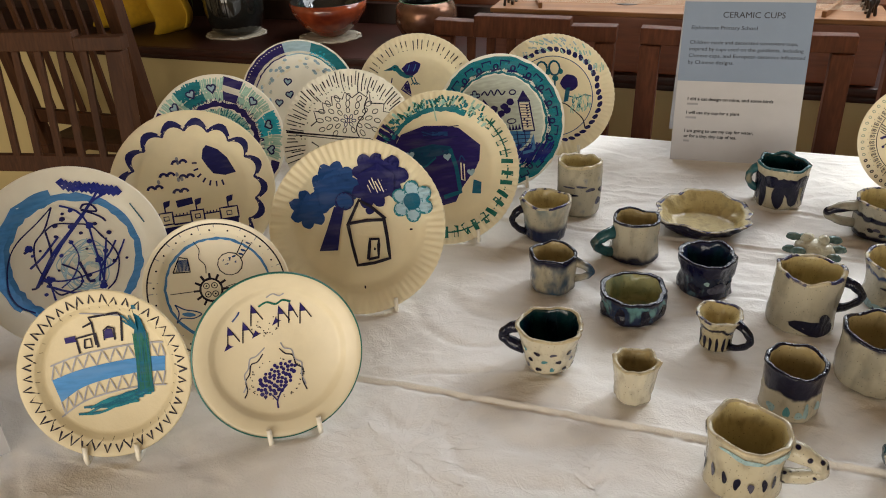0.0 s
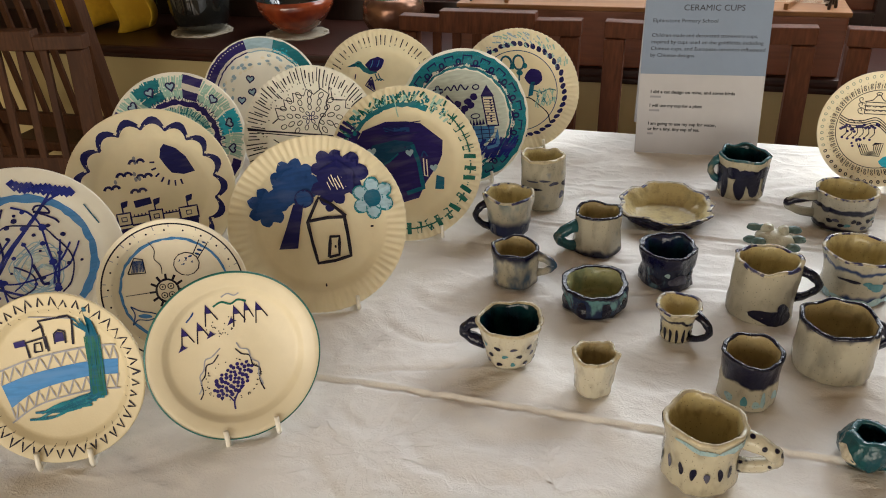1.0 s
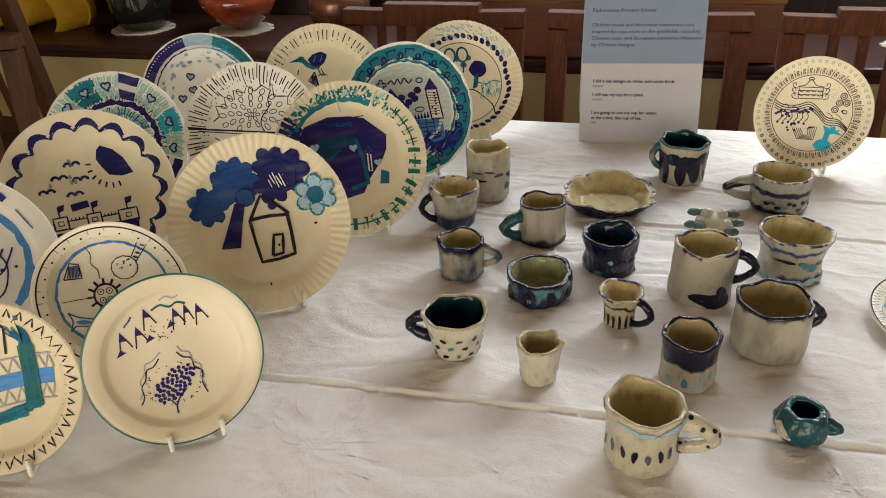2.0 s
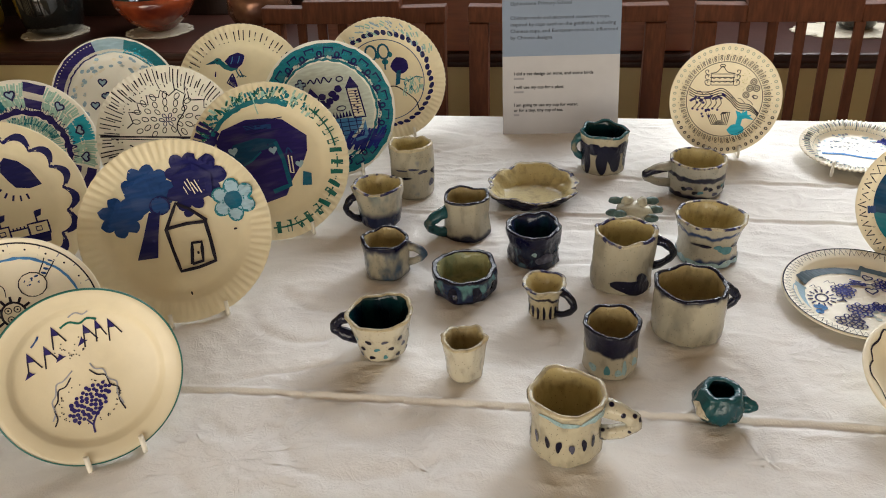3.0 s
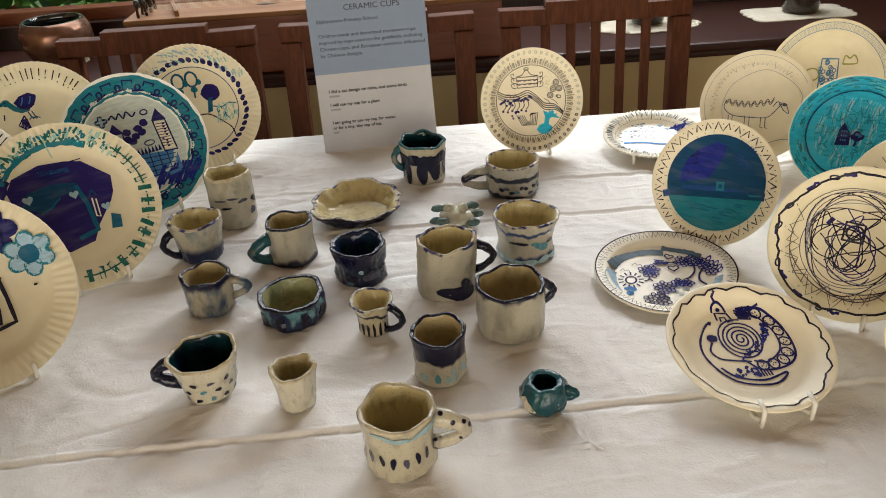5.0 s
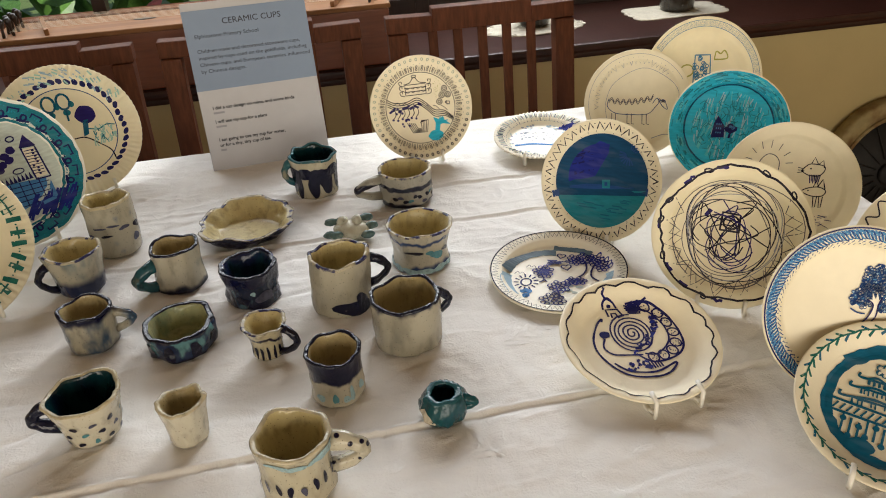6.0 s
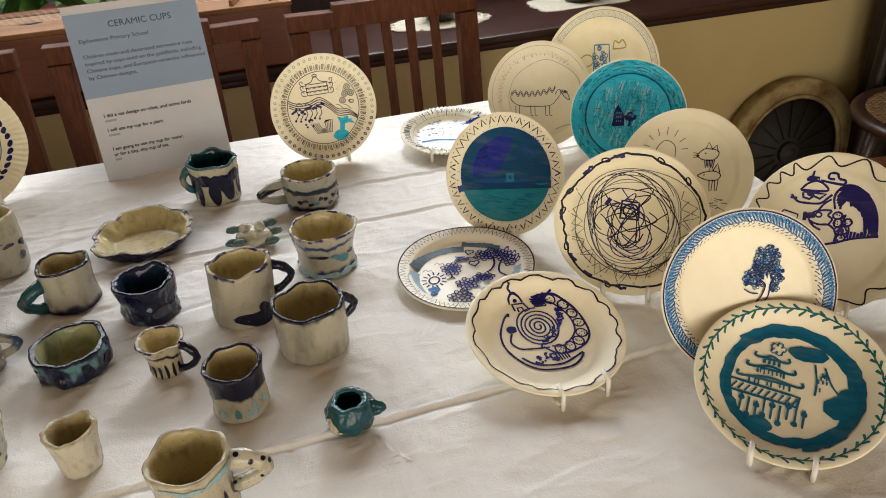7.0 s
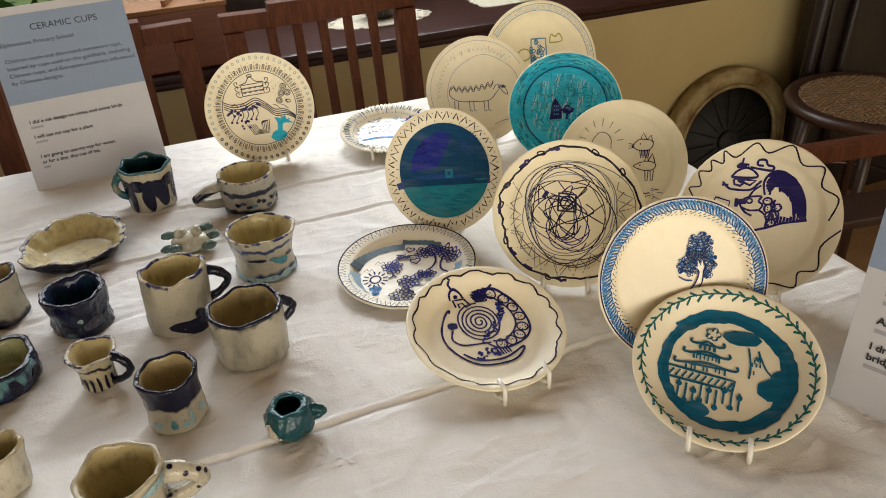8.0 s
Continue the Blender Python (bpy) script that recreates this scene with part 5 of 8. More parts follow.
def draw_tangle(a):
    pts = [((0.90 + 0.03 * math.sin(7 * t) + rnd(-0.02, 0.02)) * math.cos(t), (0.90 + 0.03 * math.sin(5 * t) + rnd(-0.02, 0.02)) * math.sin(t)) for t in (2 * math.pi * k / 70 for k in range(69))]
    a.stroke(pts, 0.024, "black")
    for k in range(7):
        t = rnd(0, 6.28)
        oval(a, 0.90 * math.cos(t), 0.90 * math.sin(t), 0.055, 0.025, 0.018, "black", t + 1.2)
        a.stroke([((0.9 + rnd(-0.02, 0.02)) * math.cos(t + 1 + 0.04 * j), (0.9 + rnd(-0.02, 0.02)) * math.sin(t + 1 + 0.04 * j)) for j in range(5)], 0.036, "violet")

    def loop(r, sway, w, colour, turns=1.0, cx=0.0, cy=0.0, squash=1.0):
        """One loose turn of the pen."""
        p, q, s = rnd(0, 6), rnd(0, 6), rnd(0, 6)
        n = int(40 * turns)
        line = []
        for k in range(n + 1):
            t = s + 6.283 * turns * k / n
            d = r * (1 + sway * math.sin(2 * t + p) + 0.6 * sway * math.sin(3.3 * t + q)) + 0.02 * r * k / n
            line.append((cx + d * math.cos(t), cy + d * squash * math.sin(t)))
        a.stroke(line, w, colour)

    for k in range(6):
        loop(rnd(0.52, 0.76), 0.07, 0.009, random.choice(("grey", "black", "thin")), 1.1, rnd(-0.05, 0.05), rnd(-0.06, 0.05))
    for k in range(2):
        zigzag(a, 11 + 3 * k, 0.66, 0.82, 0.008, "thin", 0.05, 150 + 20 * k, 400 - 15 * k)
    for k in range(3):
        loop(rnd(0.46, 0.60), 0.10, 0.011, "black", 1.15, rnd(-0.06, 0.04), rnd(-0.05, 0.05), rnd(0.9, 1.1))
    for k in range(4):
        loop(rnd(0.18, 0.44), 0.20, 0.012, ("black", "violet")[k % 2], 1.3, rnd(-0.18, 0.14), rnd(-0.2, 0.1), rnd(0.7, 1.2))
    for k in range(9):
        t, u = rnd(0, 6.28), rnd(1.6, 3.4)
        q, s = rnd(0.3, 0.52), rnd(0.3, 0.52)
        a.stroke(smooth([(q * math.cos(t), q * math.sin(t)), (rnd(-0.2, 0.2), rnd(-0.2, 0.15)), (s * math.cos(t + u), s * math.sin(t + u)), (s * 0.8 * math.cos(t + u + 0.5), s * 0.8 * math.sin(t + u + 0.5))]), 0.013, ("black", "violet", "black")[k % 3])
    a.stroke([(-0.14, 0.02), (-0.13, 0.27), (0.09, 0.25), (0.10, 0.02), (-0.14, 0.03)], 0.022, "black")
    oval(a, -0.01, 0.14, 0.10, 0.09, 0.022, "black")
    a.stroke([(-0.34, 0.20), (-0.28, 0.29)], 0.05, "violet")


def draw_figure(a):
    pts = []
    k = 0
    t = 0.0
    while t < 6.2:
        q = (0.97 if k % 2 else 0.85) + rnd(-0.02, 0.02)
        pts.append((q * math.cos(t), q * math.sin(t)))
        t += rnd(0.14, 0.30) if math.cos(t) > -0.3 else rnd(0.09, 0.14)
        k += 1
    a.stroke(smooth(pts), 0.017, "black")
    a.stroke(smooth([(-0.35, 0.52), (-0.28, 0.60), (-0.17, 0.64), (-0.07, 0.59), (-0.05, 0.52), (-0.35, 0.52)]), 0.024, "violet")
    a.stroke([(-0.29, 0.65), (-0.26, 0.69), (-0.15, 0.68), (-0.15, 0.64), (-0.29, 0.65)], 0.026, "violet")
    a.stroke([(-0.27, 0.665), (-0.17, 0.66)], 0.03, "violet")
    a.stroke([(-0.23, 0.68), (-0.23, 0.77)], 0.022, "violet")
    a.stroke([(-0.32, 0.49), (-0.31, 0.43), (-0.24, 0.41), (-0.19, 0.45), (-0.12, 0.42), (-0.05, 0.48), (-0.32, 0.50)], 0.024, "violet")
    a.blob(-0.23, 0.485, 0.05, 0.045, "violet")
    a.stroke(smooth([(-0.45, 0.46), (-0.40, 0.40), (-0.33, 0.365), (-0.12, 0.36), (-0.03, 0.43), (0.02, 0.48)]), 0.024, "violet")
    a.stroke([(-0.46, 0.42), (-0.38, 0.42)], 0.022, "violet")
    a.stroke(smooth([(-0.13, 0.65), (-0.03, 0.63), (0.13, 0.61), (0.15, 0.66), (0.08, 0.68), (0.05, 0.74), (-0.03, 0.74), (-0.04, 0.68), (0.03, 0.67)]), 0.026, "violet")
    back = smooth([(0.07, 0.30), (0.05, 0.46), (0.13, 0.58), (0.26, 0.60), (0.43, 0.49), (0.55, 0.27), (0.58, -0.01)])
    a.stroke(back, 0.024, "violet")
    for k in range(26):
        f = k / 25
        q = 0.52 + 0.48 * f
        a.stroke([(0.27 + (x - 0.27) * q, 0.10 + (y - 0.10) * q + rnd(-0.012, 0.012)) for x, y in back[4 + int(rnd(0, 6)):len(back) - int(rnd(0, 4))] if x > 0.20 or q > 0.62], 0.022, "violet")
    a.stroke([(0.60, -0.01), (0.29, -0.06), (0.12, -0.12), (-0.04, -0.16)], 0.026, "violet")
    a.stroke(smooth([(0.10, -0.11), (0.11, -0.02), (0.08, 0.05), (0.01, 0.10), (-0.11, 0.10), (-0.22, 0.16), (-0.15, 0.26), (0.03, 0.28), (0.0, 0.22), (0.05, 0.17), (0.01, 0.10)]), 0.022, "violet")
    a.stroke([(-0.28, 0.20), (-0.15, 0.215)], 0.07, "violet")
    a.stroke([(-0.27, 0.25), (-0.27, 0.14)], 0.035, "violet")
    oval(a, -0.11, 0.22, 0.035, 0.03, 0.020, "violet")
    a.stroke(smooth([(-0.12, 0.27), (-0.06, 0.36), (0.02, 0.42)]), 0.022, "violet")
    a.stroke(smooth([(-0.21, 0.14), (-0.15, 0.07), (-0.07, 0.03)]), 0.024, "violet")
    for x, y in ((0.11, 0.22), (0.12, 0.13), (0.23, 0.14), (0.21, 0.05), (0.14, 0.03), (0.17, -0.06)):
        oval(a, x, y, 0.055, 0.045, 0.022, "violet", rnd(0, 3), 9)
        for k in range(3):
            a.blob(x + rnd(-0.03, 0.03), y + rnd(-0.02, 0.02), 0.009, 0.009, "violet", n=6)
    for k in range(9):
        x = 0.24 + 0.04 * k
        a.stroke([(x, -0.055 + 0.006 * k), (x + 0.01, rnd(0.0, 0.05))], 0.03, "violet")
    for k in range(8):
        a.stroke([(0.10 + rnd(0, 0.12), rnd(-0.1, 0.25)), (0.12 + rnd(0, 0.12), rnd(-0.1, 0.25))], 0.018, "violet")
    a.stroke([(-0.52, 0.26), (-0.35, 0.21), (-0.36, 0.13), (-0.55, 0.21), (-0.52, 0.26)], 0.018, "violet")


def draw_blue_tree(a):
    a.ring(0.967, 0.985, "navy")
    for k in range(150):
        t = 2 * math.pi * k / 150
        q = 0.895 + rnd(-0.01, 0.01)
        oval(a, q * math.cos(t), q * math.sin(t), 0.062, 0.020, 0.014, ("slate", "lake")[k % 2], t + 0.6, 8)
        q = 0.93
        oval(a, q * math.cos(t), q * math.sin(t), 0.03, 0.016, 0.011, "lake", t - 0.6, 7)
    pts = []
    for k in range(180):
        t = 2 * math.pi * k / 180
        q = 0.83 if k % 2 else 0.785 + rnd(-0.012, 0.012)
        pts.append((q * math.cos(t + (0 if k % 2 else 0.03)), q * math.sin(t + (0 if k % 2 else 0.03))))
    a.stroke(pts, 0.011, "slate", True)
    for cx, cy, n, rx, ry in ((0.24, 0.37, 130, 0.14, 0.17), (0.10, 0.17, 80, 0.12, 0.13), (0.32, 0.18, 90, 0.10, 0.18), (0.20, 0.27, 70, 0.13, 0.10)):
        a.blob(cx, cy, rx * 0.85, ry * 0.85, "lake", 0.08, 18)
    a.lift()
    for cx, cy, n, rx, ry in ((0.24, 0.37, 120, 0.15, 0.18), (0.10, 0.17, 80, 0.13, 0.13), (0.32, 0.18, 90, 0.11, 0.18), (0.20, 0.27, 70, 0.13, 0.10)):
        for k in range(n):
            t, q = rnd(0, 6.28), math.sqrt(random.random())
            x, y = cx + rx * q * math.cos(t), cy + ry * q * math.sin(t)
            a.blob(x, y, 0.013, 0.011, ("paper", "pale", "slate")[k % 3], n=7)
            oval(a, x, y, 0.018, 0.015, 0.009, "slate", t, 7)
    a.lift()
    a.fill([(0.19, -0.06), (0.22, 0.08), (0.15, 0.15), (0.21, 0.14), (0.21, 0.22), (0.245, 0.15), (0.26, 0.23), (0.28, 0.14), (0.31, 0.17), (0.275, 0.08), (0.26, -0.06)], "paper", (0.24, 0.08))
    a.lift()
    a.stroke(smooth([(0.08, -0.16), (0.17, -0.06), (0.22, 0.08), (0.15, 0.15)]), 0.014, "navy")
    a.stroke(smooth([(0.15, -0.16), (0.25, -0.06), (0.275, 0.08), (0.31, 0.17)]), 0.014, "navy")
    a.stroke(smooth([(0.14, -0.02), (0.06, -0.01), (-0.02, 0.04)]), 0.014, "slate")


def draw_city(a):
    a.stroke([((0.90 + rnd(-0.008, 0.008)) * math.cos(t), (0.90 + rnd(-0.008, 0.008)) * math.sin(t)) for t in (6.283 * k / 80 for k in range(81))], 0.014, "green")
    for k in range(84):
        t = 6.283 * (k + rnd(-0.15, 0.15)) / 84
        out = 1 if k % 2 else -1
        q = 0.90 + out * rnd(0.035, 0.055)
        a.stroke([(0.90 * math.cos(t), 0.90 * math.sin(t)), (q * math.cos(t + 0.075), q * math.sin(t + 0.075))], 0.021, "green" if k % 3 else "teal")
    a.ring(0.60, 0.71, "teal", 0, 360, 0.014)
    a.lift()
    a.ring(0.66, 0.755, "teal", -75, 140, 0.014)
    a.blob(0.17, 0.43, 0.21, 0.10, "teal", 0.1)
    a.blob(0.10, 0.44, 0.12, 0.08, "teal", 0.1)
    a.blob(0.49, -0.16, 0.14, 0.13, "teal", 0.12)
    a.blob(0.57, -0.04, 0.10, 0.14, "teal", 0.1)
    a.blob(-0.26, -0.52, 0.14, 0.09, "teal", 0.15)
    a.stroke(smooth([(0.24, 0.32), (0.27, 0.10), (0.26, -0.06)]), 0.018, "teal")
    a.stroke(smooth([(0.34, 0.30), (0.42, 0.10), (0.50, 0.0)]), 0.018, "teal")
    for k in range(10):
        x, y = 0.30 + rnd(-0.02, 0.07), rnd(-0.02, 0.24)
        a.stroke([(x, y), (x, y + 0.05)], 0.014, "teal")
    for w, y in ((0.26, -0.05), (0.17, 0.09), (0.10, 0.22)):
        x = -0.20
        a.stroke([(x - w * 0.8, y), (x - w * 0.8, y + 0.07), (x + w * 0.8, y + 0.05), (x + w * 0.8, y - 0.02)], 0.022, "teal")
        a.stroke(smooth([(x - w - 0.07, y + 0.13), (x - w - 0.08, y + 0.08), (x - w, y + 0.07), (x, y + 0.10), (x + w, y + 0.05), (x + w + 0.08, y + 0.06), (x + w + 0.07, y + 0.11)]), 0.024, "teal")
        for k in range(3):
            c = x - w * 0.5 + w * 0.5 * k
            a.stroke([(c - 0.02, y), (c - 0.02, y + 0.05), (c + 0.02, y + 0.05), (c + 0.02, y - 0.01)], 0.016, "teal")
    a.stroke([(-0.64, -0.05), (-0.62, -0.17), (0.10, -0.24), (0.12, -0.12), (-0.64, -0.03)], 0.024, "teal")
    for k in range(10):
        x = -0.58 + 0.07 * k
        a.stroke([(x, -0.15 - 0.008 * k), (x + 0.05, -0.07 - 0.008 * k)], 0.018, "teal")
    bloom(a, -0.15, 0.43, 0.075, 5, "paper", "teal")
    for k in range(9):
        x = -0.46 + 0.08 * k
        y = -0.25 - 0.03 * (k % 3)
        a.stroke([(x, y + 0.05), (x - 0.01, y - 0.16)], 0.020, "teal")
        a.blob(x - 0.01 * (k % 2), y - (0.16 if k % 2 else 0.0), 0.034, 0.034, "teal")


def draw_spiral(a):
    pts = []
    for k in range(90):
        t = 2 * math.pi * k / 90
        q = 0.91 + 0.022 * math.sin(17 * t + 1.5 * math.sin(3 * t)) + rnd(-0.010, 0.010)
        pts.append((q * math.cos(t), q * math.sin(t)))
    a.stroke(pts, 0.017, "black", True)
    a.stroke([((0.02 + 0.0092 * t + 0.006 * math.sin(2.3 * t)) * math.cos(-t + 1) * 0.95 + 0.03, (0.02 + 0.0092 * t) * math.sin(-t + 1) * 1.05 + 0.20) for t in (0.3 * k for k in range(105))], 0.020, "navy")
    a.stroke(smooth([(0.16, 0.68), (0.34, 0.66), (0.49, 0.56), (0.62, 0.26), (0.60, -0.10), (0.42, -0.27), (0.10, -0.29), (-0.05, -0.14)]), 0.024, "navy")
    a.stroke(smooth([(0.24, 0.56), (0.38, 0.50), (0.48, 0.22), (0.43, -0.03), (0.20, -0.18), (0.04, -0.14)]), 0.020, "navy")
    for x, y in ((0.38, 0.56), (0.50, 0.42), (0.54, 0.25), (0.55, 0.08), (0.50, -0.08), (0.40, -0.18), (0.26, -0.22), (0.12, -0.22)):
        oval(a, x, y, 0.075, 0.065, 0.020, "navy", rnd(0, 3), 10)
        for k in range(6):
            a.blob(x + rnd(-0.045, 0.045), y + rnd(-0.04, 0.04), 0.009, 0.009, "navy", n=6)
    for k in range(40):
        f = k / 39
        x, y = 0.40 - 0.48 * f + 0.14 * math.sin(3.14 * f), 0.40 - 0.50 * f
        a.stroke([(x + rnd(-0.06, 0.06), y + rnd(-0.05, 0.05)), (x + rnd(-0.06, 0.06), y + rnd(-0.05, 0.05))], 0.024, "blue" if k % 2 else "navy")
    a.blob(0.22, 0.58, 0.085, 0.075, "navy", 0.3)
    for k in range(14):
        a.stroke([(0.22 + rnd(-0.12, 0.12), 0.58 + rnd(-0.10, 0.10)), (0.22 + rnd(-0.10, 0.14), 0.58 + rnd(-0.10, 0.11))], 0.020, "navy")
    a.stroke([(0.26, 0.62), (0.44, 0.66)], 0.024, "navy")
    a.stroke([(-0.14, 0.54), (-0.13, 0.66), (0.02, 0.63), (0.05, 0.50), (-0.02, 0.49), (-0.03, 0.57), (-0.09, 0.58), (-0.10, 0.51)], 0.024, "navy")
    a.stroke(smooth([(-0.16, 0.67), (-0.14, 0.75), (-0.07, 0.79), (0.0, 0.74), (0.02, 0.65)]), 0.024, "navy")
    a.blob(-0.07, 0.70, 0.03, 0.025, "navy")
    a.stroke([(-0.09, 0.79), (-0.12, 0.84), (-0.08, 0.90)], 0.030, "navy")
    a.blob(-0.32, 0.27, 0.07, 0.06, "navy", 0.15)
    a.stroke(smooth([(-0.27, 0.48), (-0.25, 0.53), (-0.36, 0.44), (-0.50, 0.22), (-0.52, -0.01), (-0.41, -0.27), (-0.23, -0.43), (0.06, -0.50), (0.24, -0.47), (0.36, -0.36), (0.05, -0.43), (-0.26, -0.34), (-0.40, -0.18)]), 0.024, "navy")
    a.stroke(smooth([(-0.35, 0.21), (-0.42, 0.08), (-0.36, -0.04), (-0.24, -0.09), (0.01, -0.15)]), 0.022, "navy")
    for k in range(30):
        x, y = -0.26 + rnd(0, 0.26), -0.22 - rnd(0, 0.14)
        a.stroke([(x, y), (x + rnd(-0.05, 0.06), y + rnd(-0.05, 0.05))], 0.026, "blue" if k % 2 else "navy")
    for k in range(5):
        a.stroke([(0.02 + 0.035 * k, -0.27), (0.03 + 0.035 * k, -0.38)], 0.018, "navy")


def draw_flowers(a):
    a.ring(0.970, 0.990, "black")
    zigzag(a, 84, 0.86, 0.96, 0.014, "black", 0.02)
    a.stroke(smooth([(-0.75, -0.13), (-0.70, 0.12), (-0.56, 0.33), (-0.36, 0.47), (-0.16, 0.53)]), 0.13, "slate_grey")
    a.stroke(smooth([(-0.22, 0.64), (0.0, 0.66), (0.18, 0.66), (0.36, 0.60)]), 0.10, "slate_grey")
    a.stroke(smooth([(-0.71, -0.22), (-0.66, -0.42), (-0.48, -0.66)]), 0.13, "pale")
    a.stroke(smooth([(0.71, 0.20), (0.73, 0.10), (0.70, -0.02)]), 0.09, "pale")
    oval(a, -0.40, -0.30, 0.075, 0.085, 0.022, "navy")
    for k in range(13):
        t = 2 * math.pi * k / 13
        a.stroke([(-0.40 + 0.11 * math.cos(t), -0.30 + 0.12 * math.sin(t)), (-0.40 + 0.18 * math.cos(t), -0.30 + 0.19 * math.sin(t))], 0.020, "navy")
    for k in range(5):
        a.blob(-0.34 + rnd(-0.08, 0.08), -0.55 + rnd(-0.07, 0.07), 0.05, 0.045, "sky", 0.2)
    a.stroke([(-0.33, -0.60), (-0.32, -0.72)], 0.02, "sky")
    for k in range(9):
        a.blob(0.24 + rnd(-0.12, 0.16), -0.30 + rnd(-0.10, 0.10), 0.04, 0.03, "wash")
    a.lift()
    for cx, cy, r, n in ((-0.22, 0.0, 0.14, 20), (0.09, -0.30, 0.14, 18), (0.06, -0.62, 0.17, 22), (0.22, -0.12, 0.08, 9), (0.33, -0.09, 0.08, 9), (0.16, 0.40, 0.12, 15), (0.30, 0.49, 0.13, 16), (0.45, 0.47, 0.13, 16), (0.58, 0.36, 0.13, 16)):
        for k in range(n):
            t, q = 2.4 * k, r * math.sqrt((k + 0.5) / n)
            oval(a, cx + q * math.cos(t), cy + q * math.sin(t), 0.036, 0.032, 0.015, "blue" if r < 0.16 and k % 3 else "navy", t, 8)
    for k in range(16):
        a.stroke([(-0.22 + rnd(-0.1, 0.1), rnd(-0.08, 0.08)), (-0.22 + rnd(-0.1, 0.1), rnd(-0.08, 0.08))], 0.018, "blue")
    for x, y in ((-0.19, -0.12), (0.11, -0.42)):
        a.stroke(smooth([(x, y), (x + 0.02, y - 0.08), (x - 0.03, y - 0.14)]), 0.022, "navy")
        a.stroke(smooth([(x + 0.02, y - 0.05), (x + 0.08, y - 0.10)]), 0.020, "navy")
    a.stroke(smooth([(0.33, 0.36), (0.37, 0.22), (0.35, 0.08), (0.30, 0.0)]), 0.024, "navy")
    a.stroke(smooth([(0.46, 0.34), (0.45, 0.18), (0.49, 0.04), (0.60, -0.02)]), 0.024, "navy")
    heart(a, -0.06, 0.45, 0.065, None, "navy")
    heart(a, 0.08, 0.18, 0.075, None, "navy", 0.4)
    for k in range(12):
        a.stroke([(-0.24 + rnd(0, 0.06), 0.22 + rnd(-0.06, 0.08)), (-0.06 + rnd(-0.06, 0.06), 0.26 + rnd(-0.05, 0.06))], 0.018, "navy" if k % 2 else "blue")
    a.stroke([(-0.06, 0.28), (0.08, 0.33)], 0.018, "navy")
    for x, y in ((-0.42, 0.06), (-0.54, -0.14)):
        a.stroke(smooth([(x - 0.07, y - 0.03), (x - 0.04, y + 0.04), (x, y), (x + 0.04, y + 0.04), (x + 0.08, y - 0.02)]), 0.009, "thin")


# place, facing, lean, radius, profile, flutes, card, edge
def put(x, y, z, az, tilt, R, profile, flutes, label, draw=None, material=PAPER, edge=None, prop=True):
    if profile == "card" and material is PAPER:
        material = PAPER_THIN
    plate(plate_pose(x, y, z, az, tilt), R, profile, flutes, material, label, draw, edge)
    if prop:
        stand(x, y, z, az, tilt, R, 0.016 if profile == "bowl" else 0.0)


put(-0.4463, 0.837, 0.834, 40, 22, 0.085, "flat", 0, "cream plate with green edge, drawn hills and a dotted bush", draw_hills, PAPER_BUFF, INKS["rim_green"])
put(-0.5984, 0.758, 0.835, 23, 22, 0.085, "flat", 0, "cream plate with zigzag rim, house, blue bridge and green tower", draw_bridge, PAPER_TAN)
put(-0.4708, 1.084, 0.854, 32, 26, 0.112, "card", 72, "fluted cream card plate with navy trees, flower and a house", draw_trees)
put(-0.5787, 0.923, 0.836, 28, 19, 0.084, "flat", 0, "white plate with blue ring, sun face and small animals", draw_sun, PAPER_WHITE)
put(-0.7760, 0.915, 0.854, 45, 24, 0.111, "card", 0, "cream card plate with sky-blue ring and navy scribbles", draw_scribble_ring, PAPER_BRIGHT)
put(-0.7453, 1.118, 0.858, 36, 25, 0.113, "card", 0, "cream card plate with navy scalloped border and small town", draw_scallop)
put(-0.4272, 1.292, 0.855, 34, 27, 0.114, "card", 72, "fluted card plate with a large purple wagon and teal border", draw_wagon)
put(-0.6146, 1.353, 0.860, 14, 22, 0.111, "card", 72, "fluted card plate with black strokes and a spiky leaf cluster", draw_cluster, PAPER_BRIGHT)
put(-0.8268, 1.295, 0.857, 24, 25, 0.110, "card", 0, "card plate with teal and violet rim panels and hearts", draw_panels, PAPER_BRIGHT)
put(-0.8013, 1.526, 0.858, 22, 22, 0.110, "card", 0, "card plate with violet, sky and teal rim and small hearts", draw_hearts, PAPER_BRIGHT)
put(-0.5821, 1.581, 0.862, 24, 23, 0.114, "card", 72, "fluted card plate with a blue bird and ticked rim", draw_bird)
put(-0.3977, 1.493, 0.859, 32, 22, 0.112, "card", 0, "card plate with teal looped border and a blue castle", draw_castle, PAPER_BRIGHT)
put(-0.3461, 1.679, 0.852, 26, 30, 0.114, "card", 72, "fluted card plate with navy dots round a tree and hill", draw_dots)
put(0.2490, 1.609, 0.842, 1, 18, 0.090, "flat", 0, "cream plate with looped border, pavilion, river and turquoise tree", draw_pavilion)
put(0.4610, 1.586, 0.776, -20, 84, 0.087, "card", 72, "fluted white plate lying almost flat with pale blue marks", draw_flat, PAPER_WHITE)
put(0.4371, 1.255, 0.836, -40, 22, 0.085, "flat", 0, "cream plate with zigzag rim and a blue and teal seascape", draw_sea)
put(0.5929, 1.486, 0.851, -24, 20, 0.087, "flat", 0, "cream plate with a thin grey drawing of a duck", draw_duck)
put(0.7292, 1.525, 0.856, 0, 17, 0.1115, "card", 0, "cream plate with blue net rim and a tower", draw_tower)
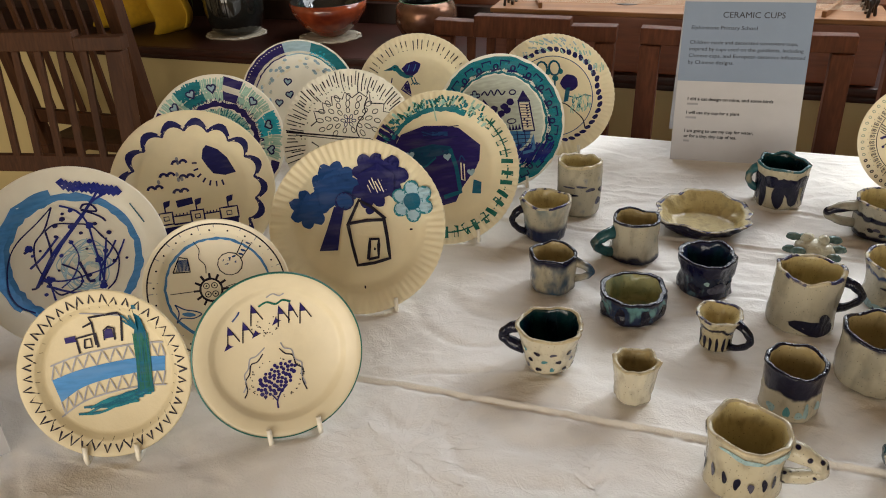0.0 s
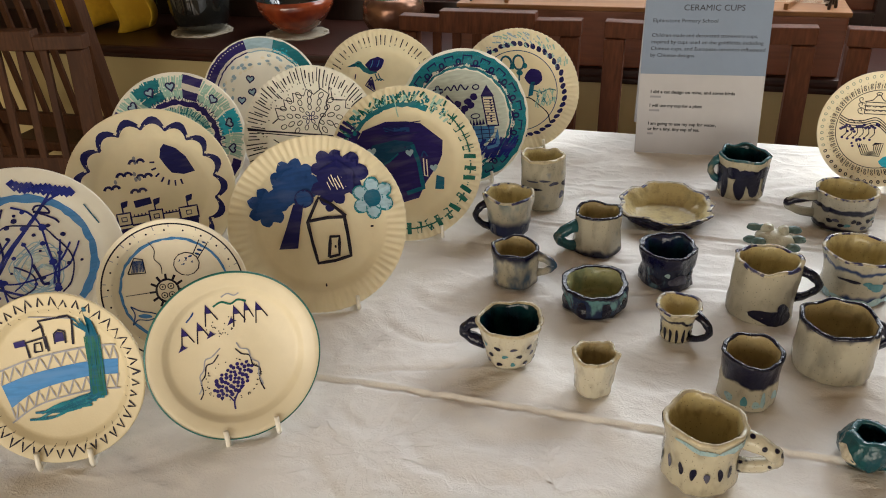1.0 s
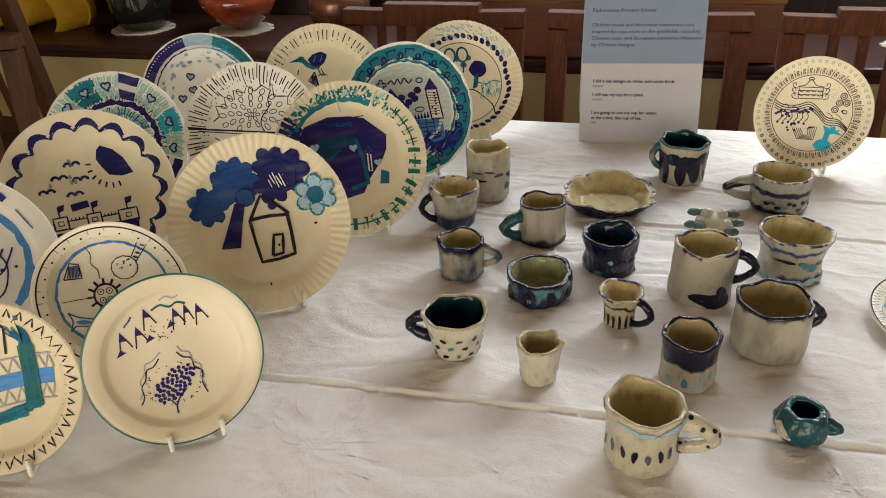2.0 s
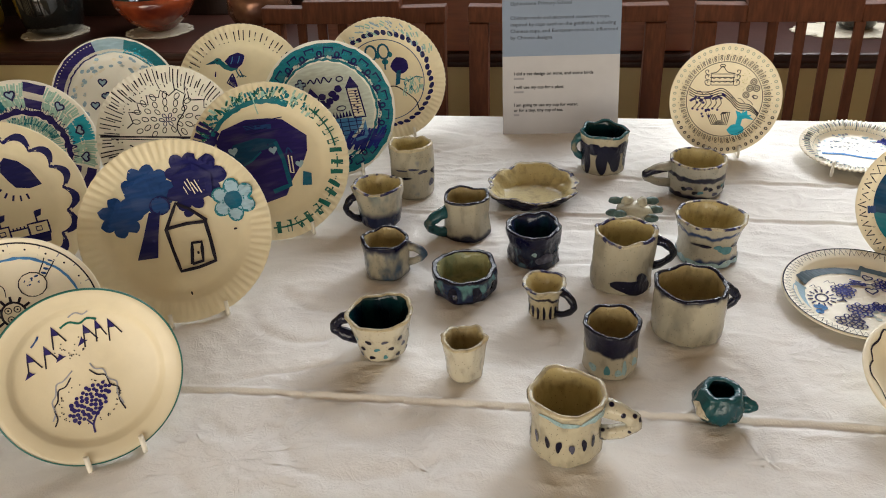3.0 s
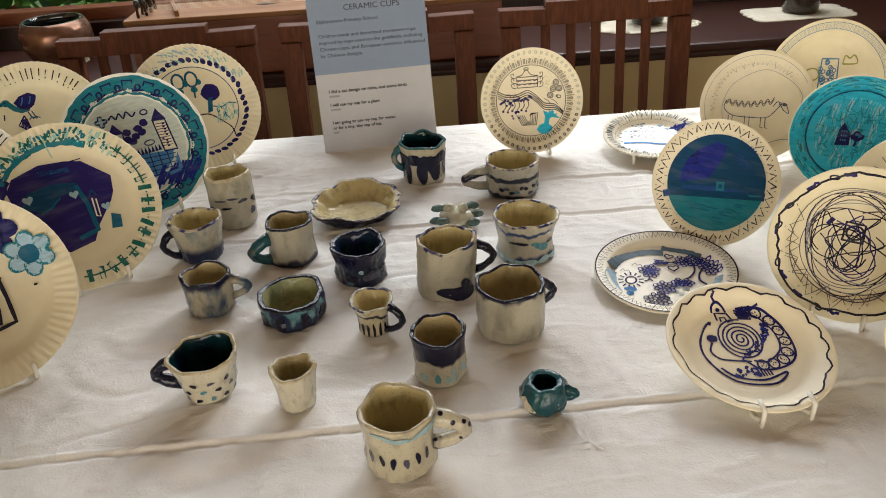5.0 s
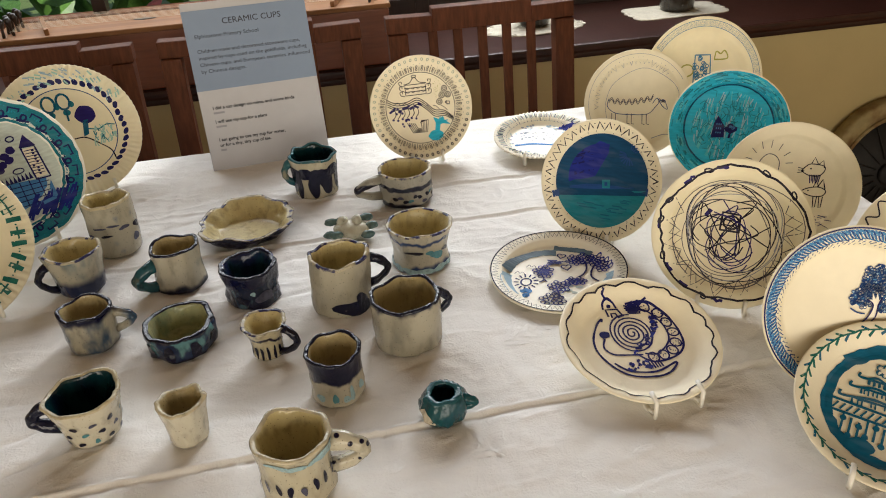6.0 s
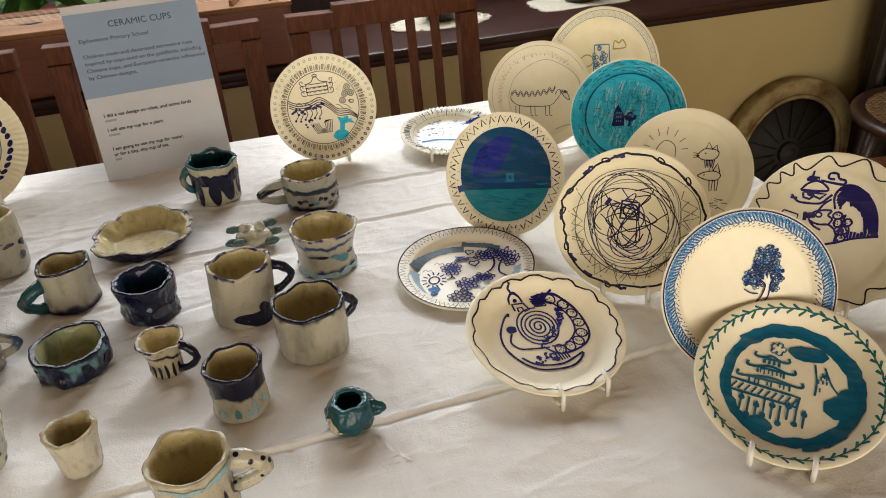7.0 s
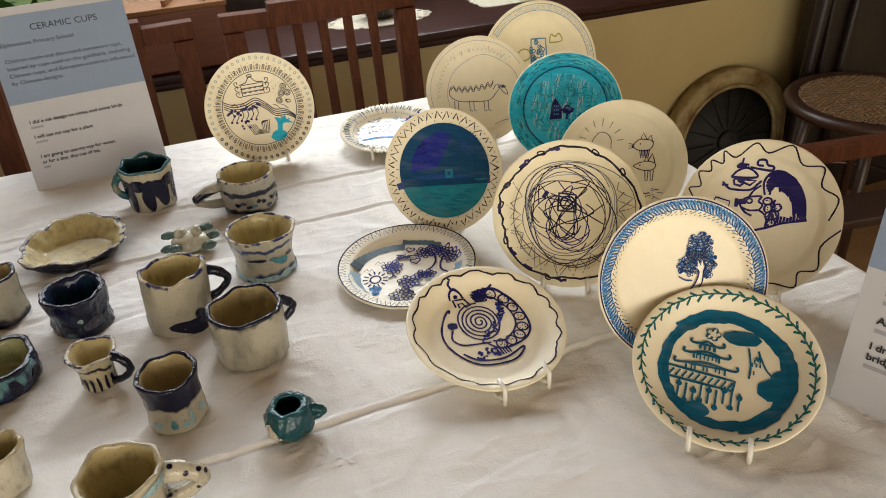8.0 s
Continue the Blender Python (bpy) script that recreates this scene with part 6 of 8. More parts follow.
put(0.6817, 1.352, 0.845, -30, 10, 0.088, "flat", 0, "turquoise painted plate with a small navy castle", draw_turquoise)
put(0.6562, 1.152, 0.839, -26, 18, 0.087, "flat", 0, "plain cream plate with a thin drawn fox and sun", draw_fox)
put(0.5228, 1.058, 0.843, -31, 16, 0.090, "card", 0, "cream plate covered with tangled black scribbles", draw_tangle)
put(0.7140, 0.954, 0.842, -30, 22, 0.091, "flat", 0, "cream plate with wavy black rim and a purple figure", draw_figure)
put(0.5636, 0.890, 0.839, -19, 22, 0.088, "flat", 0, "cream plate with blue leafy rim and one blue tree", draw_blue_tree)
put(0.5580, 0.807, 0.797, -40, 66, 0.0885, "bowl", 0, "deep cream plate with teal ring and small town", draw_city)
put(0.3774, 0.972, 0.789, 5, 76, 0.087, "bowl", 0, "deep cream plate with navy spiral dragon and wavy rim", draw_spiral)
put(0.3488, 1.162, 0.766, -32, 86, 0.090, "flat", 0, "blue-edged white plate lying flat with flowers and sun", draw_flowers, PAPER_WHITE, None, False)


# ---------------------------------------------------------------- cups
def glaze(name, base, ink1, ink2, low=0.0, high=1.0, patch=0.5, scale=30.0, soft=0.06, band=None, dots=0.0, height=0.06):
    """Stoneware glaze: base colour with a painted foot up to low, a painted rim from high, blots of a second colour and crazing."""
    m, nodes, links, b = tree(name)
    co = nodes.new("ShaderNodeTexCoord")
    sep = nodes.new("ShaderNodeSeparateXYZ")
    links.new(co.outputs["Object"], sep.inputs[0])
    n1 = nodes.new("ShaderNodeTexNoise")
    n1.inputs["Scale"].default_value, n1.inputs["Detail"].default_value = scale, 3
    n2 = nodes.new("ShaderNodeTexNoise")
    n2.inputs["Scale"].default_value, n2.inputs["Detail"].default_value = scale * 1.9, 4
    n3 = nodes.new("ShaderNodeTexNoise")
    n3.inputs["Scale"].default_value = 420
    mp = nodes.new("ShaderNodeMapping")
    mp.inputs["Location"].default_value = (len(name) * 0.37, 0.2, 0.9)
    mp.inputs["Scale"].default_value = (1, 1, 0.55)
    links.new(co.outputs["Object"], mp.inputs["Vector"])
    for n in (n1, n2):
        links.new(mp.outputs[0], n.inputs["Vector"])
    links.new(co.outputs["Object"], n3.inputs["Vector"])

    def math_node(op, a, bb):
        k = nodes.new("ShaderNodeMath")
        k.operation = op
        for i, v in enumerate((a, bb)):
            if isinstance(v, (int, float)):
                k.inputs[i].default_value = v
            else:
                links.new(v, k.inputs[i])
        return k.outputs[0]

    def step(value, edge, width):
        k = nodes.new("ShaderNodeMapRange")
        k.interpolation_type = "SMOOTHSTEP"
        links.new(value, k.inputs["Value"])
        k.inputs["From Min"].default_value, k.inputs["From Max"].default_value = edge - width, edge + width
        return k.outputs[0]

    def over(under, colour, fac):
        k = nodes.new("ShaderNodeMix")
        k.data_type = "RGBA"
        links.new(fac, k.inputs["Factor"])
        if isinstance(under, tuple):
            k.inputs["A"].default_value = (*under, 1)
        else:
            links.new(under, k.inputs["A"])
        k.inputs["B"].default_value = (*colour, 1)
        return k.outputs["Result"]

    z = math_node("DIVIDE", sep.outputs[2], height)
    zw = math_node("ADD", z, math_node("MULTIPLY", math_node("SUBTRACT", n1.outputs["Fac"], 0.5), 0.55))
    stain = step(n2.outputs["Fac"], 0.60, 0.12)
    colour = over(base, tuple(c * 0.66 for c in base), stain)
    colour = over(colour, ink2, step(n1.outputs["Fac"], 1.0 - patch * 0.62, soft))
    v = nodes.new("ShaderNodeTexVoronoi")
    v.inputs["Scale"].default_value = 260
    links.new(co.outputs["Object"], v.inputs["Vector"])
    colour = over(colour, tuple(c * 0.35 for c in base), math_node("SUBTRACT", 1.0, step(v.outputs["Distance"], 0.13, 0.05)))
    if low > 0:
        colour = over(colour, ink1, math_node("SUBTRACT", 1.0, step(zw, low, soft)))
    if high < 1:
        colour = over(colour, ink1, step(zw, high, soft))
    if band:
        colour = over(colour, ink1, math_node("MULTIPLY", step(zw, band[0], 0.03), math_node("SUBTRACT", 1.0, step(zw, band[1], 0.03))))
    if dots:
        v = nodes.new("ShaderNodeTexVoronoi")
        v.inputs["Scale"].default_value, v.inputs["Randomness"].default_value = dots, 0.55
        links.new(co.outputs["Object"], v.inputs["Vector"])
        colour = over(colour, ink1, math_node("SUBTRACT", 1.0, step(v.outputs["Distance"], 0.27, 0.05)))
    links.new(colour, b.inputs["Base Color"])
    b.inputs["Roughness"].default_value = 0.09
    b.inputs["Coat Weight"].default_value, b.inputs["Coat Roughness"].default_value = 0.12, 0.04
    b.inputs["Specular IOR Level"].default_value = 0.30
    bp = nodes.new("ShaderNodeBump")
    bp.inputs["Strength"].default_value, bp.inputs["Distance"].default_value = 0.40, 0.007
    links.new(n2.outputs["Fac"], bp.inputs["Height"])
    links.new(bp.outputs[0], b.inputs["Normal"])
    return m


CREAM = (0.43, 0.37, 0.23)
GREYW = (0.355, 0.325, 0.245)
NAVY = (0.004, 0.004, 0.020)
BLUE = (0.014, 0.034, 0.10)
TEAL = (0.01, 0.085, 0.10)
SKYB = (0.08, 0.16, 0.22)
INSIDE = {
    "cream": glaze("inside_cream", (0.49, 0.41, 0.21), NAVY, (0.38, 0.31, 0.15), 0, 1, 0.4, 40, 0.15),
    "grey": glaze("inside_grey", (0.36, 0.29, 0.15), NAVY, (0.24, 0.20, 0.11), 0, 1, 0.5, 40, 0.15),
    "teal": glaze("inside_teal", (0.004, 0.026, 0.030), NAVY, (0.002, 0.006, 0.014), 0, 1, 0.7, 40, 0.15),
    "navy": glaze("inside_navy", (0.012, 0.016, 0.05), NAVY, (0.01, 0.045, 0.06), 0, 1, 0.7, 40, 0.15),
    "green": glaze("inside_green", (0.30, 0.30, 0.16), NAVY, (0.10, 0.20, 0.16), 0, 1, 0.6, 40, 0.15),
}


PAINTS = {
    "bare": glaze("paint_bare_clay", (0.52, 0.46, 0.34), NAVY, (0.40, 0.33, 0.22), 0, 1, 0.4, 90, 0.1),
    "navy": glaze("paint_navy", (0.004, 0.004, 0.020), NAVY, (0.008, 0.009, 0.030), 0, 1, 0.4, 90, 0.1),
    "grey": glaze("paint_grey", (0.07, 0.07, 0.11), NAVY, (0.12, 0.12, 0.15), 0, 1, 0.4, 90, 0.1),
    "teal": glaze("paint_teal", (0.07, 0.21, 0.24), TEAL, (0.16, 0.30, 0.32), 0, 1, 0.5, 90, 0.1),
    "pale": glaze("paint_pale", (0.26, 0.38, 0.40), TEAL, (0.36, 0.42, 0.40), 0, 1, 0.5, 90, 0.1),
}


def cup(x, y, r0, r1, h, outer, inner, rim, label, turn=0.0, handle=None, spout=0.0, waist=0.0, scallop=0.0, wall_t=0.0045, name="cup",
        wobble=0.035, handle_mat=None, handle_r=0.0065, seed=0.0, oval=1.0, lean=(0.0, 0.0), marks=()):
    """A hand-built pot: uneven wall, wavy lip with its own glaze, thick foot; handle gives (angle, reach, low, high)."""
    root = thing(name, pose(x, y, TZ + 0.001, 0, 0, turn), label, name, "handmade pots")
    seg = 56

    def shape(r, z, a):
        f = z / h
        n1 = noise.noise((math.cos(a) * 1.6 + seed * 7.1, math.sin(a) * 1.6, f * 1.6 + seed))
        n2 = noise.noise((math.cos(a) * 4.0 + seed * 3.3, math.sin(a) * 4.0, f * 4.5 + seed * 2))
        k = 1 + wobble * (n1 * 2.0 + n2 * 1.25)
        zz = z + h * (0.06 * n1 * f * f + 0.075 * f * f * noise.noise((math.cos(a) * 1.5, math.sin(a) * 1.5, seed * 5 + 3)) + h * 0.012 * f * noise.noise((math.cos(a) * 6, math.sin(a) * 6, seed)))
        if scallop and f > 0.2:
            zz += h * scallop * f * (0.6 * abs(math.sin(5.5 * a + seed)) + 0.9 * noise.noise((math.cos(a) * 3.2, math.sin(a) * 3.2, seed)) + 0.7 * max(0.0, math.sin(a)))
            k += scallop * 0.06 * f * math.sin(11 * a + 2 * n1)
        if spout:
            lobe = max(0.0, math.cos(a - radians(0))) ** 14 * max(0, f - 0.45) / 0.55
            k += spout * lobe
            zz += h * 0.05 * lobe
        rr = r * k
        return rr * math.cos(a) * oval + lean[0] * f * f, rr * math.sin(a) + lean[1] * f * f, max(0.0, zz)

    def rad(f):
        return r0 + (r1 - r0) * f ** 1.1 - waist * r0 * math.sin(math.pi * f)

    up = [0.0, 0.05, 0.14, 0.28, 0.42, 0.56, 0.70, 0.82, 0.91, 0.965]
    rings = [(r0 * 0.72, 0.0), (r0 * 0.93, 0.0)] + [(rad(f) * (0.985 if f < 0.02 else 1), max(h * f, 0.002)) for f in up]
    slots = [0] * (len(rings) - 1)
    lip = [(rad(1) + 0.0002, h * 0.992), (rad(1) - wall_t * 0.35, h * 1.015), (rad(1) - wall_t * 0.8, h * 1.01), (rad(1) - wall_t * 1.1, h * 0.985)]
    slots += [2] * len(lip)
    rings += lip
    down = [0.90, 0.78, 0.62, 0.46, 0.32, 0.20, 0.13]
    inside = [(max(rad(f) - wall_t * (1.15 + 0.3 * (1 - f)), 0.004), h * f) for f in down] + [(rad(0.1) * 0.7, h * 0.09), (rad(0.1) * 0.3, h * 0.085)]
    slots += [1] * len(inside)
    rings += inside
    bm = bmesh.new()
    lathe(bm, rings, seg, shape, slots)
    part("cup_body", bm, [outer, inner, rim], root, smooth=True)
    for ang, f0, wa, hf, paint in marks:
        bm = bmesh.new()
        ring = []
        ph = random.uniform(0, 6)
        for k in range(18):
            t = 2 * math.pi * k / 18
            w = 1 + 0.16 * math.sin(2 * t + ph) + 0.12 * math.sin(3 * t + 2 * ph)
            f = min(max(f0 + hf * w * math.sin(t), 0.02), 0.97)
            ring.append((radians(ang) + radians(wa) * w * math.cos(t), f))

        def lifted(a, f):
            x1, y1, z1 = shape(rad(f) + 0.0008, h * f, a)
            return (x1, y1, z1)

        rows = [[bm.verts.new(lifted(radians(ang) + (a - radians(ang)) * k, f0 + (f - f0) * k)) for a, f in ring] for k in (1.0, 0.66, 0.33)]
        tip = bm.verts.new(lifted(radians(ang), f0))
        for u, v in zip(rows, rows[1:]):
            for i in range(18):
                bm.faces.new((u[i], u[(i + 1) % 18], v[(i + 1) % 18], v[i]))
        for i in range(18):
            bm.faces.new((rows[-1][i], rows[-1][(i + 1) % 18], tip))
        part("painted_mark", bm, PAINTS[paint], root, smooth=True)
    if handle:
        ang, reach, lo, hi = handle
        a = radians(ang)
        d = Vector((math.cos(a), math.sin(a), 0))
        pts, rr = [], []
        for k in range(15):
            f = k / 14
            s = math.sin(math.pi * f) ** 0.6
            zz = h * (lo + (hi - lo) * f) + 0.1 * h * math.sin(math.pi * f) * (0.5 - f)
            sx, sy, _ = shape(rad(lo + (hi - lo) * f) - wall_t * 0.5, h * (lo + (hi - lo) * f), a)
            pts.append(Vector((sx, sy, zz)) + d * reach * s)
            rr.append(handle_r * (1.15 - 0.3 * s + 0.08 * math.sin(k * 1.7 + seed)))
        bm = bmesh.new()
        tube(bm, pts, rr, 10, 0.8)
        part("handle", bm, handle_mat or outer, root, smooth=True)
    return root


def g(name, *a, **k):
    return glaze(name, *a, **k)


RIM_NAVY = glaze("rim_navy", (0.006, 0.007, 0.02), NAVY, (0.03, 0.03, 0.04), 0, 1, 0.4, 60, 0.1)
RIM_CREAM = glaze("rim_cream", (0.42, 0.36, 0.23), NAVY, (0.30, 0.24, 0.15), 0, 1, 0.45, 70, 0.1)
RIM_SPOT = glaze("rim_spotted", (0.40, 0.35, 0.24), NAVY, (0.02, 0.02, 0.07), 0, 1, 0.75, 70, 0.05)
RIM_PATCH = glaze("rim_patched", (0.46, 0.40, 0.27), NAVY, (0.015, 0.015, 0.05), 0, 1, 0.72, 22, 0.04)
RIM_TEAL = glaze("rim_teal", (0.02, 0.085, 0.10), NAVY, (0.24, 0.22, 0.15), 0, 1, 0.5, 60, 0.1)

cup(-0.2486, 1.4167, 0.0337, 0.0346, 0.0843, g("glaze_grey_dash", GREYW, NAVY, (0.20, 0.21, 0.21), 0, 1, 0.62, 26, 0.03, height=0.083), INSIDE["cream"], RIM_CREAM,
    "tall grey-white stoneware cup with a pinched spout and faint blue dashes", turn=-75, spout=0.14, seed=0.1, marks=[(-20, 0.45, 12, 0.025, "navy"), (-33, 0.60, 15, 0.02, "grey"), (0, 0.62, 15, 0.02, "grey"), (25, 0.55, 12, 0.04, "grey"), (60, 0.5, 10, 0.06, "navy"), (50, 0.3, 9, 0.08, "grey"), (-60, 0.4, 12, 0.05, "grey")])
cup(-0.2792, 1.3144, 0.0292, 0.0374, 0.0617, g("glaze_blue_foot", GREYW, (0.010, 0.016, 0.05), (0.05, 0.11, 0.14), 0.42, 1, 0.72, 30, 0.12, height=0.056), INSIDE["cream"], RIM_SPOT,
    "cream cup with blotted blue foot, spotted lip and loop handle", turn=0, handle=(200, 0.020, 0.12, 0.75), seed=0.9, handle_r=0.006, handle_mat=RIM_NAVY)
cup(-0.1452, 1.2914, 0.0349, 0.0329, 0.0586, g("glaze_grey_navy_foot", GREYW, NAVY, (0.17, 0.19, 0.17), 0.12, 1, 0.6, 30, 0.06, height=0.06), INSIDE["grey"], RIM_NAVY,
    "squat grey-white mug with navy foot line and teal handle", turn=0, handle=(205, 0.026, 0.10, 0.66), seed=1.7, handle_r=0.0088, handle_mat=RIM_TEAL, waist=0.05)
cup(-0.2382, 1.1784, 0.0303, 0.0313, 0.0498, g("glaze_blue_clouds", (0.34, 0.31, 0.23), NAVY, (0.03, 0.06, 0.10), 0.06, 0.84, 0.76, 34, 0.10, height=0.05), INSIDE["grey"], RIM_NAVY,
    "low blue-clouded mug with dark lip and small handle", turn=0, handle=(0, 0.022, 0.30, 0.80), seed=2.3, handle_r=0.006)
cup(-0.1284, 1.1438, 0.0374, 0.0415, 0.0331, g("glaze_teal_streak", (0.11, 0.24, 0.25), NAVY, (0.012, 0.022, 0.06), 0.15, 0.9, 0.9, 55, 0.06, height=0.034), INSIDE["green"], RIM_NAVY,
    "low blue and turquoise pinched bowl with a pale green inside", seed=3.1, name="bowl", wall_t=0.006, wobble=0.06, marks=[(-150 + 45 * k, 0.4, 11, 0.30, "navy") for k in range(8)])
cup(-0.2066, 1.0126, 0.0267, 0.0379, 0.0527, g("glaze_white_dots", (0.47, 0.43, 0.33), NAVY, (0.34, 0.33, 0.28), 0, 1, 0.3, 40, 0.1, height=0.05), INSIDE["teal"], RIM_CREAM,
    "small white jug with navy dots, dark teal inside and navy handle", turn=-40, spout=0.20, handle=(226, 0.022, 0.30, 0.85), seed=4.2, handle_mat=RIM_NAVY, handle_r=0.0075,
    marks=[(30 * k + 13 * (j % 2), 0.16 + 0.23 * j, 6.0, 0.05, ("navy", "grey", "navy", "teal")[(k + j) % 4]) for j in range(3) for k in range(12)])
cup(-0.1069, 0.9801, 0.0200, 0.0241, 0.0474, g("glaze_plain_white", (0.47, 0.43, 0.33), NAVY, (0.43, 0.39, 0.31), 0, 1, 0.4, 40, 0.15, height=0.046), INSIDE["grey"], RIM_CREAM,
    "tiny plain off-white tumbler with an uneven lip", seed=5.3, wobble=0.06, waist=0.05, spout=0.08)
cup(-0.0573, 1.4062, 0.0492, 0.0696, 0.0229, g("glaze_dish_navy", (0.30, 0.29, 0.26), NAVY, (0.03, 0.04, 0.11), 1.4, 1, 0.9, 34, 0.08, height=0.03), INSIDE["cream"], RIM_SPOT,
    "shallow frilled dish, cream glaze inside and navy outside", seed=6.6, scallop=0.20, name="dish", wall_t=0.006, wobble=0.075)
cup(-0.0465, 1.2252, 0.0350, 0.0370, 0.0516, g("glaze_navy_crust", (0.012, 0.016, 0.036), NAVY, (0.06, 0.11, 0.14), 0.15, 0.66, 0.62, 60, 0.06, height=0.052), INSIDE["navy"], RIM_NAVY,
    "dark navy lumpy pot with clay lumps round its wall", seed=7.4, wobble=0.075, waist=0.07, wall_t=0.006, marks=[(-60, 0.36, 20, 0.16, "grey"), (-110, 0.3, 16, 0.12, "navy"), (-20, 0.34, 18, 0.12, "navy"), (-85, 0.5, 6, 0.05, "pale")])
cup(-0.0267, 1.1007, 0.0177, 0.0272, 0.0434, g("glaze_cream_stripes", CREAM, NAVY, (0.42, 0.40, 0.34), 0, 1, 0.4, 70, 0.1, band=(0.62, 0.72), height=0.042), INSIDE["cream"], RIM_SPOT,
    "little cream pitcher with navy stripes and flared spout", turn=-15, handle=(-15, 0.024, 0.10, 0.92), seed=8.1, handle_mat=RIM_NAVY, waist=0.22, handle_r=0.005, marks=[(24 * k, 0.24, 6, 0.20, "navy") for k in range(15)])
cup(0.0486, 1.0102, 0.0295, 0.0305, 0.0586, g("glaze_navy_top", (0.38, 0.345, 0.26), NAVY, (0.20, 0.33, 0.38), 0, 0.52, 0.5, 34, 0.04, height=0.058), INSIDE["grey"], RIM_NAVY,
    "tumbler with glossy navy upper half over white", seed=9.2, waist=0.06, marks=[(-60, 0.26, 7, 0.14, "pale"), (-74, 0.18, 9, 0.06, "pale"), (-98, 0.22, 6, 0.12, "teal"), (-30, 0.3, 7, 0.1, "pale"), (-130, 0.22, 9, 0.08, "pale")])
cup(0.0034, 0.8856, 0.0338, 0.0368, 0.0657, g("glaze_front_mug", (0.42, 0.38, 0.275), NAVY, (0.27, 0.27, 0.23), 0, 1, 0.4, 30, 0.05, height=0.064), INSIDE["cream"], RIM_PATCH,
    "large off-white mug with navy dashes and a dotted handle", turn=0, handle=(-4, 0.034, 0.30, 0.80), seed=10.7, handle_r=0.0088, wobble=0.045, spout=0.0, waist=0.05,
    marks=[(20 * k, 0.40 + 0.03 * (k % 2), 4.5, 0.10, ("navy", "navy", "grey")[k % 3]) for k in range(18)] + [(60, 0.93, 16, 0.05, "navy"), (20, 0.90, 12, 0.10, "navy"), (175, 0.88, 9, 0.11, "navy"), (5, 0.84, 16, 0.12, "pale"), (-40, 0.87, 30, 0.07, "pale"), (-100, 0.87, 30, 0.05, "pale")],
    handle_mat=g("glaze_dot_handle", (0.44, 0.40, 0.30), NAVY, (0.4, 0.4, 0.36), 0, 1, 0.3, 40, 0.05, dots=105))
cup(0.0511, 1.5248, 0.0348, 0.0388, 0.0686, g("glaze_navy_drip", (0.40, 0.36, 0.26), NAVY, (0.008, 0.01, 0.05), 0, 1, 0.5, 42, 0.03, height=0.064), INSIDE["teal"], RIM_TEAL,
    "cup with dark teal inside and navy drips over cream", turn=0, handle=(185, 0.014, 0.30, 0.85), seed=11.5, handle_mat=RIM_TEAL,
    marks=[(40 * k, 0.68, 26, 0.13, "navy") for k in range(9)] + [(36 * k + 9 + 6 * (k % 2), 0.36 + 0.06 * (k % 3), 11 + 5 * (k % 3), 0.34, "navy") for k in range(10)])
cup(0.1917, 1.4540, 0.0411, 0.0421, 0.0524, g("glaze_bands", (0.33, 0.31, 0.25), NAVY, (0.22, 0.23, 0.22), 0.14, 1, 0.5, 24, 0.05, band=(0.55, 0.70), height=0.052), INSIDE["cream"], RIM_SPOT,
    "wide grey mug with navy bands and a long looped handle", turn=0, handle=(190, 0.040, 0.25, 0.80), seed=12.1, handle_r=0.0078, marks=[(-132 + 11 * k, 0.16 + 0.22 * abs(math.sin(0.9 * k)), 6, 0.055, ("navy", "navy", "grey", "navy", "teal")[k % 5]) for k in range(13)])
cup(0.0681, 1.1815, 0.0388, 0.0368, 0.0724, g("glaze_tall_grey", GREYW, NAVY, (0.22, 0.20, 0.16), 0, 1, 0.4, 22, 0.1, height=0.074), INSIDE["cream"], RIM_SPOT,
    "tall grey-white mug with a navy patch and dark handle", turn=0, handle=(0, 0.024, 0.32, 0.85), seed=13.3, handle_mat=RIM_NAVY, spout=0.08, handle_r=0.006, marks=[(-72, 0.18, 36, 0.15, "navy"), (-55, 0.30, 14, 0.12, "navy"), (150, 0.2, 20, 0.1, "grey")])
cup(0.1816, 1.2556, 0.0403, 0.0442, 0.0598, g("glaze_blue_bird", (0.37, 0.34, 0.26), BLUE, SKYB, 0.14, 1, 0.5, 30, 0.05, band=(0.66, 0.74), height=0.064), INSIDE["cream"], RIM_SPOT,
    "wide cream cup with pale blue foot and painted blots", seed=14.9, waist=0.10, marks=[(-62, 0.44, 15, 0.10, "teal"), (-78, 0.52, 8, 0.06, "teal"), (-40, 0.52, 9, 0.05, "navy"), (-110, 0.56, 18, 0.04, "navy")] + [(30 * k, 0.10, 17, 0.07, "pale") for k in range(12)])
cup(0.1378, 1.0852, 0.0397, 0.0407, 0.0628, g("glaze_big_grey", GREYW, NAVY, (0.20, 0.19, 0.15), 0, 0.88, 0.5, 22, 0.05, height=0.066), INSIDE["grey"], RIM_NAVY,
    "large grey-white mug with navy dripping lip and small dark handle", turn=0, handle=(10, 0.015, 0.45, 0.88), seed=15.6, handle_mat=RIM_NAVY, waist=-0.03, handle_r=0.006)
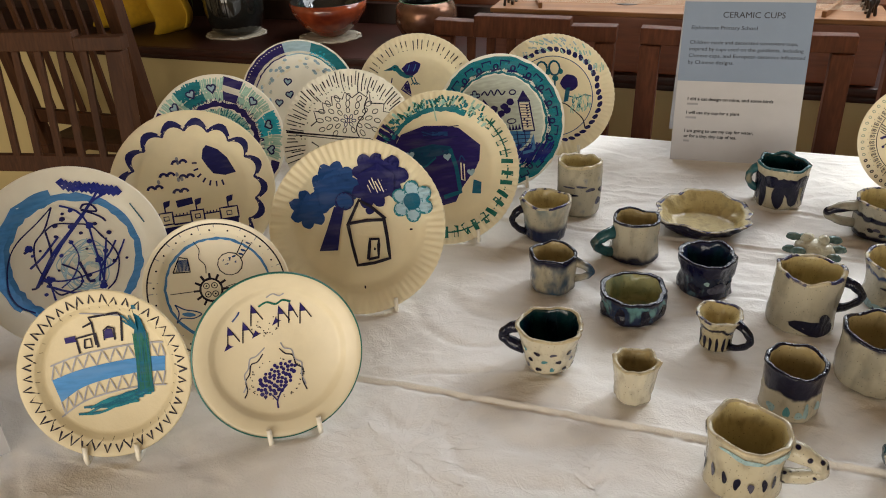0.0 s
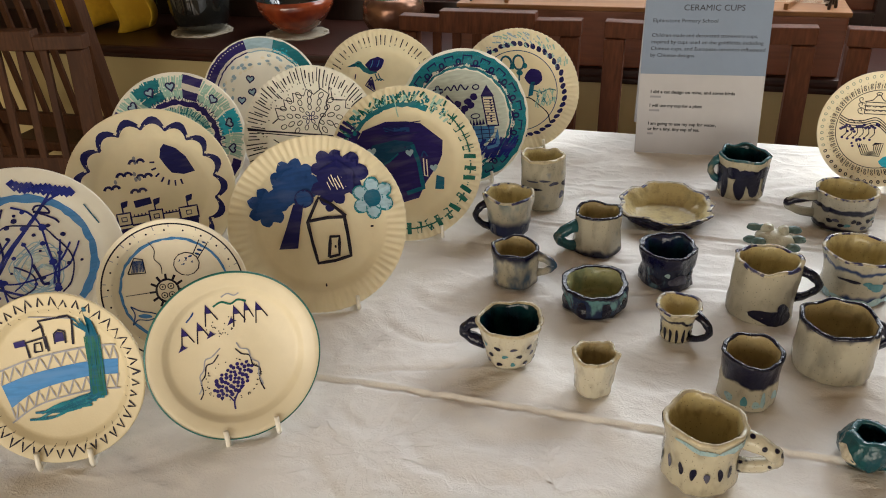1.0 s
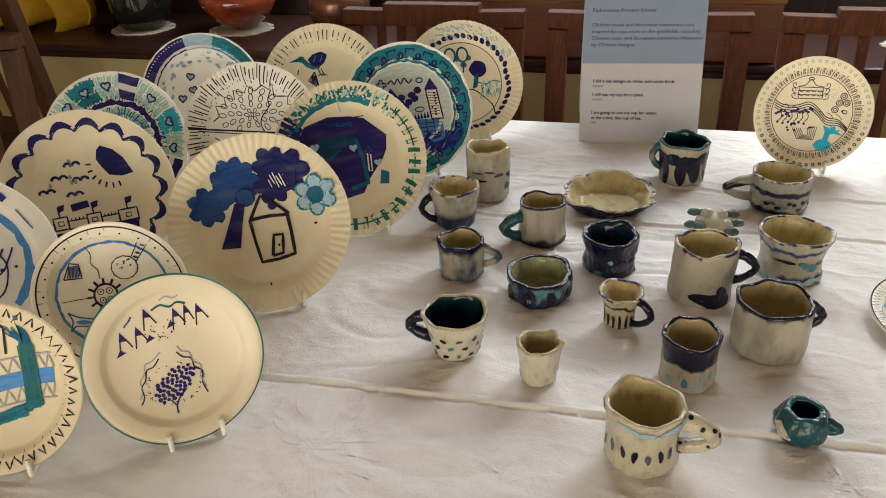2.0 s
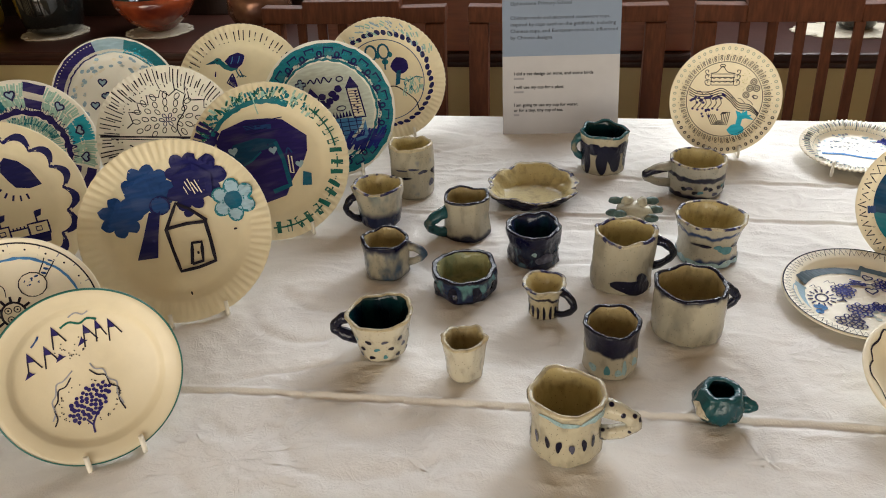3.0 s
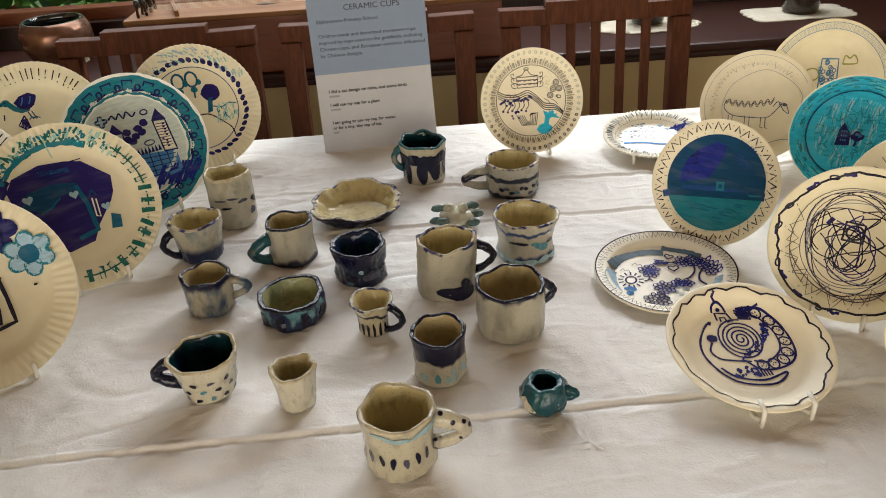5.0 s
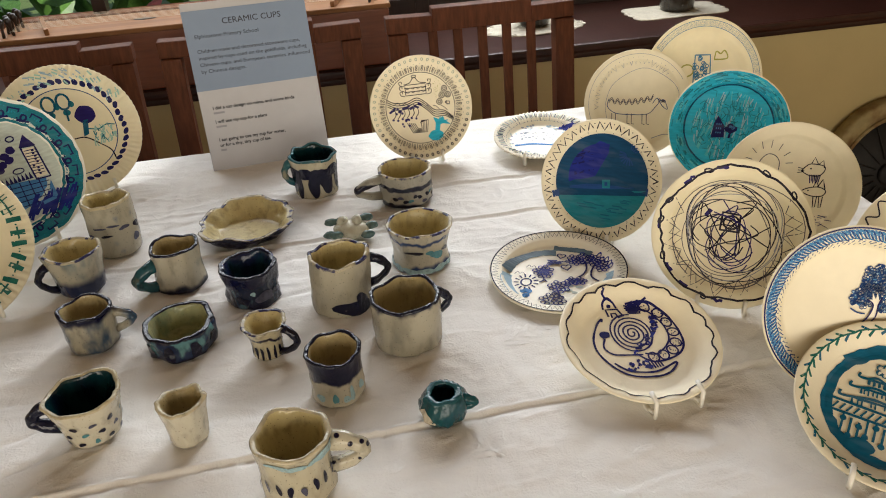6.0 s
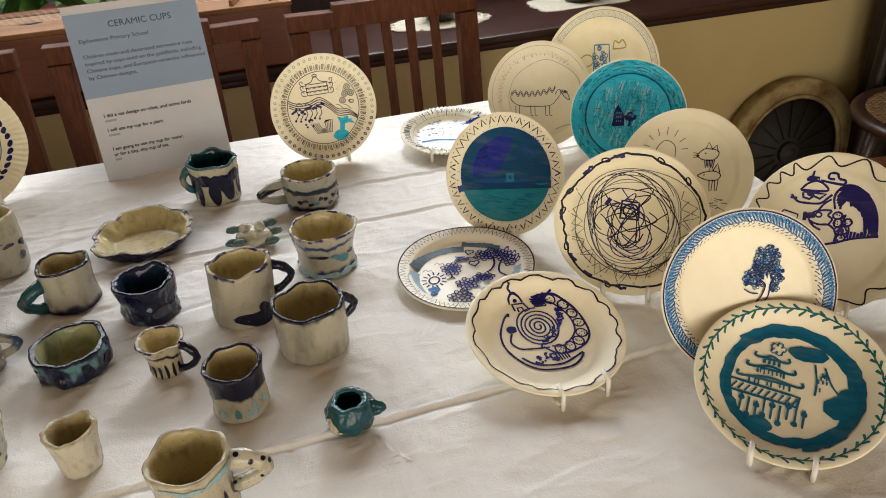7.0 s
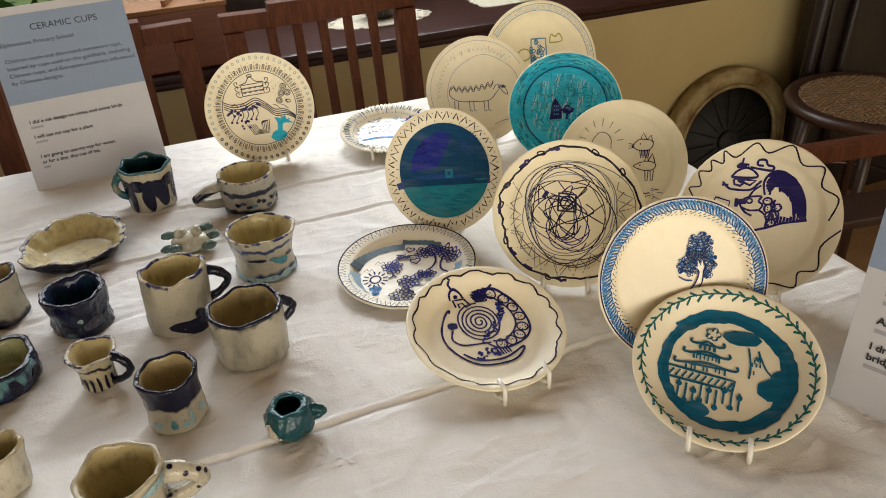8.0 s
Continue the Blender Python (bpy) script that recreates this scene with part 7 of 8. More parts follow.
cup(0.1521, 0.9437, 0.0199, 0.0189, 0.0318, g("glaze_teal_pot", (0.008, 0.06, 0.068), TEAL, (0.01, 0.055, 0.07), 0, 1, 0.7, 60, 0.08, height=0.034), INSIDE["teal"], RIM_TEAL,
    "tiny dark teal pinch pot with a stub handle and bare patch", turn=0, handle=(-10, 0.012, 0.35, 0.7), seed=16.8, marks=[(212, 0.42, 26, 0.30, "bare")], wobble=0.10, waist=-0.25, handle_r=0.0055, wall_t=0.006)


# ---------------------------------------------------------------- sign
def text_mesh(words, size, material, parent, m, width=None, bold=0.0):
    data = bpy.data.curves.new("lettering", "FONT")
    data.body, data.size = words, size
    data.resolution_u, data.offset = 3, bold
    ob = new("lettering", data)
    dep = bpy.context.evaluated_depsgraph_get()
    dep.update()
    mesh = bpy.data.meshes.new_from_object(ob.evaluated_get(dep))
    bpy.data.objects.remove(ob)
    xs = [v.co.x for v in mesh.vertices]
    k = width / (max(xs) - min(xs)) if width else 1
    for v in mesh.vertices:
        v.co.x *= k
    mesh.materials.clear()
    mesh.materials.append(material)
    out = new("lettering", mesh)
    out.parent = parent
    out.matrix_local = m
    return out


def sign():
    """A tent card that leans back."""
    a = math.atan2(0.020, 0.209)
    root = thing("sign", pose(-0.127, 1.663, TZ + 0.001, 0, 0, math.degrees(a)), "white and blue card sign headed ceramic cups", "sign")
    W, H, lean = 0.210, 0.286, radians(15)
    tilt = Matrix.Rotation(radians(90) - lean, 4, "X")

    def panel(name, y0, y1, material, z0=0.0, z1=0.0012):
        bm = bmesh.new()
        box(bm, 0, W, y0, y1, z0, z1, 0.0003, tilt)
        return part(name, bm, material, root)

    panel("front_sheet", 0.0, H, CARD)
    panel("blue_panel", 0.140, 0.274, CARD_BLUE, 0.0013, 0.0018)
    bm = bmesh.new()
    top = tilt @ Vector((0, H, -0.0005))
    foot = top.y + 0.085
    d = math.hypot(foot - top.y, top.z)
    box(bm, 0, W, 0, d, -0.0012, 0, 0.0003, Matrix.Translation((0, foot, 0)) @ Matrix.Rotation(math.atan2(top.z, top.y - foot), 4, "X"))
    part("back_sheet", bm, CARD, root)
    lines = [("CERAMIC CUPS", 0.064, 0.2480, 0.0140, 0.100, PRINT), ("Elphinstone Primary School", 0.014, 0.2280, 0.0090, 0.108, PRINT),
             ("Children made and decorated stoneware cups,", 0.014, 0.2035, 0.0086, 0.176, PRINT), ("inspired by cups used on the goldfields, including", 0.014, 0.1922, 0.0086, 0.186, PRINT),
             ("Chinese cups, and European ceramics influenced", 0.014, 0.1809, 0.0086, 0.190, PRINT), ("by Chinese designs.", 0.014, 0.1696, 0.0086, 0.076, PRINT),
             ("I did a cat design on mine, and some birds", 0.020, 0.1065, 0.0078, 0.143, PRINT),
             ("I will use my cup for a plant", 0.020, 0.0825, 0.0078, 0.090, PRINT),
             ("I am going to use my cup for water,", 0.020, 0.0505, 0.0078, 0.117, PRINT), ("or for a tiny, tiny cup of tea.", 0.020, 0.0410, 0.0078, 0.090, PRINT)]
    for words, x, y, size, width, mat in lines:
        text_mesh(words, size, mat, root, tilt @ Matrix.Translation((x, y, 0.0022)), width, 0.00018 if y < 0.13 else 0.0)
    for y, w in ((0.0985, 0.019), (0.0745, 0.018), (0.0330, 0.010)):
        bm = bmesh.new()
        box(bm, 0.020, 0.020 + w, y, y + 0.0035, 0.0013, 0.0016, 0, tilt)
        part("name_bar", bm, PRINT_GREY, root)


sign()


# ---------------------------------------------------------------- chairs
def chair(m, width=0.41, slats=6, material=CHAIR, label="brown oak dining chair with stepped crest rail and slatted back", top=0.92):
    """Back at y = 0, seat towards -y."""
    root = thing("dining_chair", m, label, "chair", "chairs round the table")
    w = width / 2

    def lean(z):
        return 0.055 * (z - 0.45) / 0.45 if z > 0.45 else 0.0

    for s in (-1, 1):
        bm = bmesh.new()
        for z0, z1 in ((0.0, 0.45), (0.45, top - 0.041)):
            vs = box(bm, s * w - 0.021, s * w + 0.021, -0.019, 0.019, z0, z1, 0.003)
            for v in vs:
                v.co.y += lean(v.co.z)
                v.co.x -= s * 0.021
        part("back_post", bm, material, root)
        solid("front_leg", s * w - s * 0.021 - 0.019, s * w - s * 0.021 + 0.019, -0.42, -0.382, 0, 0.43, material, root)
        solid("side_rail", s * w - s * 0.021 - 0.012, s * w - s * 0.021 + 0.012, -0.381, -0.02, 0.37, 0.429, material, root)
        solid("stretcher", s * w - s * 0.021 - 0.009, s * w - s * 0.021 + 0.009, -0.381, -0.02, 0.14, 0.17, material, root)
    bm = bmesh.new()
    c = w * 0.53
    for x0, x1, dz in ((-w - 0.002, -c, 0.0), (-c, c, 0.014), (c, w + 0.002, 0.0)):
        vs = box(bm, x0, x1, -0.017, 0.017, top - 0.040, top - 0.007 + dz, 0.0025)
        for v in vs:
            v.co.y += lean(v.co.z) + 0.006 - 0.02 * (1 - (v.co.x / w) ** 2) * 0.6
    part("crest_rail", bm, material, root)
    bm = bmesh.new()
    vs = box(bm, -w + 0.043, w - 0.043, -0.010, 0.010, 0.53, 0.575, 0.003)
    for v in vs:
        v.co.y += lean(v.co.z)
    part("lower_rail", bm, material, root)
    inner = width - 0.084
    for k in range(slats):
        x = -inner / 2 + inner * (k + 1) / (slats + 1)
        bm = bmesh.new()
        vs = box(bm, x - 0.010, x + 0.010, -0.005, 0.005, 0.574, top - 0.041, 0.002)
        for v in vs:
            v.co.y += lean(v.co.z) - 0.008
        part("slat", bm, material, root)
    solid("seat", -w + 0.004, w - 0.004, -0.425, -0.021, 0.43, 0.462, material, root, 0.008)
    return root


CH_Y = 1.925
chair(pose(-0.485, CH_Y, 0, 0, 0, 0))
chair(pose(-0.022, CH_Y, 0, 0, 0, 0), slats=4)
chair(pose(0.445, CH_Y, 0, 0, 0, 0), slats=5)
chair(pose(-1.705, 1.72, 0, 0, 0, 12), width=0.52, top=0.885, slats=6, material=CHAIR_DARK, label="dark brown oak chair with slatted back beside the table end")
chair(pose(-1.86, 2.06, 0, 0, 0, 180), width=0.50, top=1.06, slats=6, material=CHAIR_DARK, label="dark brown oak chair with slatted back by the window sill")


# ---------------------------------------------------------------- things on the sill
TERRACOTTA = surface("red_glaze", (0.24, 0.045, 0.015), 0.14, 0.25, 30, 0.05, coat=0.6, second=(0.12, 0.02, 0.01), second_scale=12)
BRONZE = surface("bronze_glaze", (0.20, 0.10, 0.06), 0.22, 0.25, 40, 0.08, metal=0.6, second=(0.12, 0.05, 0.03), second_scale=14)
BLACKGLAZE = surface("black_glaze", (0.010, 0.011, 0.010), 0.08, 0.3, 30, 0.03, coat=0.8)
SALT = surface("salt_glaze_dark", (0.035, 0.028, 0.022), 0.2, 0.4, 60, 0.15, coat=0.4)
LEAF = surface("leaf_green", (0.10, 0.22, 0.04), 0.4, 0.25, 40, 0.05)
YELLOW = surface("yellow_cloth", (0.55, 0.34, 0.015), 0.85, 0.1, 60, 0.1, 300)
IRON = surface("black_iron", (0.010, 0.008, 0.006), 0.7, 0.3, 40, 0.05)
RIMPAINT = surface("worn_cream_enamel", (0.34, 0.27, 0.13), 0.6, 0.2, 30, 0.1, spec=0.2, second=(0.20, 0.12, 0.05), second_scale=16)
CANE = surface("woven_cane", (0.17, 0.09, 0.032), 0.6, 0.25, 80, 0.1)
SEATWOOD = surface("stool_wood", (0.035, 0.014, 0.007), 0.4, 0.25, 24, 0.04, stretch=(4, 4, 1))
CABINET = surface("cabinet_wood", (0.011, 0.005, 0.004), 0.4, 0.3, 24, 0.03, stretch=(6, 6, 0.8))
PEG = surface("peg_ebony", (0.02, 0.014, 0.012), 0.3, 0.2, 40, 0)


def pot(name, x, y, profile, material, label, category, z=SILL_Z + 0.004, wall_t=0.006, lining=None):
    """A thrown vessel from outer (radius, height) pairs, hollow to near its foot."""
    root = thing(name, pose(x, y, z), label, category)
    inner = [(max(r - wall_t, 0.004), max(h, 0.010)) for r, h in reversed(profile) if h > 0.005]
    bm = bmesh.new()
    lathe(bm, [(profile[0][0] * 0.8, 0.0)] + profile + inner + [(0.004, 0.010)], 56, slots=[0] * len(profile) + [1] * (len(inner) + 1))
    part("vessel", bm, [material, lining or material], root, smooth=True)
    return root


def doily(x, y, rx, ry, label, lobes=14, square=False):
    bm = bmesh.new()
    seg = lobes * 10

    def shape(r, z, a):
        k = 1 + (0.05 * abs(math.sin(lobes * a / 2)) if r > 0.75 else 0)
        if square:
            k *= 1 / max(abs(math.cos(a)), abs(math.sin(a))) ** 0.8
        return r * k * math.cos(a) * rx, r * k * math.sin(a) * ry, z + 0.0008 * math.sin(5 * a + 3 * r)

    lathe(bm, [(0.02, 0.0030), (0.4, 0.0030), (0.8, 0.0028), (0.9, 0.0026), (1.0, 0.0022), (1.0, 0.0002), (0.02, 0.0002)], seg, shape)
    bmesh.ops.reverse_faces(bm, faces=bm.faces[:])
    ob = part("doily", bm, LACE, smooth=True)
    ob.matrix_world = pose(x, y, SILL_Z + 0.0005)
    tagged(ob, label, "doily", "doilies on the sill")
    if not square:
        for k in range(lobes):
            a = 2 * math.pi * k / lobes
            bm = bmesh.new()
            lathe(bm, [(0.004, 0.0), (0.0075, 0.0), (0.0075, 0.0036), (0.004, 0.0036), (0.004, 0.0)], 10, close=False)
            part("picot", bm, LACE, ob).matrix_local = pose(rx * 0.93 * math.cos(a), ry * 0.93 * math.sin(a), 0.0004)
    return ob


doily(-1.53, 2.40, 0.095, 0.085, "white crocheted lace doily under a vase")
vase = pot("vase", -1.53, 2.41, [(0.060, 0.0), (0.082, 0.02), (0.092, 0.07), (0.094, 0.13), (0.080, 0.19), (0.045, 0.225), (0.05, 0.24)], BLACKGLAZE,
           "glossy black-green round vase on a doily", "vase")
bm = bmesh.new()
for k, (a, ln) in enumerate(((200, 0.19), (170, 0.16), (20, 0.17), (260, 0.15))):
    d = Vector((math.cos(radians(a)), math.sin(radians(a)), 0))
    s = Vector((-d.y, d.x, 0))
    rows = []
    for j in range(7):
        f = j / 6
        p = Vector((0, 0, 0.235)) + d * (0.03 + 0.10 * math.sin(1.6 * f)) + Vector((0, 0, 0.05 * math.sin(2.2 * f) - ln * f * f))
        w = 0.022 * math.sin(math.pi * min(0.98, f * 0.9 + 0.1))
        rows.append((bm.verts.new(p - s * w), bm.verts.new(p + Vector((0, 0, -0.004))), bm.verts.new(p + s * w)))
    for u, v in zip(rows, rows[1:]):
        for q in (0, 1):
            bm.faces.new((u[q], u[q + 1], v[q + 1], v[q]))
part("leaf_blades", bm, LEAF, vase, "drooping green leaves", smooth=True)

doily(-1.205, 2.42, 0.095, 0.085, "white crocheted lace doily under a red bowl")
pot("bowl", -1.205, 2.43, [(0.035, 0.0), (0.045, 0.006), (0.085, 0.035), (0.112, 0.075), (0.118, 0.105)], TERRACOTTA, "glossy red glazed bowl with a black inside on a lace doily", "bowl", lining=BLACKGLAZE)
doily(-0.90, 2.44, 0.07, 0.06, "small white lace doily under a bronze bowl")
pot("bowl", -0.90, 2.46, [(0.055, 0.0), (0.075, 0.012), (0.092, 0.045), (0.090, 0.085), (0.078, 0.108)], BRONZE, "rounded bronze-brown glazed bowl", "bowl", wall_t=0.008, lining=BLACKGLAZE)
doily(0.69, 2.40, 0.145, 0.075, "white oval embroidered cloth mat", 18)
pot("pot", 0.70, 2.42, [(0.036, 0.0), (0.044, 0.01), (0.052, 0.05), (0.050, 0.09), (0.036, 0.115), (0.040, 0.125)], SALT, "small dark brown salt-glazed pot on a cloth mat", "pot")
doily(1.12, 2.42, 0.14, 0.07, "cream square embroidered cloth mat", 16, True)
pot("pot", 1.13, 2.43, [(0.044, 0.0), (0.048, 0.01), (0.050, 0.06), (0.046, 0.11), (0.034, 0.135), (0.036, 0.15)], SALT, "dark glazed bottle-shaped pot on a cream mat", "pot")

# yellow cloth hanging over the sill end
bm = bmesh.new()
rows = []
for j in range(20):
    f = j / 19
    rows.append([bm.verts.new((-2.12 + 0.42 * u + 0.02 * math.sin(9 * f), 2.42 + 0.05 * math.sin(7 * u * 3.1 + f) - 0.03 * f, SILL_Z + 0.008 + 0.26 * (1 - f) + 0.012 * math.sin(14 * u))) for u in (k / 30 for k in range(31))])
for u, v in zip(rows, rows[1:]):
    for k in range(30):
        bm.faces.new((u[k], u[k + 1], v[k + 1], v[k]))
ob = part("yellow_cloth", bm, YELLOW, smooth=True)
solidify = ob.modifiers.new("thick", "SOLIDIFY")
solidify.thickness = 0.004
tagged(ob, "crumpled bright yellow cloth standing on the sill", "cloth")


def zither():
    root = thing("zither", pose(0, 0, 0), "long varnished wooden zither with ebony pegs on the sill", "zither")
    x0, x1, y0, y1, z0, z1 = -0.625, 0.275, 2.215, 2.375, SILL_Z + 0.001, 0.893
    solid("body", x0, x1, y0, y1, z0, z1 - 0.012, BOX, root, 0.004)
    solid("soundboard", x0 - 0.004, x1 + 0.004, y0 - 0.004, y1 + 0.003, z1 - 0.0115, z1, BOX_TOP, root, 0.003)
    bm = bmesh.new()
    lathe(bm, [(0.001, 0.0), (1.0, 0.0), (1.0, 0.0008)], 24, lambda r, z, a: (r * 0.026 * math.cos(a), r * 0.008 * math.sin(a) * (1.4 - 0.4 * abs(math.cos(a))), z))
    part("sound_hole", bm, PEG, root).matrix_local = pose(-0.30, 2.30, z1 + 0.0004)
    for xx, tilt in ((x0 + 0.10, 18), (x1 - 0.11, -18)):
        bm = bmesh.new()
        vs = box(bm, -0.005, 0.005, -0.075, 0.075, 0.0, 0.014, 0.002)
        part("bridge", bm, BOX_TOP, root).matrix_local = pose(xx, 2.295, z1, 0, 0, tilt)
    for side in (x0 + 0.035, x1 - 0.035):
        for k in range(7):
            bm = bmesh.new()
            lathe(bm, [(0.003, 0.0), (0.004, 0.004), (0.003, 0.020), (0.0055, 0.026), (0.0075, 0.032), (0.006, 0.040), (0.002, 0.042)], 10)
            part("tuning_peg", bm, PEG, root, smooth=True).matrix_local = pose(side + 0.016 * (k % 2) - 0.008, y0 + 0.022 + 0.019 * k, z1, 6 * math.sin(k * 2.0), 5 * math.cos(k * 3.0))
    for k in range(10):
        bm = bmesh.new()
        tube(bm, [(x0 + 0.04, y0 + 0.025 + 0.0125 * k, z1 + 0.012), (x0 + 0.10, y0 + 0.025 + 0.0125 * k, z1 + 0.0147), (x1 - 0.11, y0 + 0.025 + 0.0125 * k, z1 + 0.0147), (x1 - 0.04, y0 + 0.025 + 0.0125 * k, z1 + 0.012)], 0.0004, 5)
        part("string", bm, STAND, root)


zither()


# ---------------------------------------------------------------- right-hand corner
def wheel():
    root = thing("old_wheel", pose(1.765, 2.185, 0.243, 84, 0, 0), "old spoked wheel with a worn cream rim against the wall", "wheel")
    bm = bmesh.new()
    lathe(bm, [(0.188, 0.0), (0.196, 0.012), (0.236, 0.014), (0.241, 0.006), (0.240, -0.03), (0.190, -0.03), (0.188, 0.0)], 72, close=False)
    part("rim", bm, RIMPAINT, root, smooth=True)
    bm = bmesh.new()
    lathe(bm, [(0.176, 0.004), (0.182, 0.012), (0.189, 0.010), (0.189, -0.004), (0.176, -0.004), (0.176, 0.004)], 72, close=False)
    part("inner_ring", bm, RIMPAINT, root, smooth=True)
    bm = bmesh.new()
    lathe(bm, [(0.003, -0.012), (0.187, -0.012), (0.187, -0.016), (0.003, -0.016)], 48)
    part("disc", bm, IRON, root)
    bm = bmesh.new()
    lathe(bm, [(0.034, -0.011), (0.036, 0.002), (0.028, 0.006), (0.020, 0.004), (0.015, 0.010), (0.008, 0.013), (0.003, 0.013)], 32)
    part("hub", bm, IRON, root, smooth=True)
    for k in range(16):
        a = 2 * math.pi * k / 16
        bm = bmesh.new()
        tube(bm, [(0.05 * math.cos(a), 0.05 * math.sin(a), -0.006), (0.178 * math.cos(a), 0.178 * math.sin(a), -0.006)], 0.0022, 6)
        part("spoke", bm, IRON, root)


wheel()


def cane_stool(x, y, top):
    root = thing("cane_stool", pose(x, y, 0), "round dark wooden stool with a woven cane seat", "stool")
    R = 0.225
    bm = bmesh.new()
    lathe(bm, [(R * 0.82, top - 0.035), (R, top - 0.03), (R * 1.03, top - 0.012), (R * 0.99, top), (R * 0.88, top - 0.002), (R * 0.84, top - 0.008), (R * 0.82, top - 0.035)], 64, close=False)
    part("seat_ring", bm, SEATWOOD, root, smooth=True)
    bm = bmesh.new()
    lathe(bm, [(0.004, top - 0.006), (R * 0.85, top - 0.009), (R * 0.85, top - 0.012), (0.004, top - 0.010)], 48)
    part("seat_backing", bm, SEATWOOD, root)
    bm = bmesh.new()
    n = 34
    for k in range(-n // 2, n // 2 + 1):
        u = k / (n / 2) * R * 0.84
        half = math.sqrt(max(0.0, (R * 0.85) ** 2 - u * u))
        if half < 0.02:
            continue
        m = 28
        for axis in (0, 1):
            pts = []
            for j in range(m + 1):
                v = -half + 2 * half * j / m
                z = top - 0.0035 + 0.0012 * (1 if (j + k + axis) % 2 else -1)
                pts.append((u, v, z) if axis == 0 else (v, u, z))
            tube(bm, pts, 0.0026, 4)
    weave = part("woven_cane", bm, CANE, root, "honey-coloured woven cane")
    weave.matrix_local = pose(0, 0, 0, 0, 0, 24)
    tagged(weave, "honey-coloured woven cane", kind="stuff")
    for k in range(4):
        a = radians(45 + 90 * k)
        bm = bmesh.new()
        tube(bm, [(0.15 * math.cos(a), 0.15 * math.sin(a), top - 0.03), (0.17 * math.cos(a), 0.17 * math.sin(a), 0.25), (0.20 * math.cos(a), 0.20 * math.sin(a), 0.0)], [0.017, 0.015, 0.012], 10)
        part("leg", bm, SEATWOOD, root, smooth=True)
    bm = bmesh.new()
    pts = [(0.175 * math.cos(2 * math.pi * k / 32), 0.175 * math.sin(2 * math.pi * k / 32), 0.2) for k in range(33)]
    tube(bm, pts, 0.008, 8)
    part("foot_ring", bm, SEATWOOD, root, smooth=True)


cane_stool(1.93, 1.83, 0.48)

cab = thing("cabinet", pose(0, 0, 0), "tall dark polished cabinet against the wall", "cabinet")
solid("body", 1.98, 2.58, 2.08, 2.19, 0.0, 1.9, CABINET, cab, 0.01)
bm = bmesh.new()
tube(bm, [(1.965, 2.10, 0.0), (1.945, 2.10, 0.25), (1.955, 2.10, 0.5), (1.97, 2.10, 0.8), (1.96, 2.10, 1.2), (1.965, 2.10, 1.9)], [0.03, 0.022, 0.02, 0.024, 0.02, 0.03], 12)
part("pilaster", bm, CABINET, cab, smooth=True)
bm = bmesh.new()
tube(bm, [(2.06, 2.07, 0.1), (2.05, 2.07, 0.5), (2.07, 2.07, 0.9), (2.05, 2.07, 1.6)], 0.014, 10)
part("moulding", bm, CABINET, cab, smooth=True)


def arm_bench():
    """A low-backed chair drawn away from the table's end."""
    root = thing("low_chair", pose(1.40, 1.37, 0, 0, 0, -9), "brown wooden chair with a low plain back rail", "chair")
    bm = bmesh.new()
    vs = box(bm, -0.25, 0.25, -0.016, 0.016, 0.582, 0.622, 0.006)
    for v in vs:
        v.co.y += 0.05 * (v.co.x / 0.25) ** 2
    part("back_rail", bm, CHAIR, root)
    for s in (-1, 1):
        solid("back_post", s * 0.21 - 0.016, s * 0.21 + 0.016, 0.022, 0.054, 0.0, 0.581, CHAIR, root)
        solid("front_leg", s * 0.21 - 0.016, s * 0.21 + 0.016, 0.10, 0.132, 0.0, 0.39, CHAIR, root)
    solid("seat", -0.235, 0.235, 0.056, 0.17, 0.391, 0.415, DARK, root, 0.006)


arm_bench()


# ---------------------------------------------------------------- other cards on the table
def side_card(x, y, direction, lean_deg, label, lines, bars):
    root = thing("sign", pose(x, y, TZ + 0.001, 0, 0, direction), label, "sign")
    W, H = 0.210, 0.297
    tilt = Matrix.Rotation(radians(90 - lean_deg), 4, "X")
    bm = bmesh.new()
    box(bm, 0, W, 0, H, 0, 0.0012, 0.0003, tilt)
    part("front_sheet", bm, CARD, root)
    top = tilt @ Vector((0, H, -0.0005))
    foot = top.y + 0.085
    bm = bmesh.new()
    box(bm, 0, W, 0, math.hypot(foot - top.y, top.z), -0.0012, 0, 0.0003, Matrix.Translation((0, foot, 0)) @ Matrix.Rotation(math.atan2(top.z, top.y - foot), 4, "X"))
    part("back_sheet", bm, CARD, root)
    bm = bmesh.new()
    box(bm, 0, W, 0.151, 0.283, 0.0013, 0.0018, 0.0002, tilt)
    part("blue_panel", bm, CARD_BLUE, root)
    for words, px, py, size in lines:
        text_mesh(words, size, PRINT, root, tilt @ Matrix.Translation((px, py, 0.0022)), None, 0.0003)
    for px, py, w, hh, mat in bars:
        bm = bmesh.new()
        box(bm, px, px + w, py, py + hh, 0.0013, 0.0016, 0, tilt)
        part("name_bar", bm, mat, root)


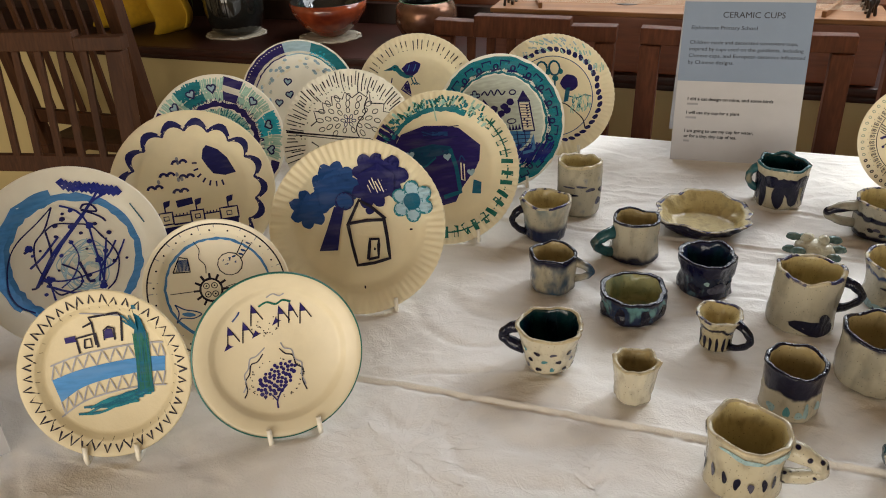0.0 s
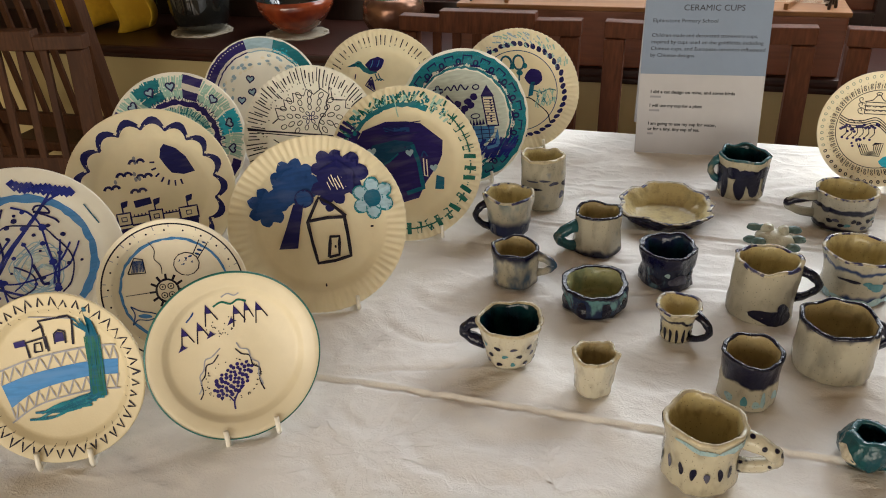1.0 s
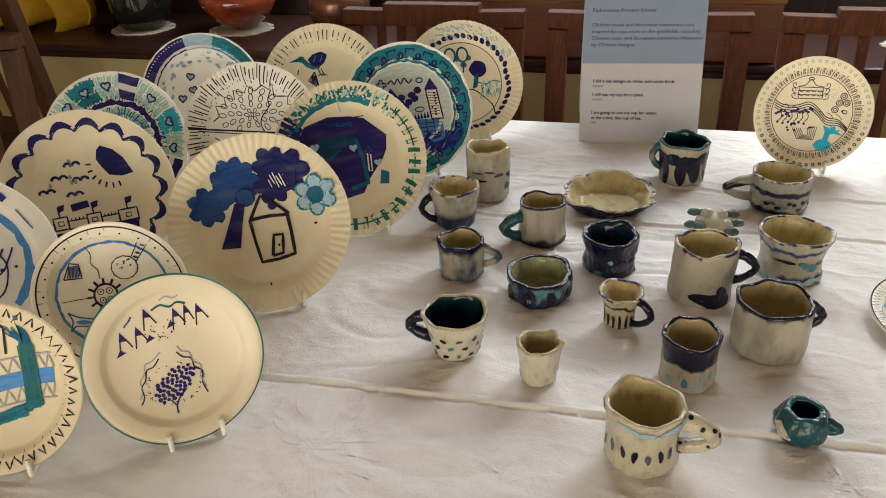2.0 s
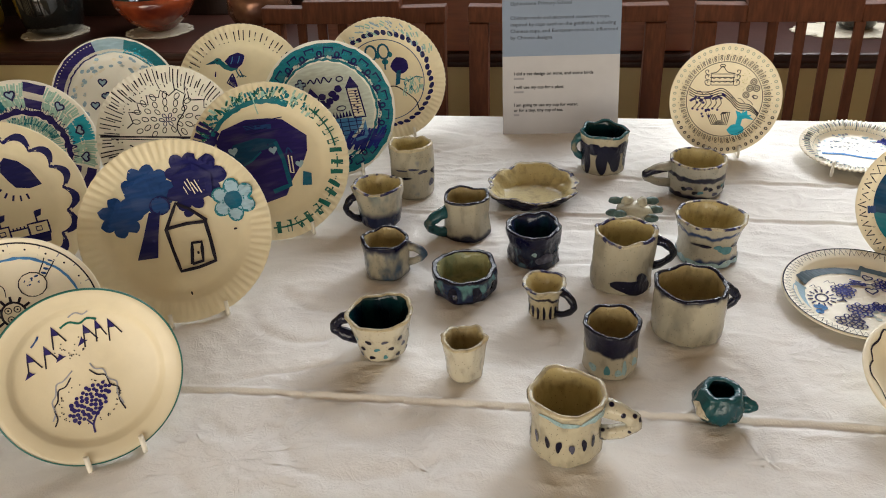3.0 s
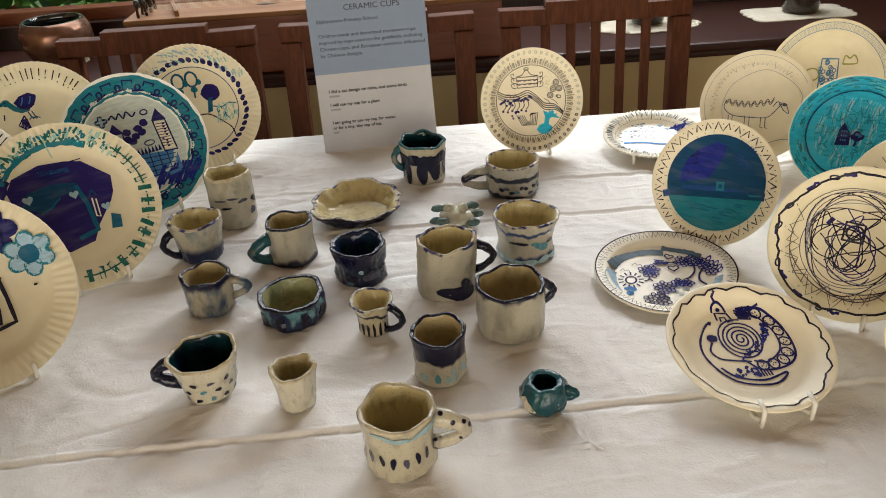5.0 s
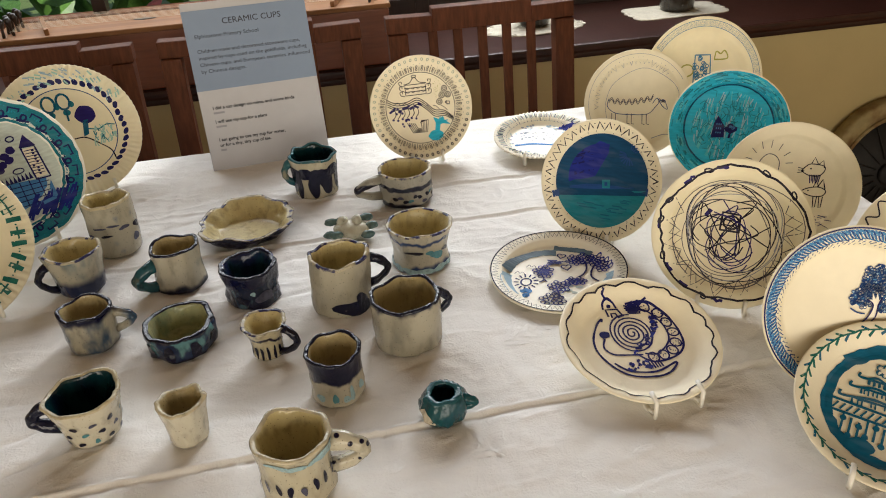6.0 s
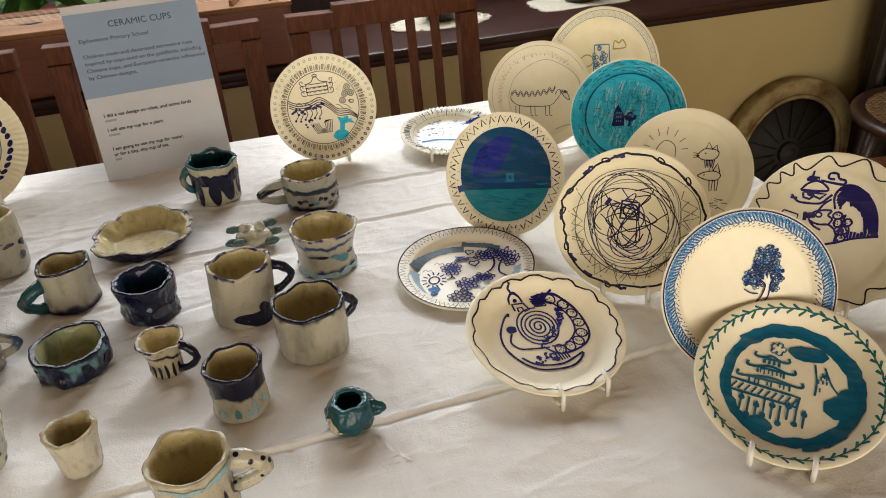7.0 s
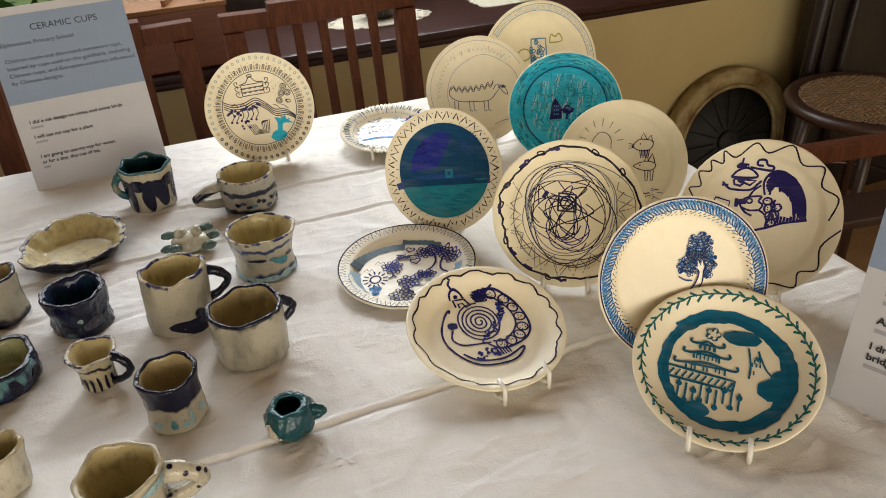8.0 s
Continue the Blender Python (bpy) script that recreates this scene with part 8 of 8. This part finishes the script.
side_card(0.656, 0.765, -64, 3, "white and blue card sign beside the plates",
          [("All", 0.020, 0.098, 0.0105), ("I drew", 0.020, 0.070, 0.0105), ("bridge,", 0.020, 0.058, 0.0105)],
          [(0.020, 0.128, 0.060, 0.006, PRINT), (0.020, 0.118, 0.022, 0.004, PRINT_GREY), (0.020, 0.088, 0.026, 0.004, PRINT_GREY), (0.020, 0.048, 0.024, 0.004, PRINT_GREY)])
side_card(-0.82, 0.535, 55, 15, "white card sign at the table's end", [], [(0.020, 0.12, 0.08, 0.005, PRINT_GREY), (0.020, 0.09, 0.07, 0.005, PRINT_GREY)])


# ---------------------------------------------------------------- woven damask figures
SATIN = surface("damask_satin", (0.785, 0.765, 0.725), 0.6, 0.02, 200, 0.05, 500, spec=0.25)


def damask(cx, cy, size, turn, kind):
    """Satin petals woven into the cloth."""
    bm = bmesh.new()

    def petal(x, y, ln, wd, ang):
        rows = []
        for j in range(6):
            f = j / 5
            w = wd * math.sin(math.pi * min(0.97, 0.08 + 0.9 * f))
            px, py = x + ln * f * math.cos(ang), y + ln * f * math.sin(ang)
            nx, ny = -math.sin(ang) * w, math.cos(ang) * w
            rows.append([bm.verts.new((qx, qy, TZ - 0.0005 + cloth_height(qx, qy) + 0.0003)) for qx, qy in ((px + nx, py + ny), (px - nx, py - ny))])
        for u, v in zip(rows, rows[1:]):
            bm.faces.new((u[0], u[1], v[1], v[0])).smooth = True

    if kind == "flower":
        for ring, n, ln in ((0.12, 9, 0.34), (0.42, 14, 0.36), (0.72, 18, 0.34)):
            for k in range(n):
                a = turn + 2 * math.pi * (k + 0.5 * (ring > 0.3)) / n
                petal(cx + size * ring * math.cos(a), cy + size * ring * math.sin(a), size * ln, size * 0.045, a + 0.12 * math.sin(k))
    else:
        for k in range(9):
            f = k / 9
            a = turn + (0.7 if k % 2 else -0.7)
            petal(cx + size * f * math.cos(turn), cy + size * f * math.sin(turn), size * (0.5 - 0.25 * f), size * 0.045, a)
        petal(cx, cy, size * 1.2, size * 0.02, turn)
    bmesh.ops.recalc_face_normals(bm, faces=bm.faces[:])
    for f in bm.faces:
        f.normal_update()
        if f.normal.z < 0:
            f.normal_flip()
    tagged(part("damask_figure", bm, SATIN, cloth), kind="stuff")


for fx, fy, fs, ft, fk in ((-0.315, 0.829, 0.075, 0.2, "flower"), (0.03, 0.66, 0.07, 0.0, "flower"), (-0.39, 0.985, 0.06, 0.9, "leaf"),
                           (0.20, 0.875, 0.055, 2.4, "leaf"), (-0.12, 0.83, 0.06, 1.9, "leaf"), (0.24, 1.05, 0.06, 0.3, "leaf"), (0.55, 0.62, 0.07, 0.4, "flower"),
                           (-0.23, 0.70, 0.06, 2.8, "leaf"), (-0.06, 1.52, 0.06, 0.5, "flower"), (0.33, 1.40, 0.06, 1.0, "leaf"), (0.12, 0.75, 0.05, 1.2, "leaf")):
    damask(fx, fy, fs, ft, fk)


# ---------------------------------------------------------------- clay creature
def creature(x, y):
    root = thing("clay_creature", pose(x, y, TZ + 0.001), "small cream clay creature with teal leafy lumps", "ornament")
    body = glaze("creature_cream", (0.56, 0.54, 0.42), NAVY, (0.36, 0.42, 0.36), 0, 1, 0.5, 40, 0.1, height=0.03)
    green = glaze("creature_green", (0.10, 0.17, 0.16), TEAL, (0.26, 0.32, 0.28), 0, 1, 0.6, 50, 0.1, height=0.03)

    def lump(name, cx, cy, cz, rx, ry, rz, mat, seed):
        bm = bmesh.new()
        bmesh.ops.create_icosphere(bm, subdivisions=3, radius=1)
        for v in bm.verts:
            k = 1 + 0.16 * noise.noise(v.co * 1.7 + Vector((seed, 0, 0)))
            v.co = Vector((cx + v.co.x * rx * k, cy + v.co.y * ry * k, max(0.0, cz + v.co.z * rz * k)))
        part(name, bm, mat, root, smooth=True)

    lump("body", 0, 0, 0.012, 0.027, 0.022, 0.014, body, 1)
    lump("eye_knob", -0.010, 0.004, 0.025, 0.009, 0.008, 0.009, body, 2)
    lump("eye_knob", 0.010, 0.002, 0.025, 0.008, 0.008, 0.009, body, 3)
    for k in range(8):
        a = radians(-40 + 38 * k)
        lump("leaf_lump", 0.031 * math.cos(a), 0.026 * math.sin(a), 0.010 + 0.006 * (k % 3), 0.010, 0.006, 0.006, green, 5 + k)


creature(0.093, 1.350)


# ---------------------------------------------------------------- garden outside
GRASS = surface("garden_ground", (0.10, 0.15, 0.04), 0.9, 0.3, 6, 0.2)
tagged(solid("ground", -60, 60, 2.8, 120, -0.45, -0.4, GRASS, None, 0), "grassy garden ground", "ground", kind="structure")


def shrub(name, label, count, x0, x1, y0, y1, z0, z1, ln, wd, material, seed):
    rng = random.Random(seed)
    verts, faces = [], []
    for _ in range(count):
        p = Vector((rng.uniform(x0, x1), rng.uniform(y0, y1), rng.uniform(z0, z1)))
        d = Vector((rng.uniform(-1, 1), rng.uniform(-1, 0.3), rng.uniform(-0.3, 1))).normalized()
        s = d.cross(Vector((rng.uniform(-1, 1), rng.uniform(-1, 1), 1))).normalized()
        n = d.cross(s)
        L, Wd = ln * rng.uniform(0.6, 1.3), wd * rng.uniform(0.7, 1.2)
        b = len(verts)
        for f, w in ((0, 0.15), (0.35, 1), (0.7, 0.8), (1.0, 0.05)):
            c = p + d * L * f + n * (-0.25 * L * f * f)
            verts += [c - s * Wd * w, c - n * Wd * 0.25 * w, c + s * Wd * w]
        for j in range(3):
            q = b + 3 * j
            faces += [(q, q + 1, q + 4, q + 3), (q + 1, q + 2, q + 5, q + 4)]
    data = bpy.data.meshes.new(name)
    data.from_pydata([tuple(v) for v in verts], [], faces)
    data.materials.append(material)
    tagged(new(name, data), label, "shrub", kind="stuff")


shrub("garden_foliage", "sunlit broad green garden leaves", 1500, -4.5, 3.0, 4.1, 5.6, -0.4, 2.4, 0.30, 0.06, LEAF, 4)
shrub("garden_foliage_far", "dense green garden leaves behind", 1600, -7, 5, 5.8, 7.5, -0.4, 4.0, 0.42, 0.09, surface("leaf_deep", (0.06, 0.14, 0.03), 0.45, 0.3, 30, 0.05), 5)
shrub("garden_flowers", "pink garden flowers among leaves", 160, -4.0, 1.5, 4.0, 4.6, -0.2, 1.6, 0.07, 0.03, surface("petal_pink", (0.60, 0.16, 0.14), 0.6, 0.2, 40, 0), 6)
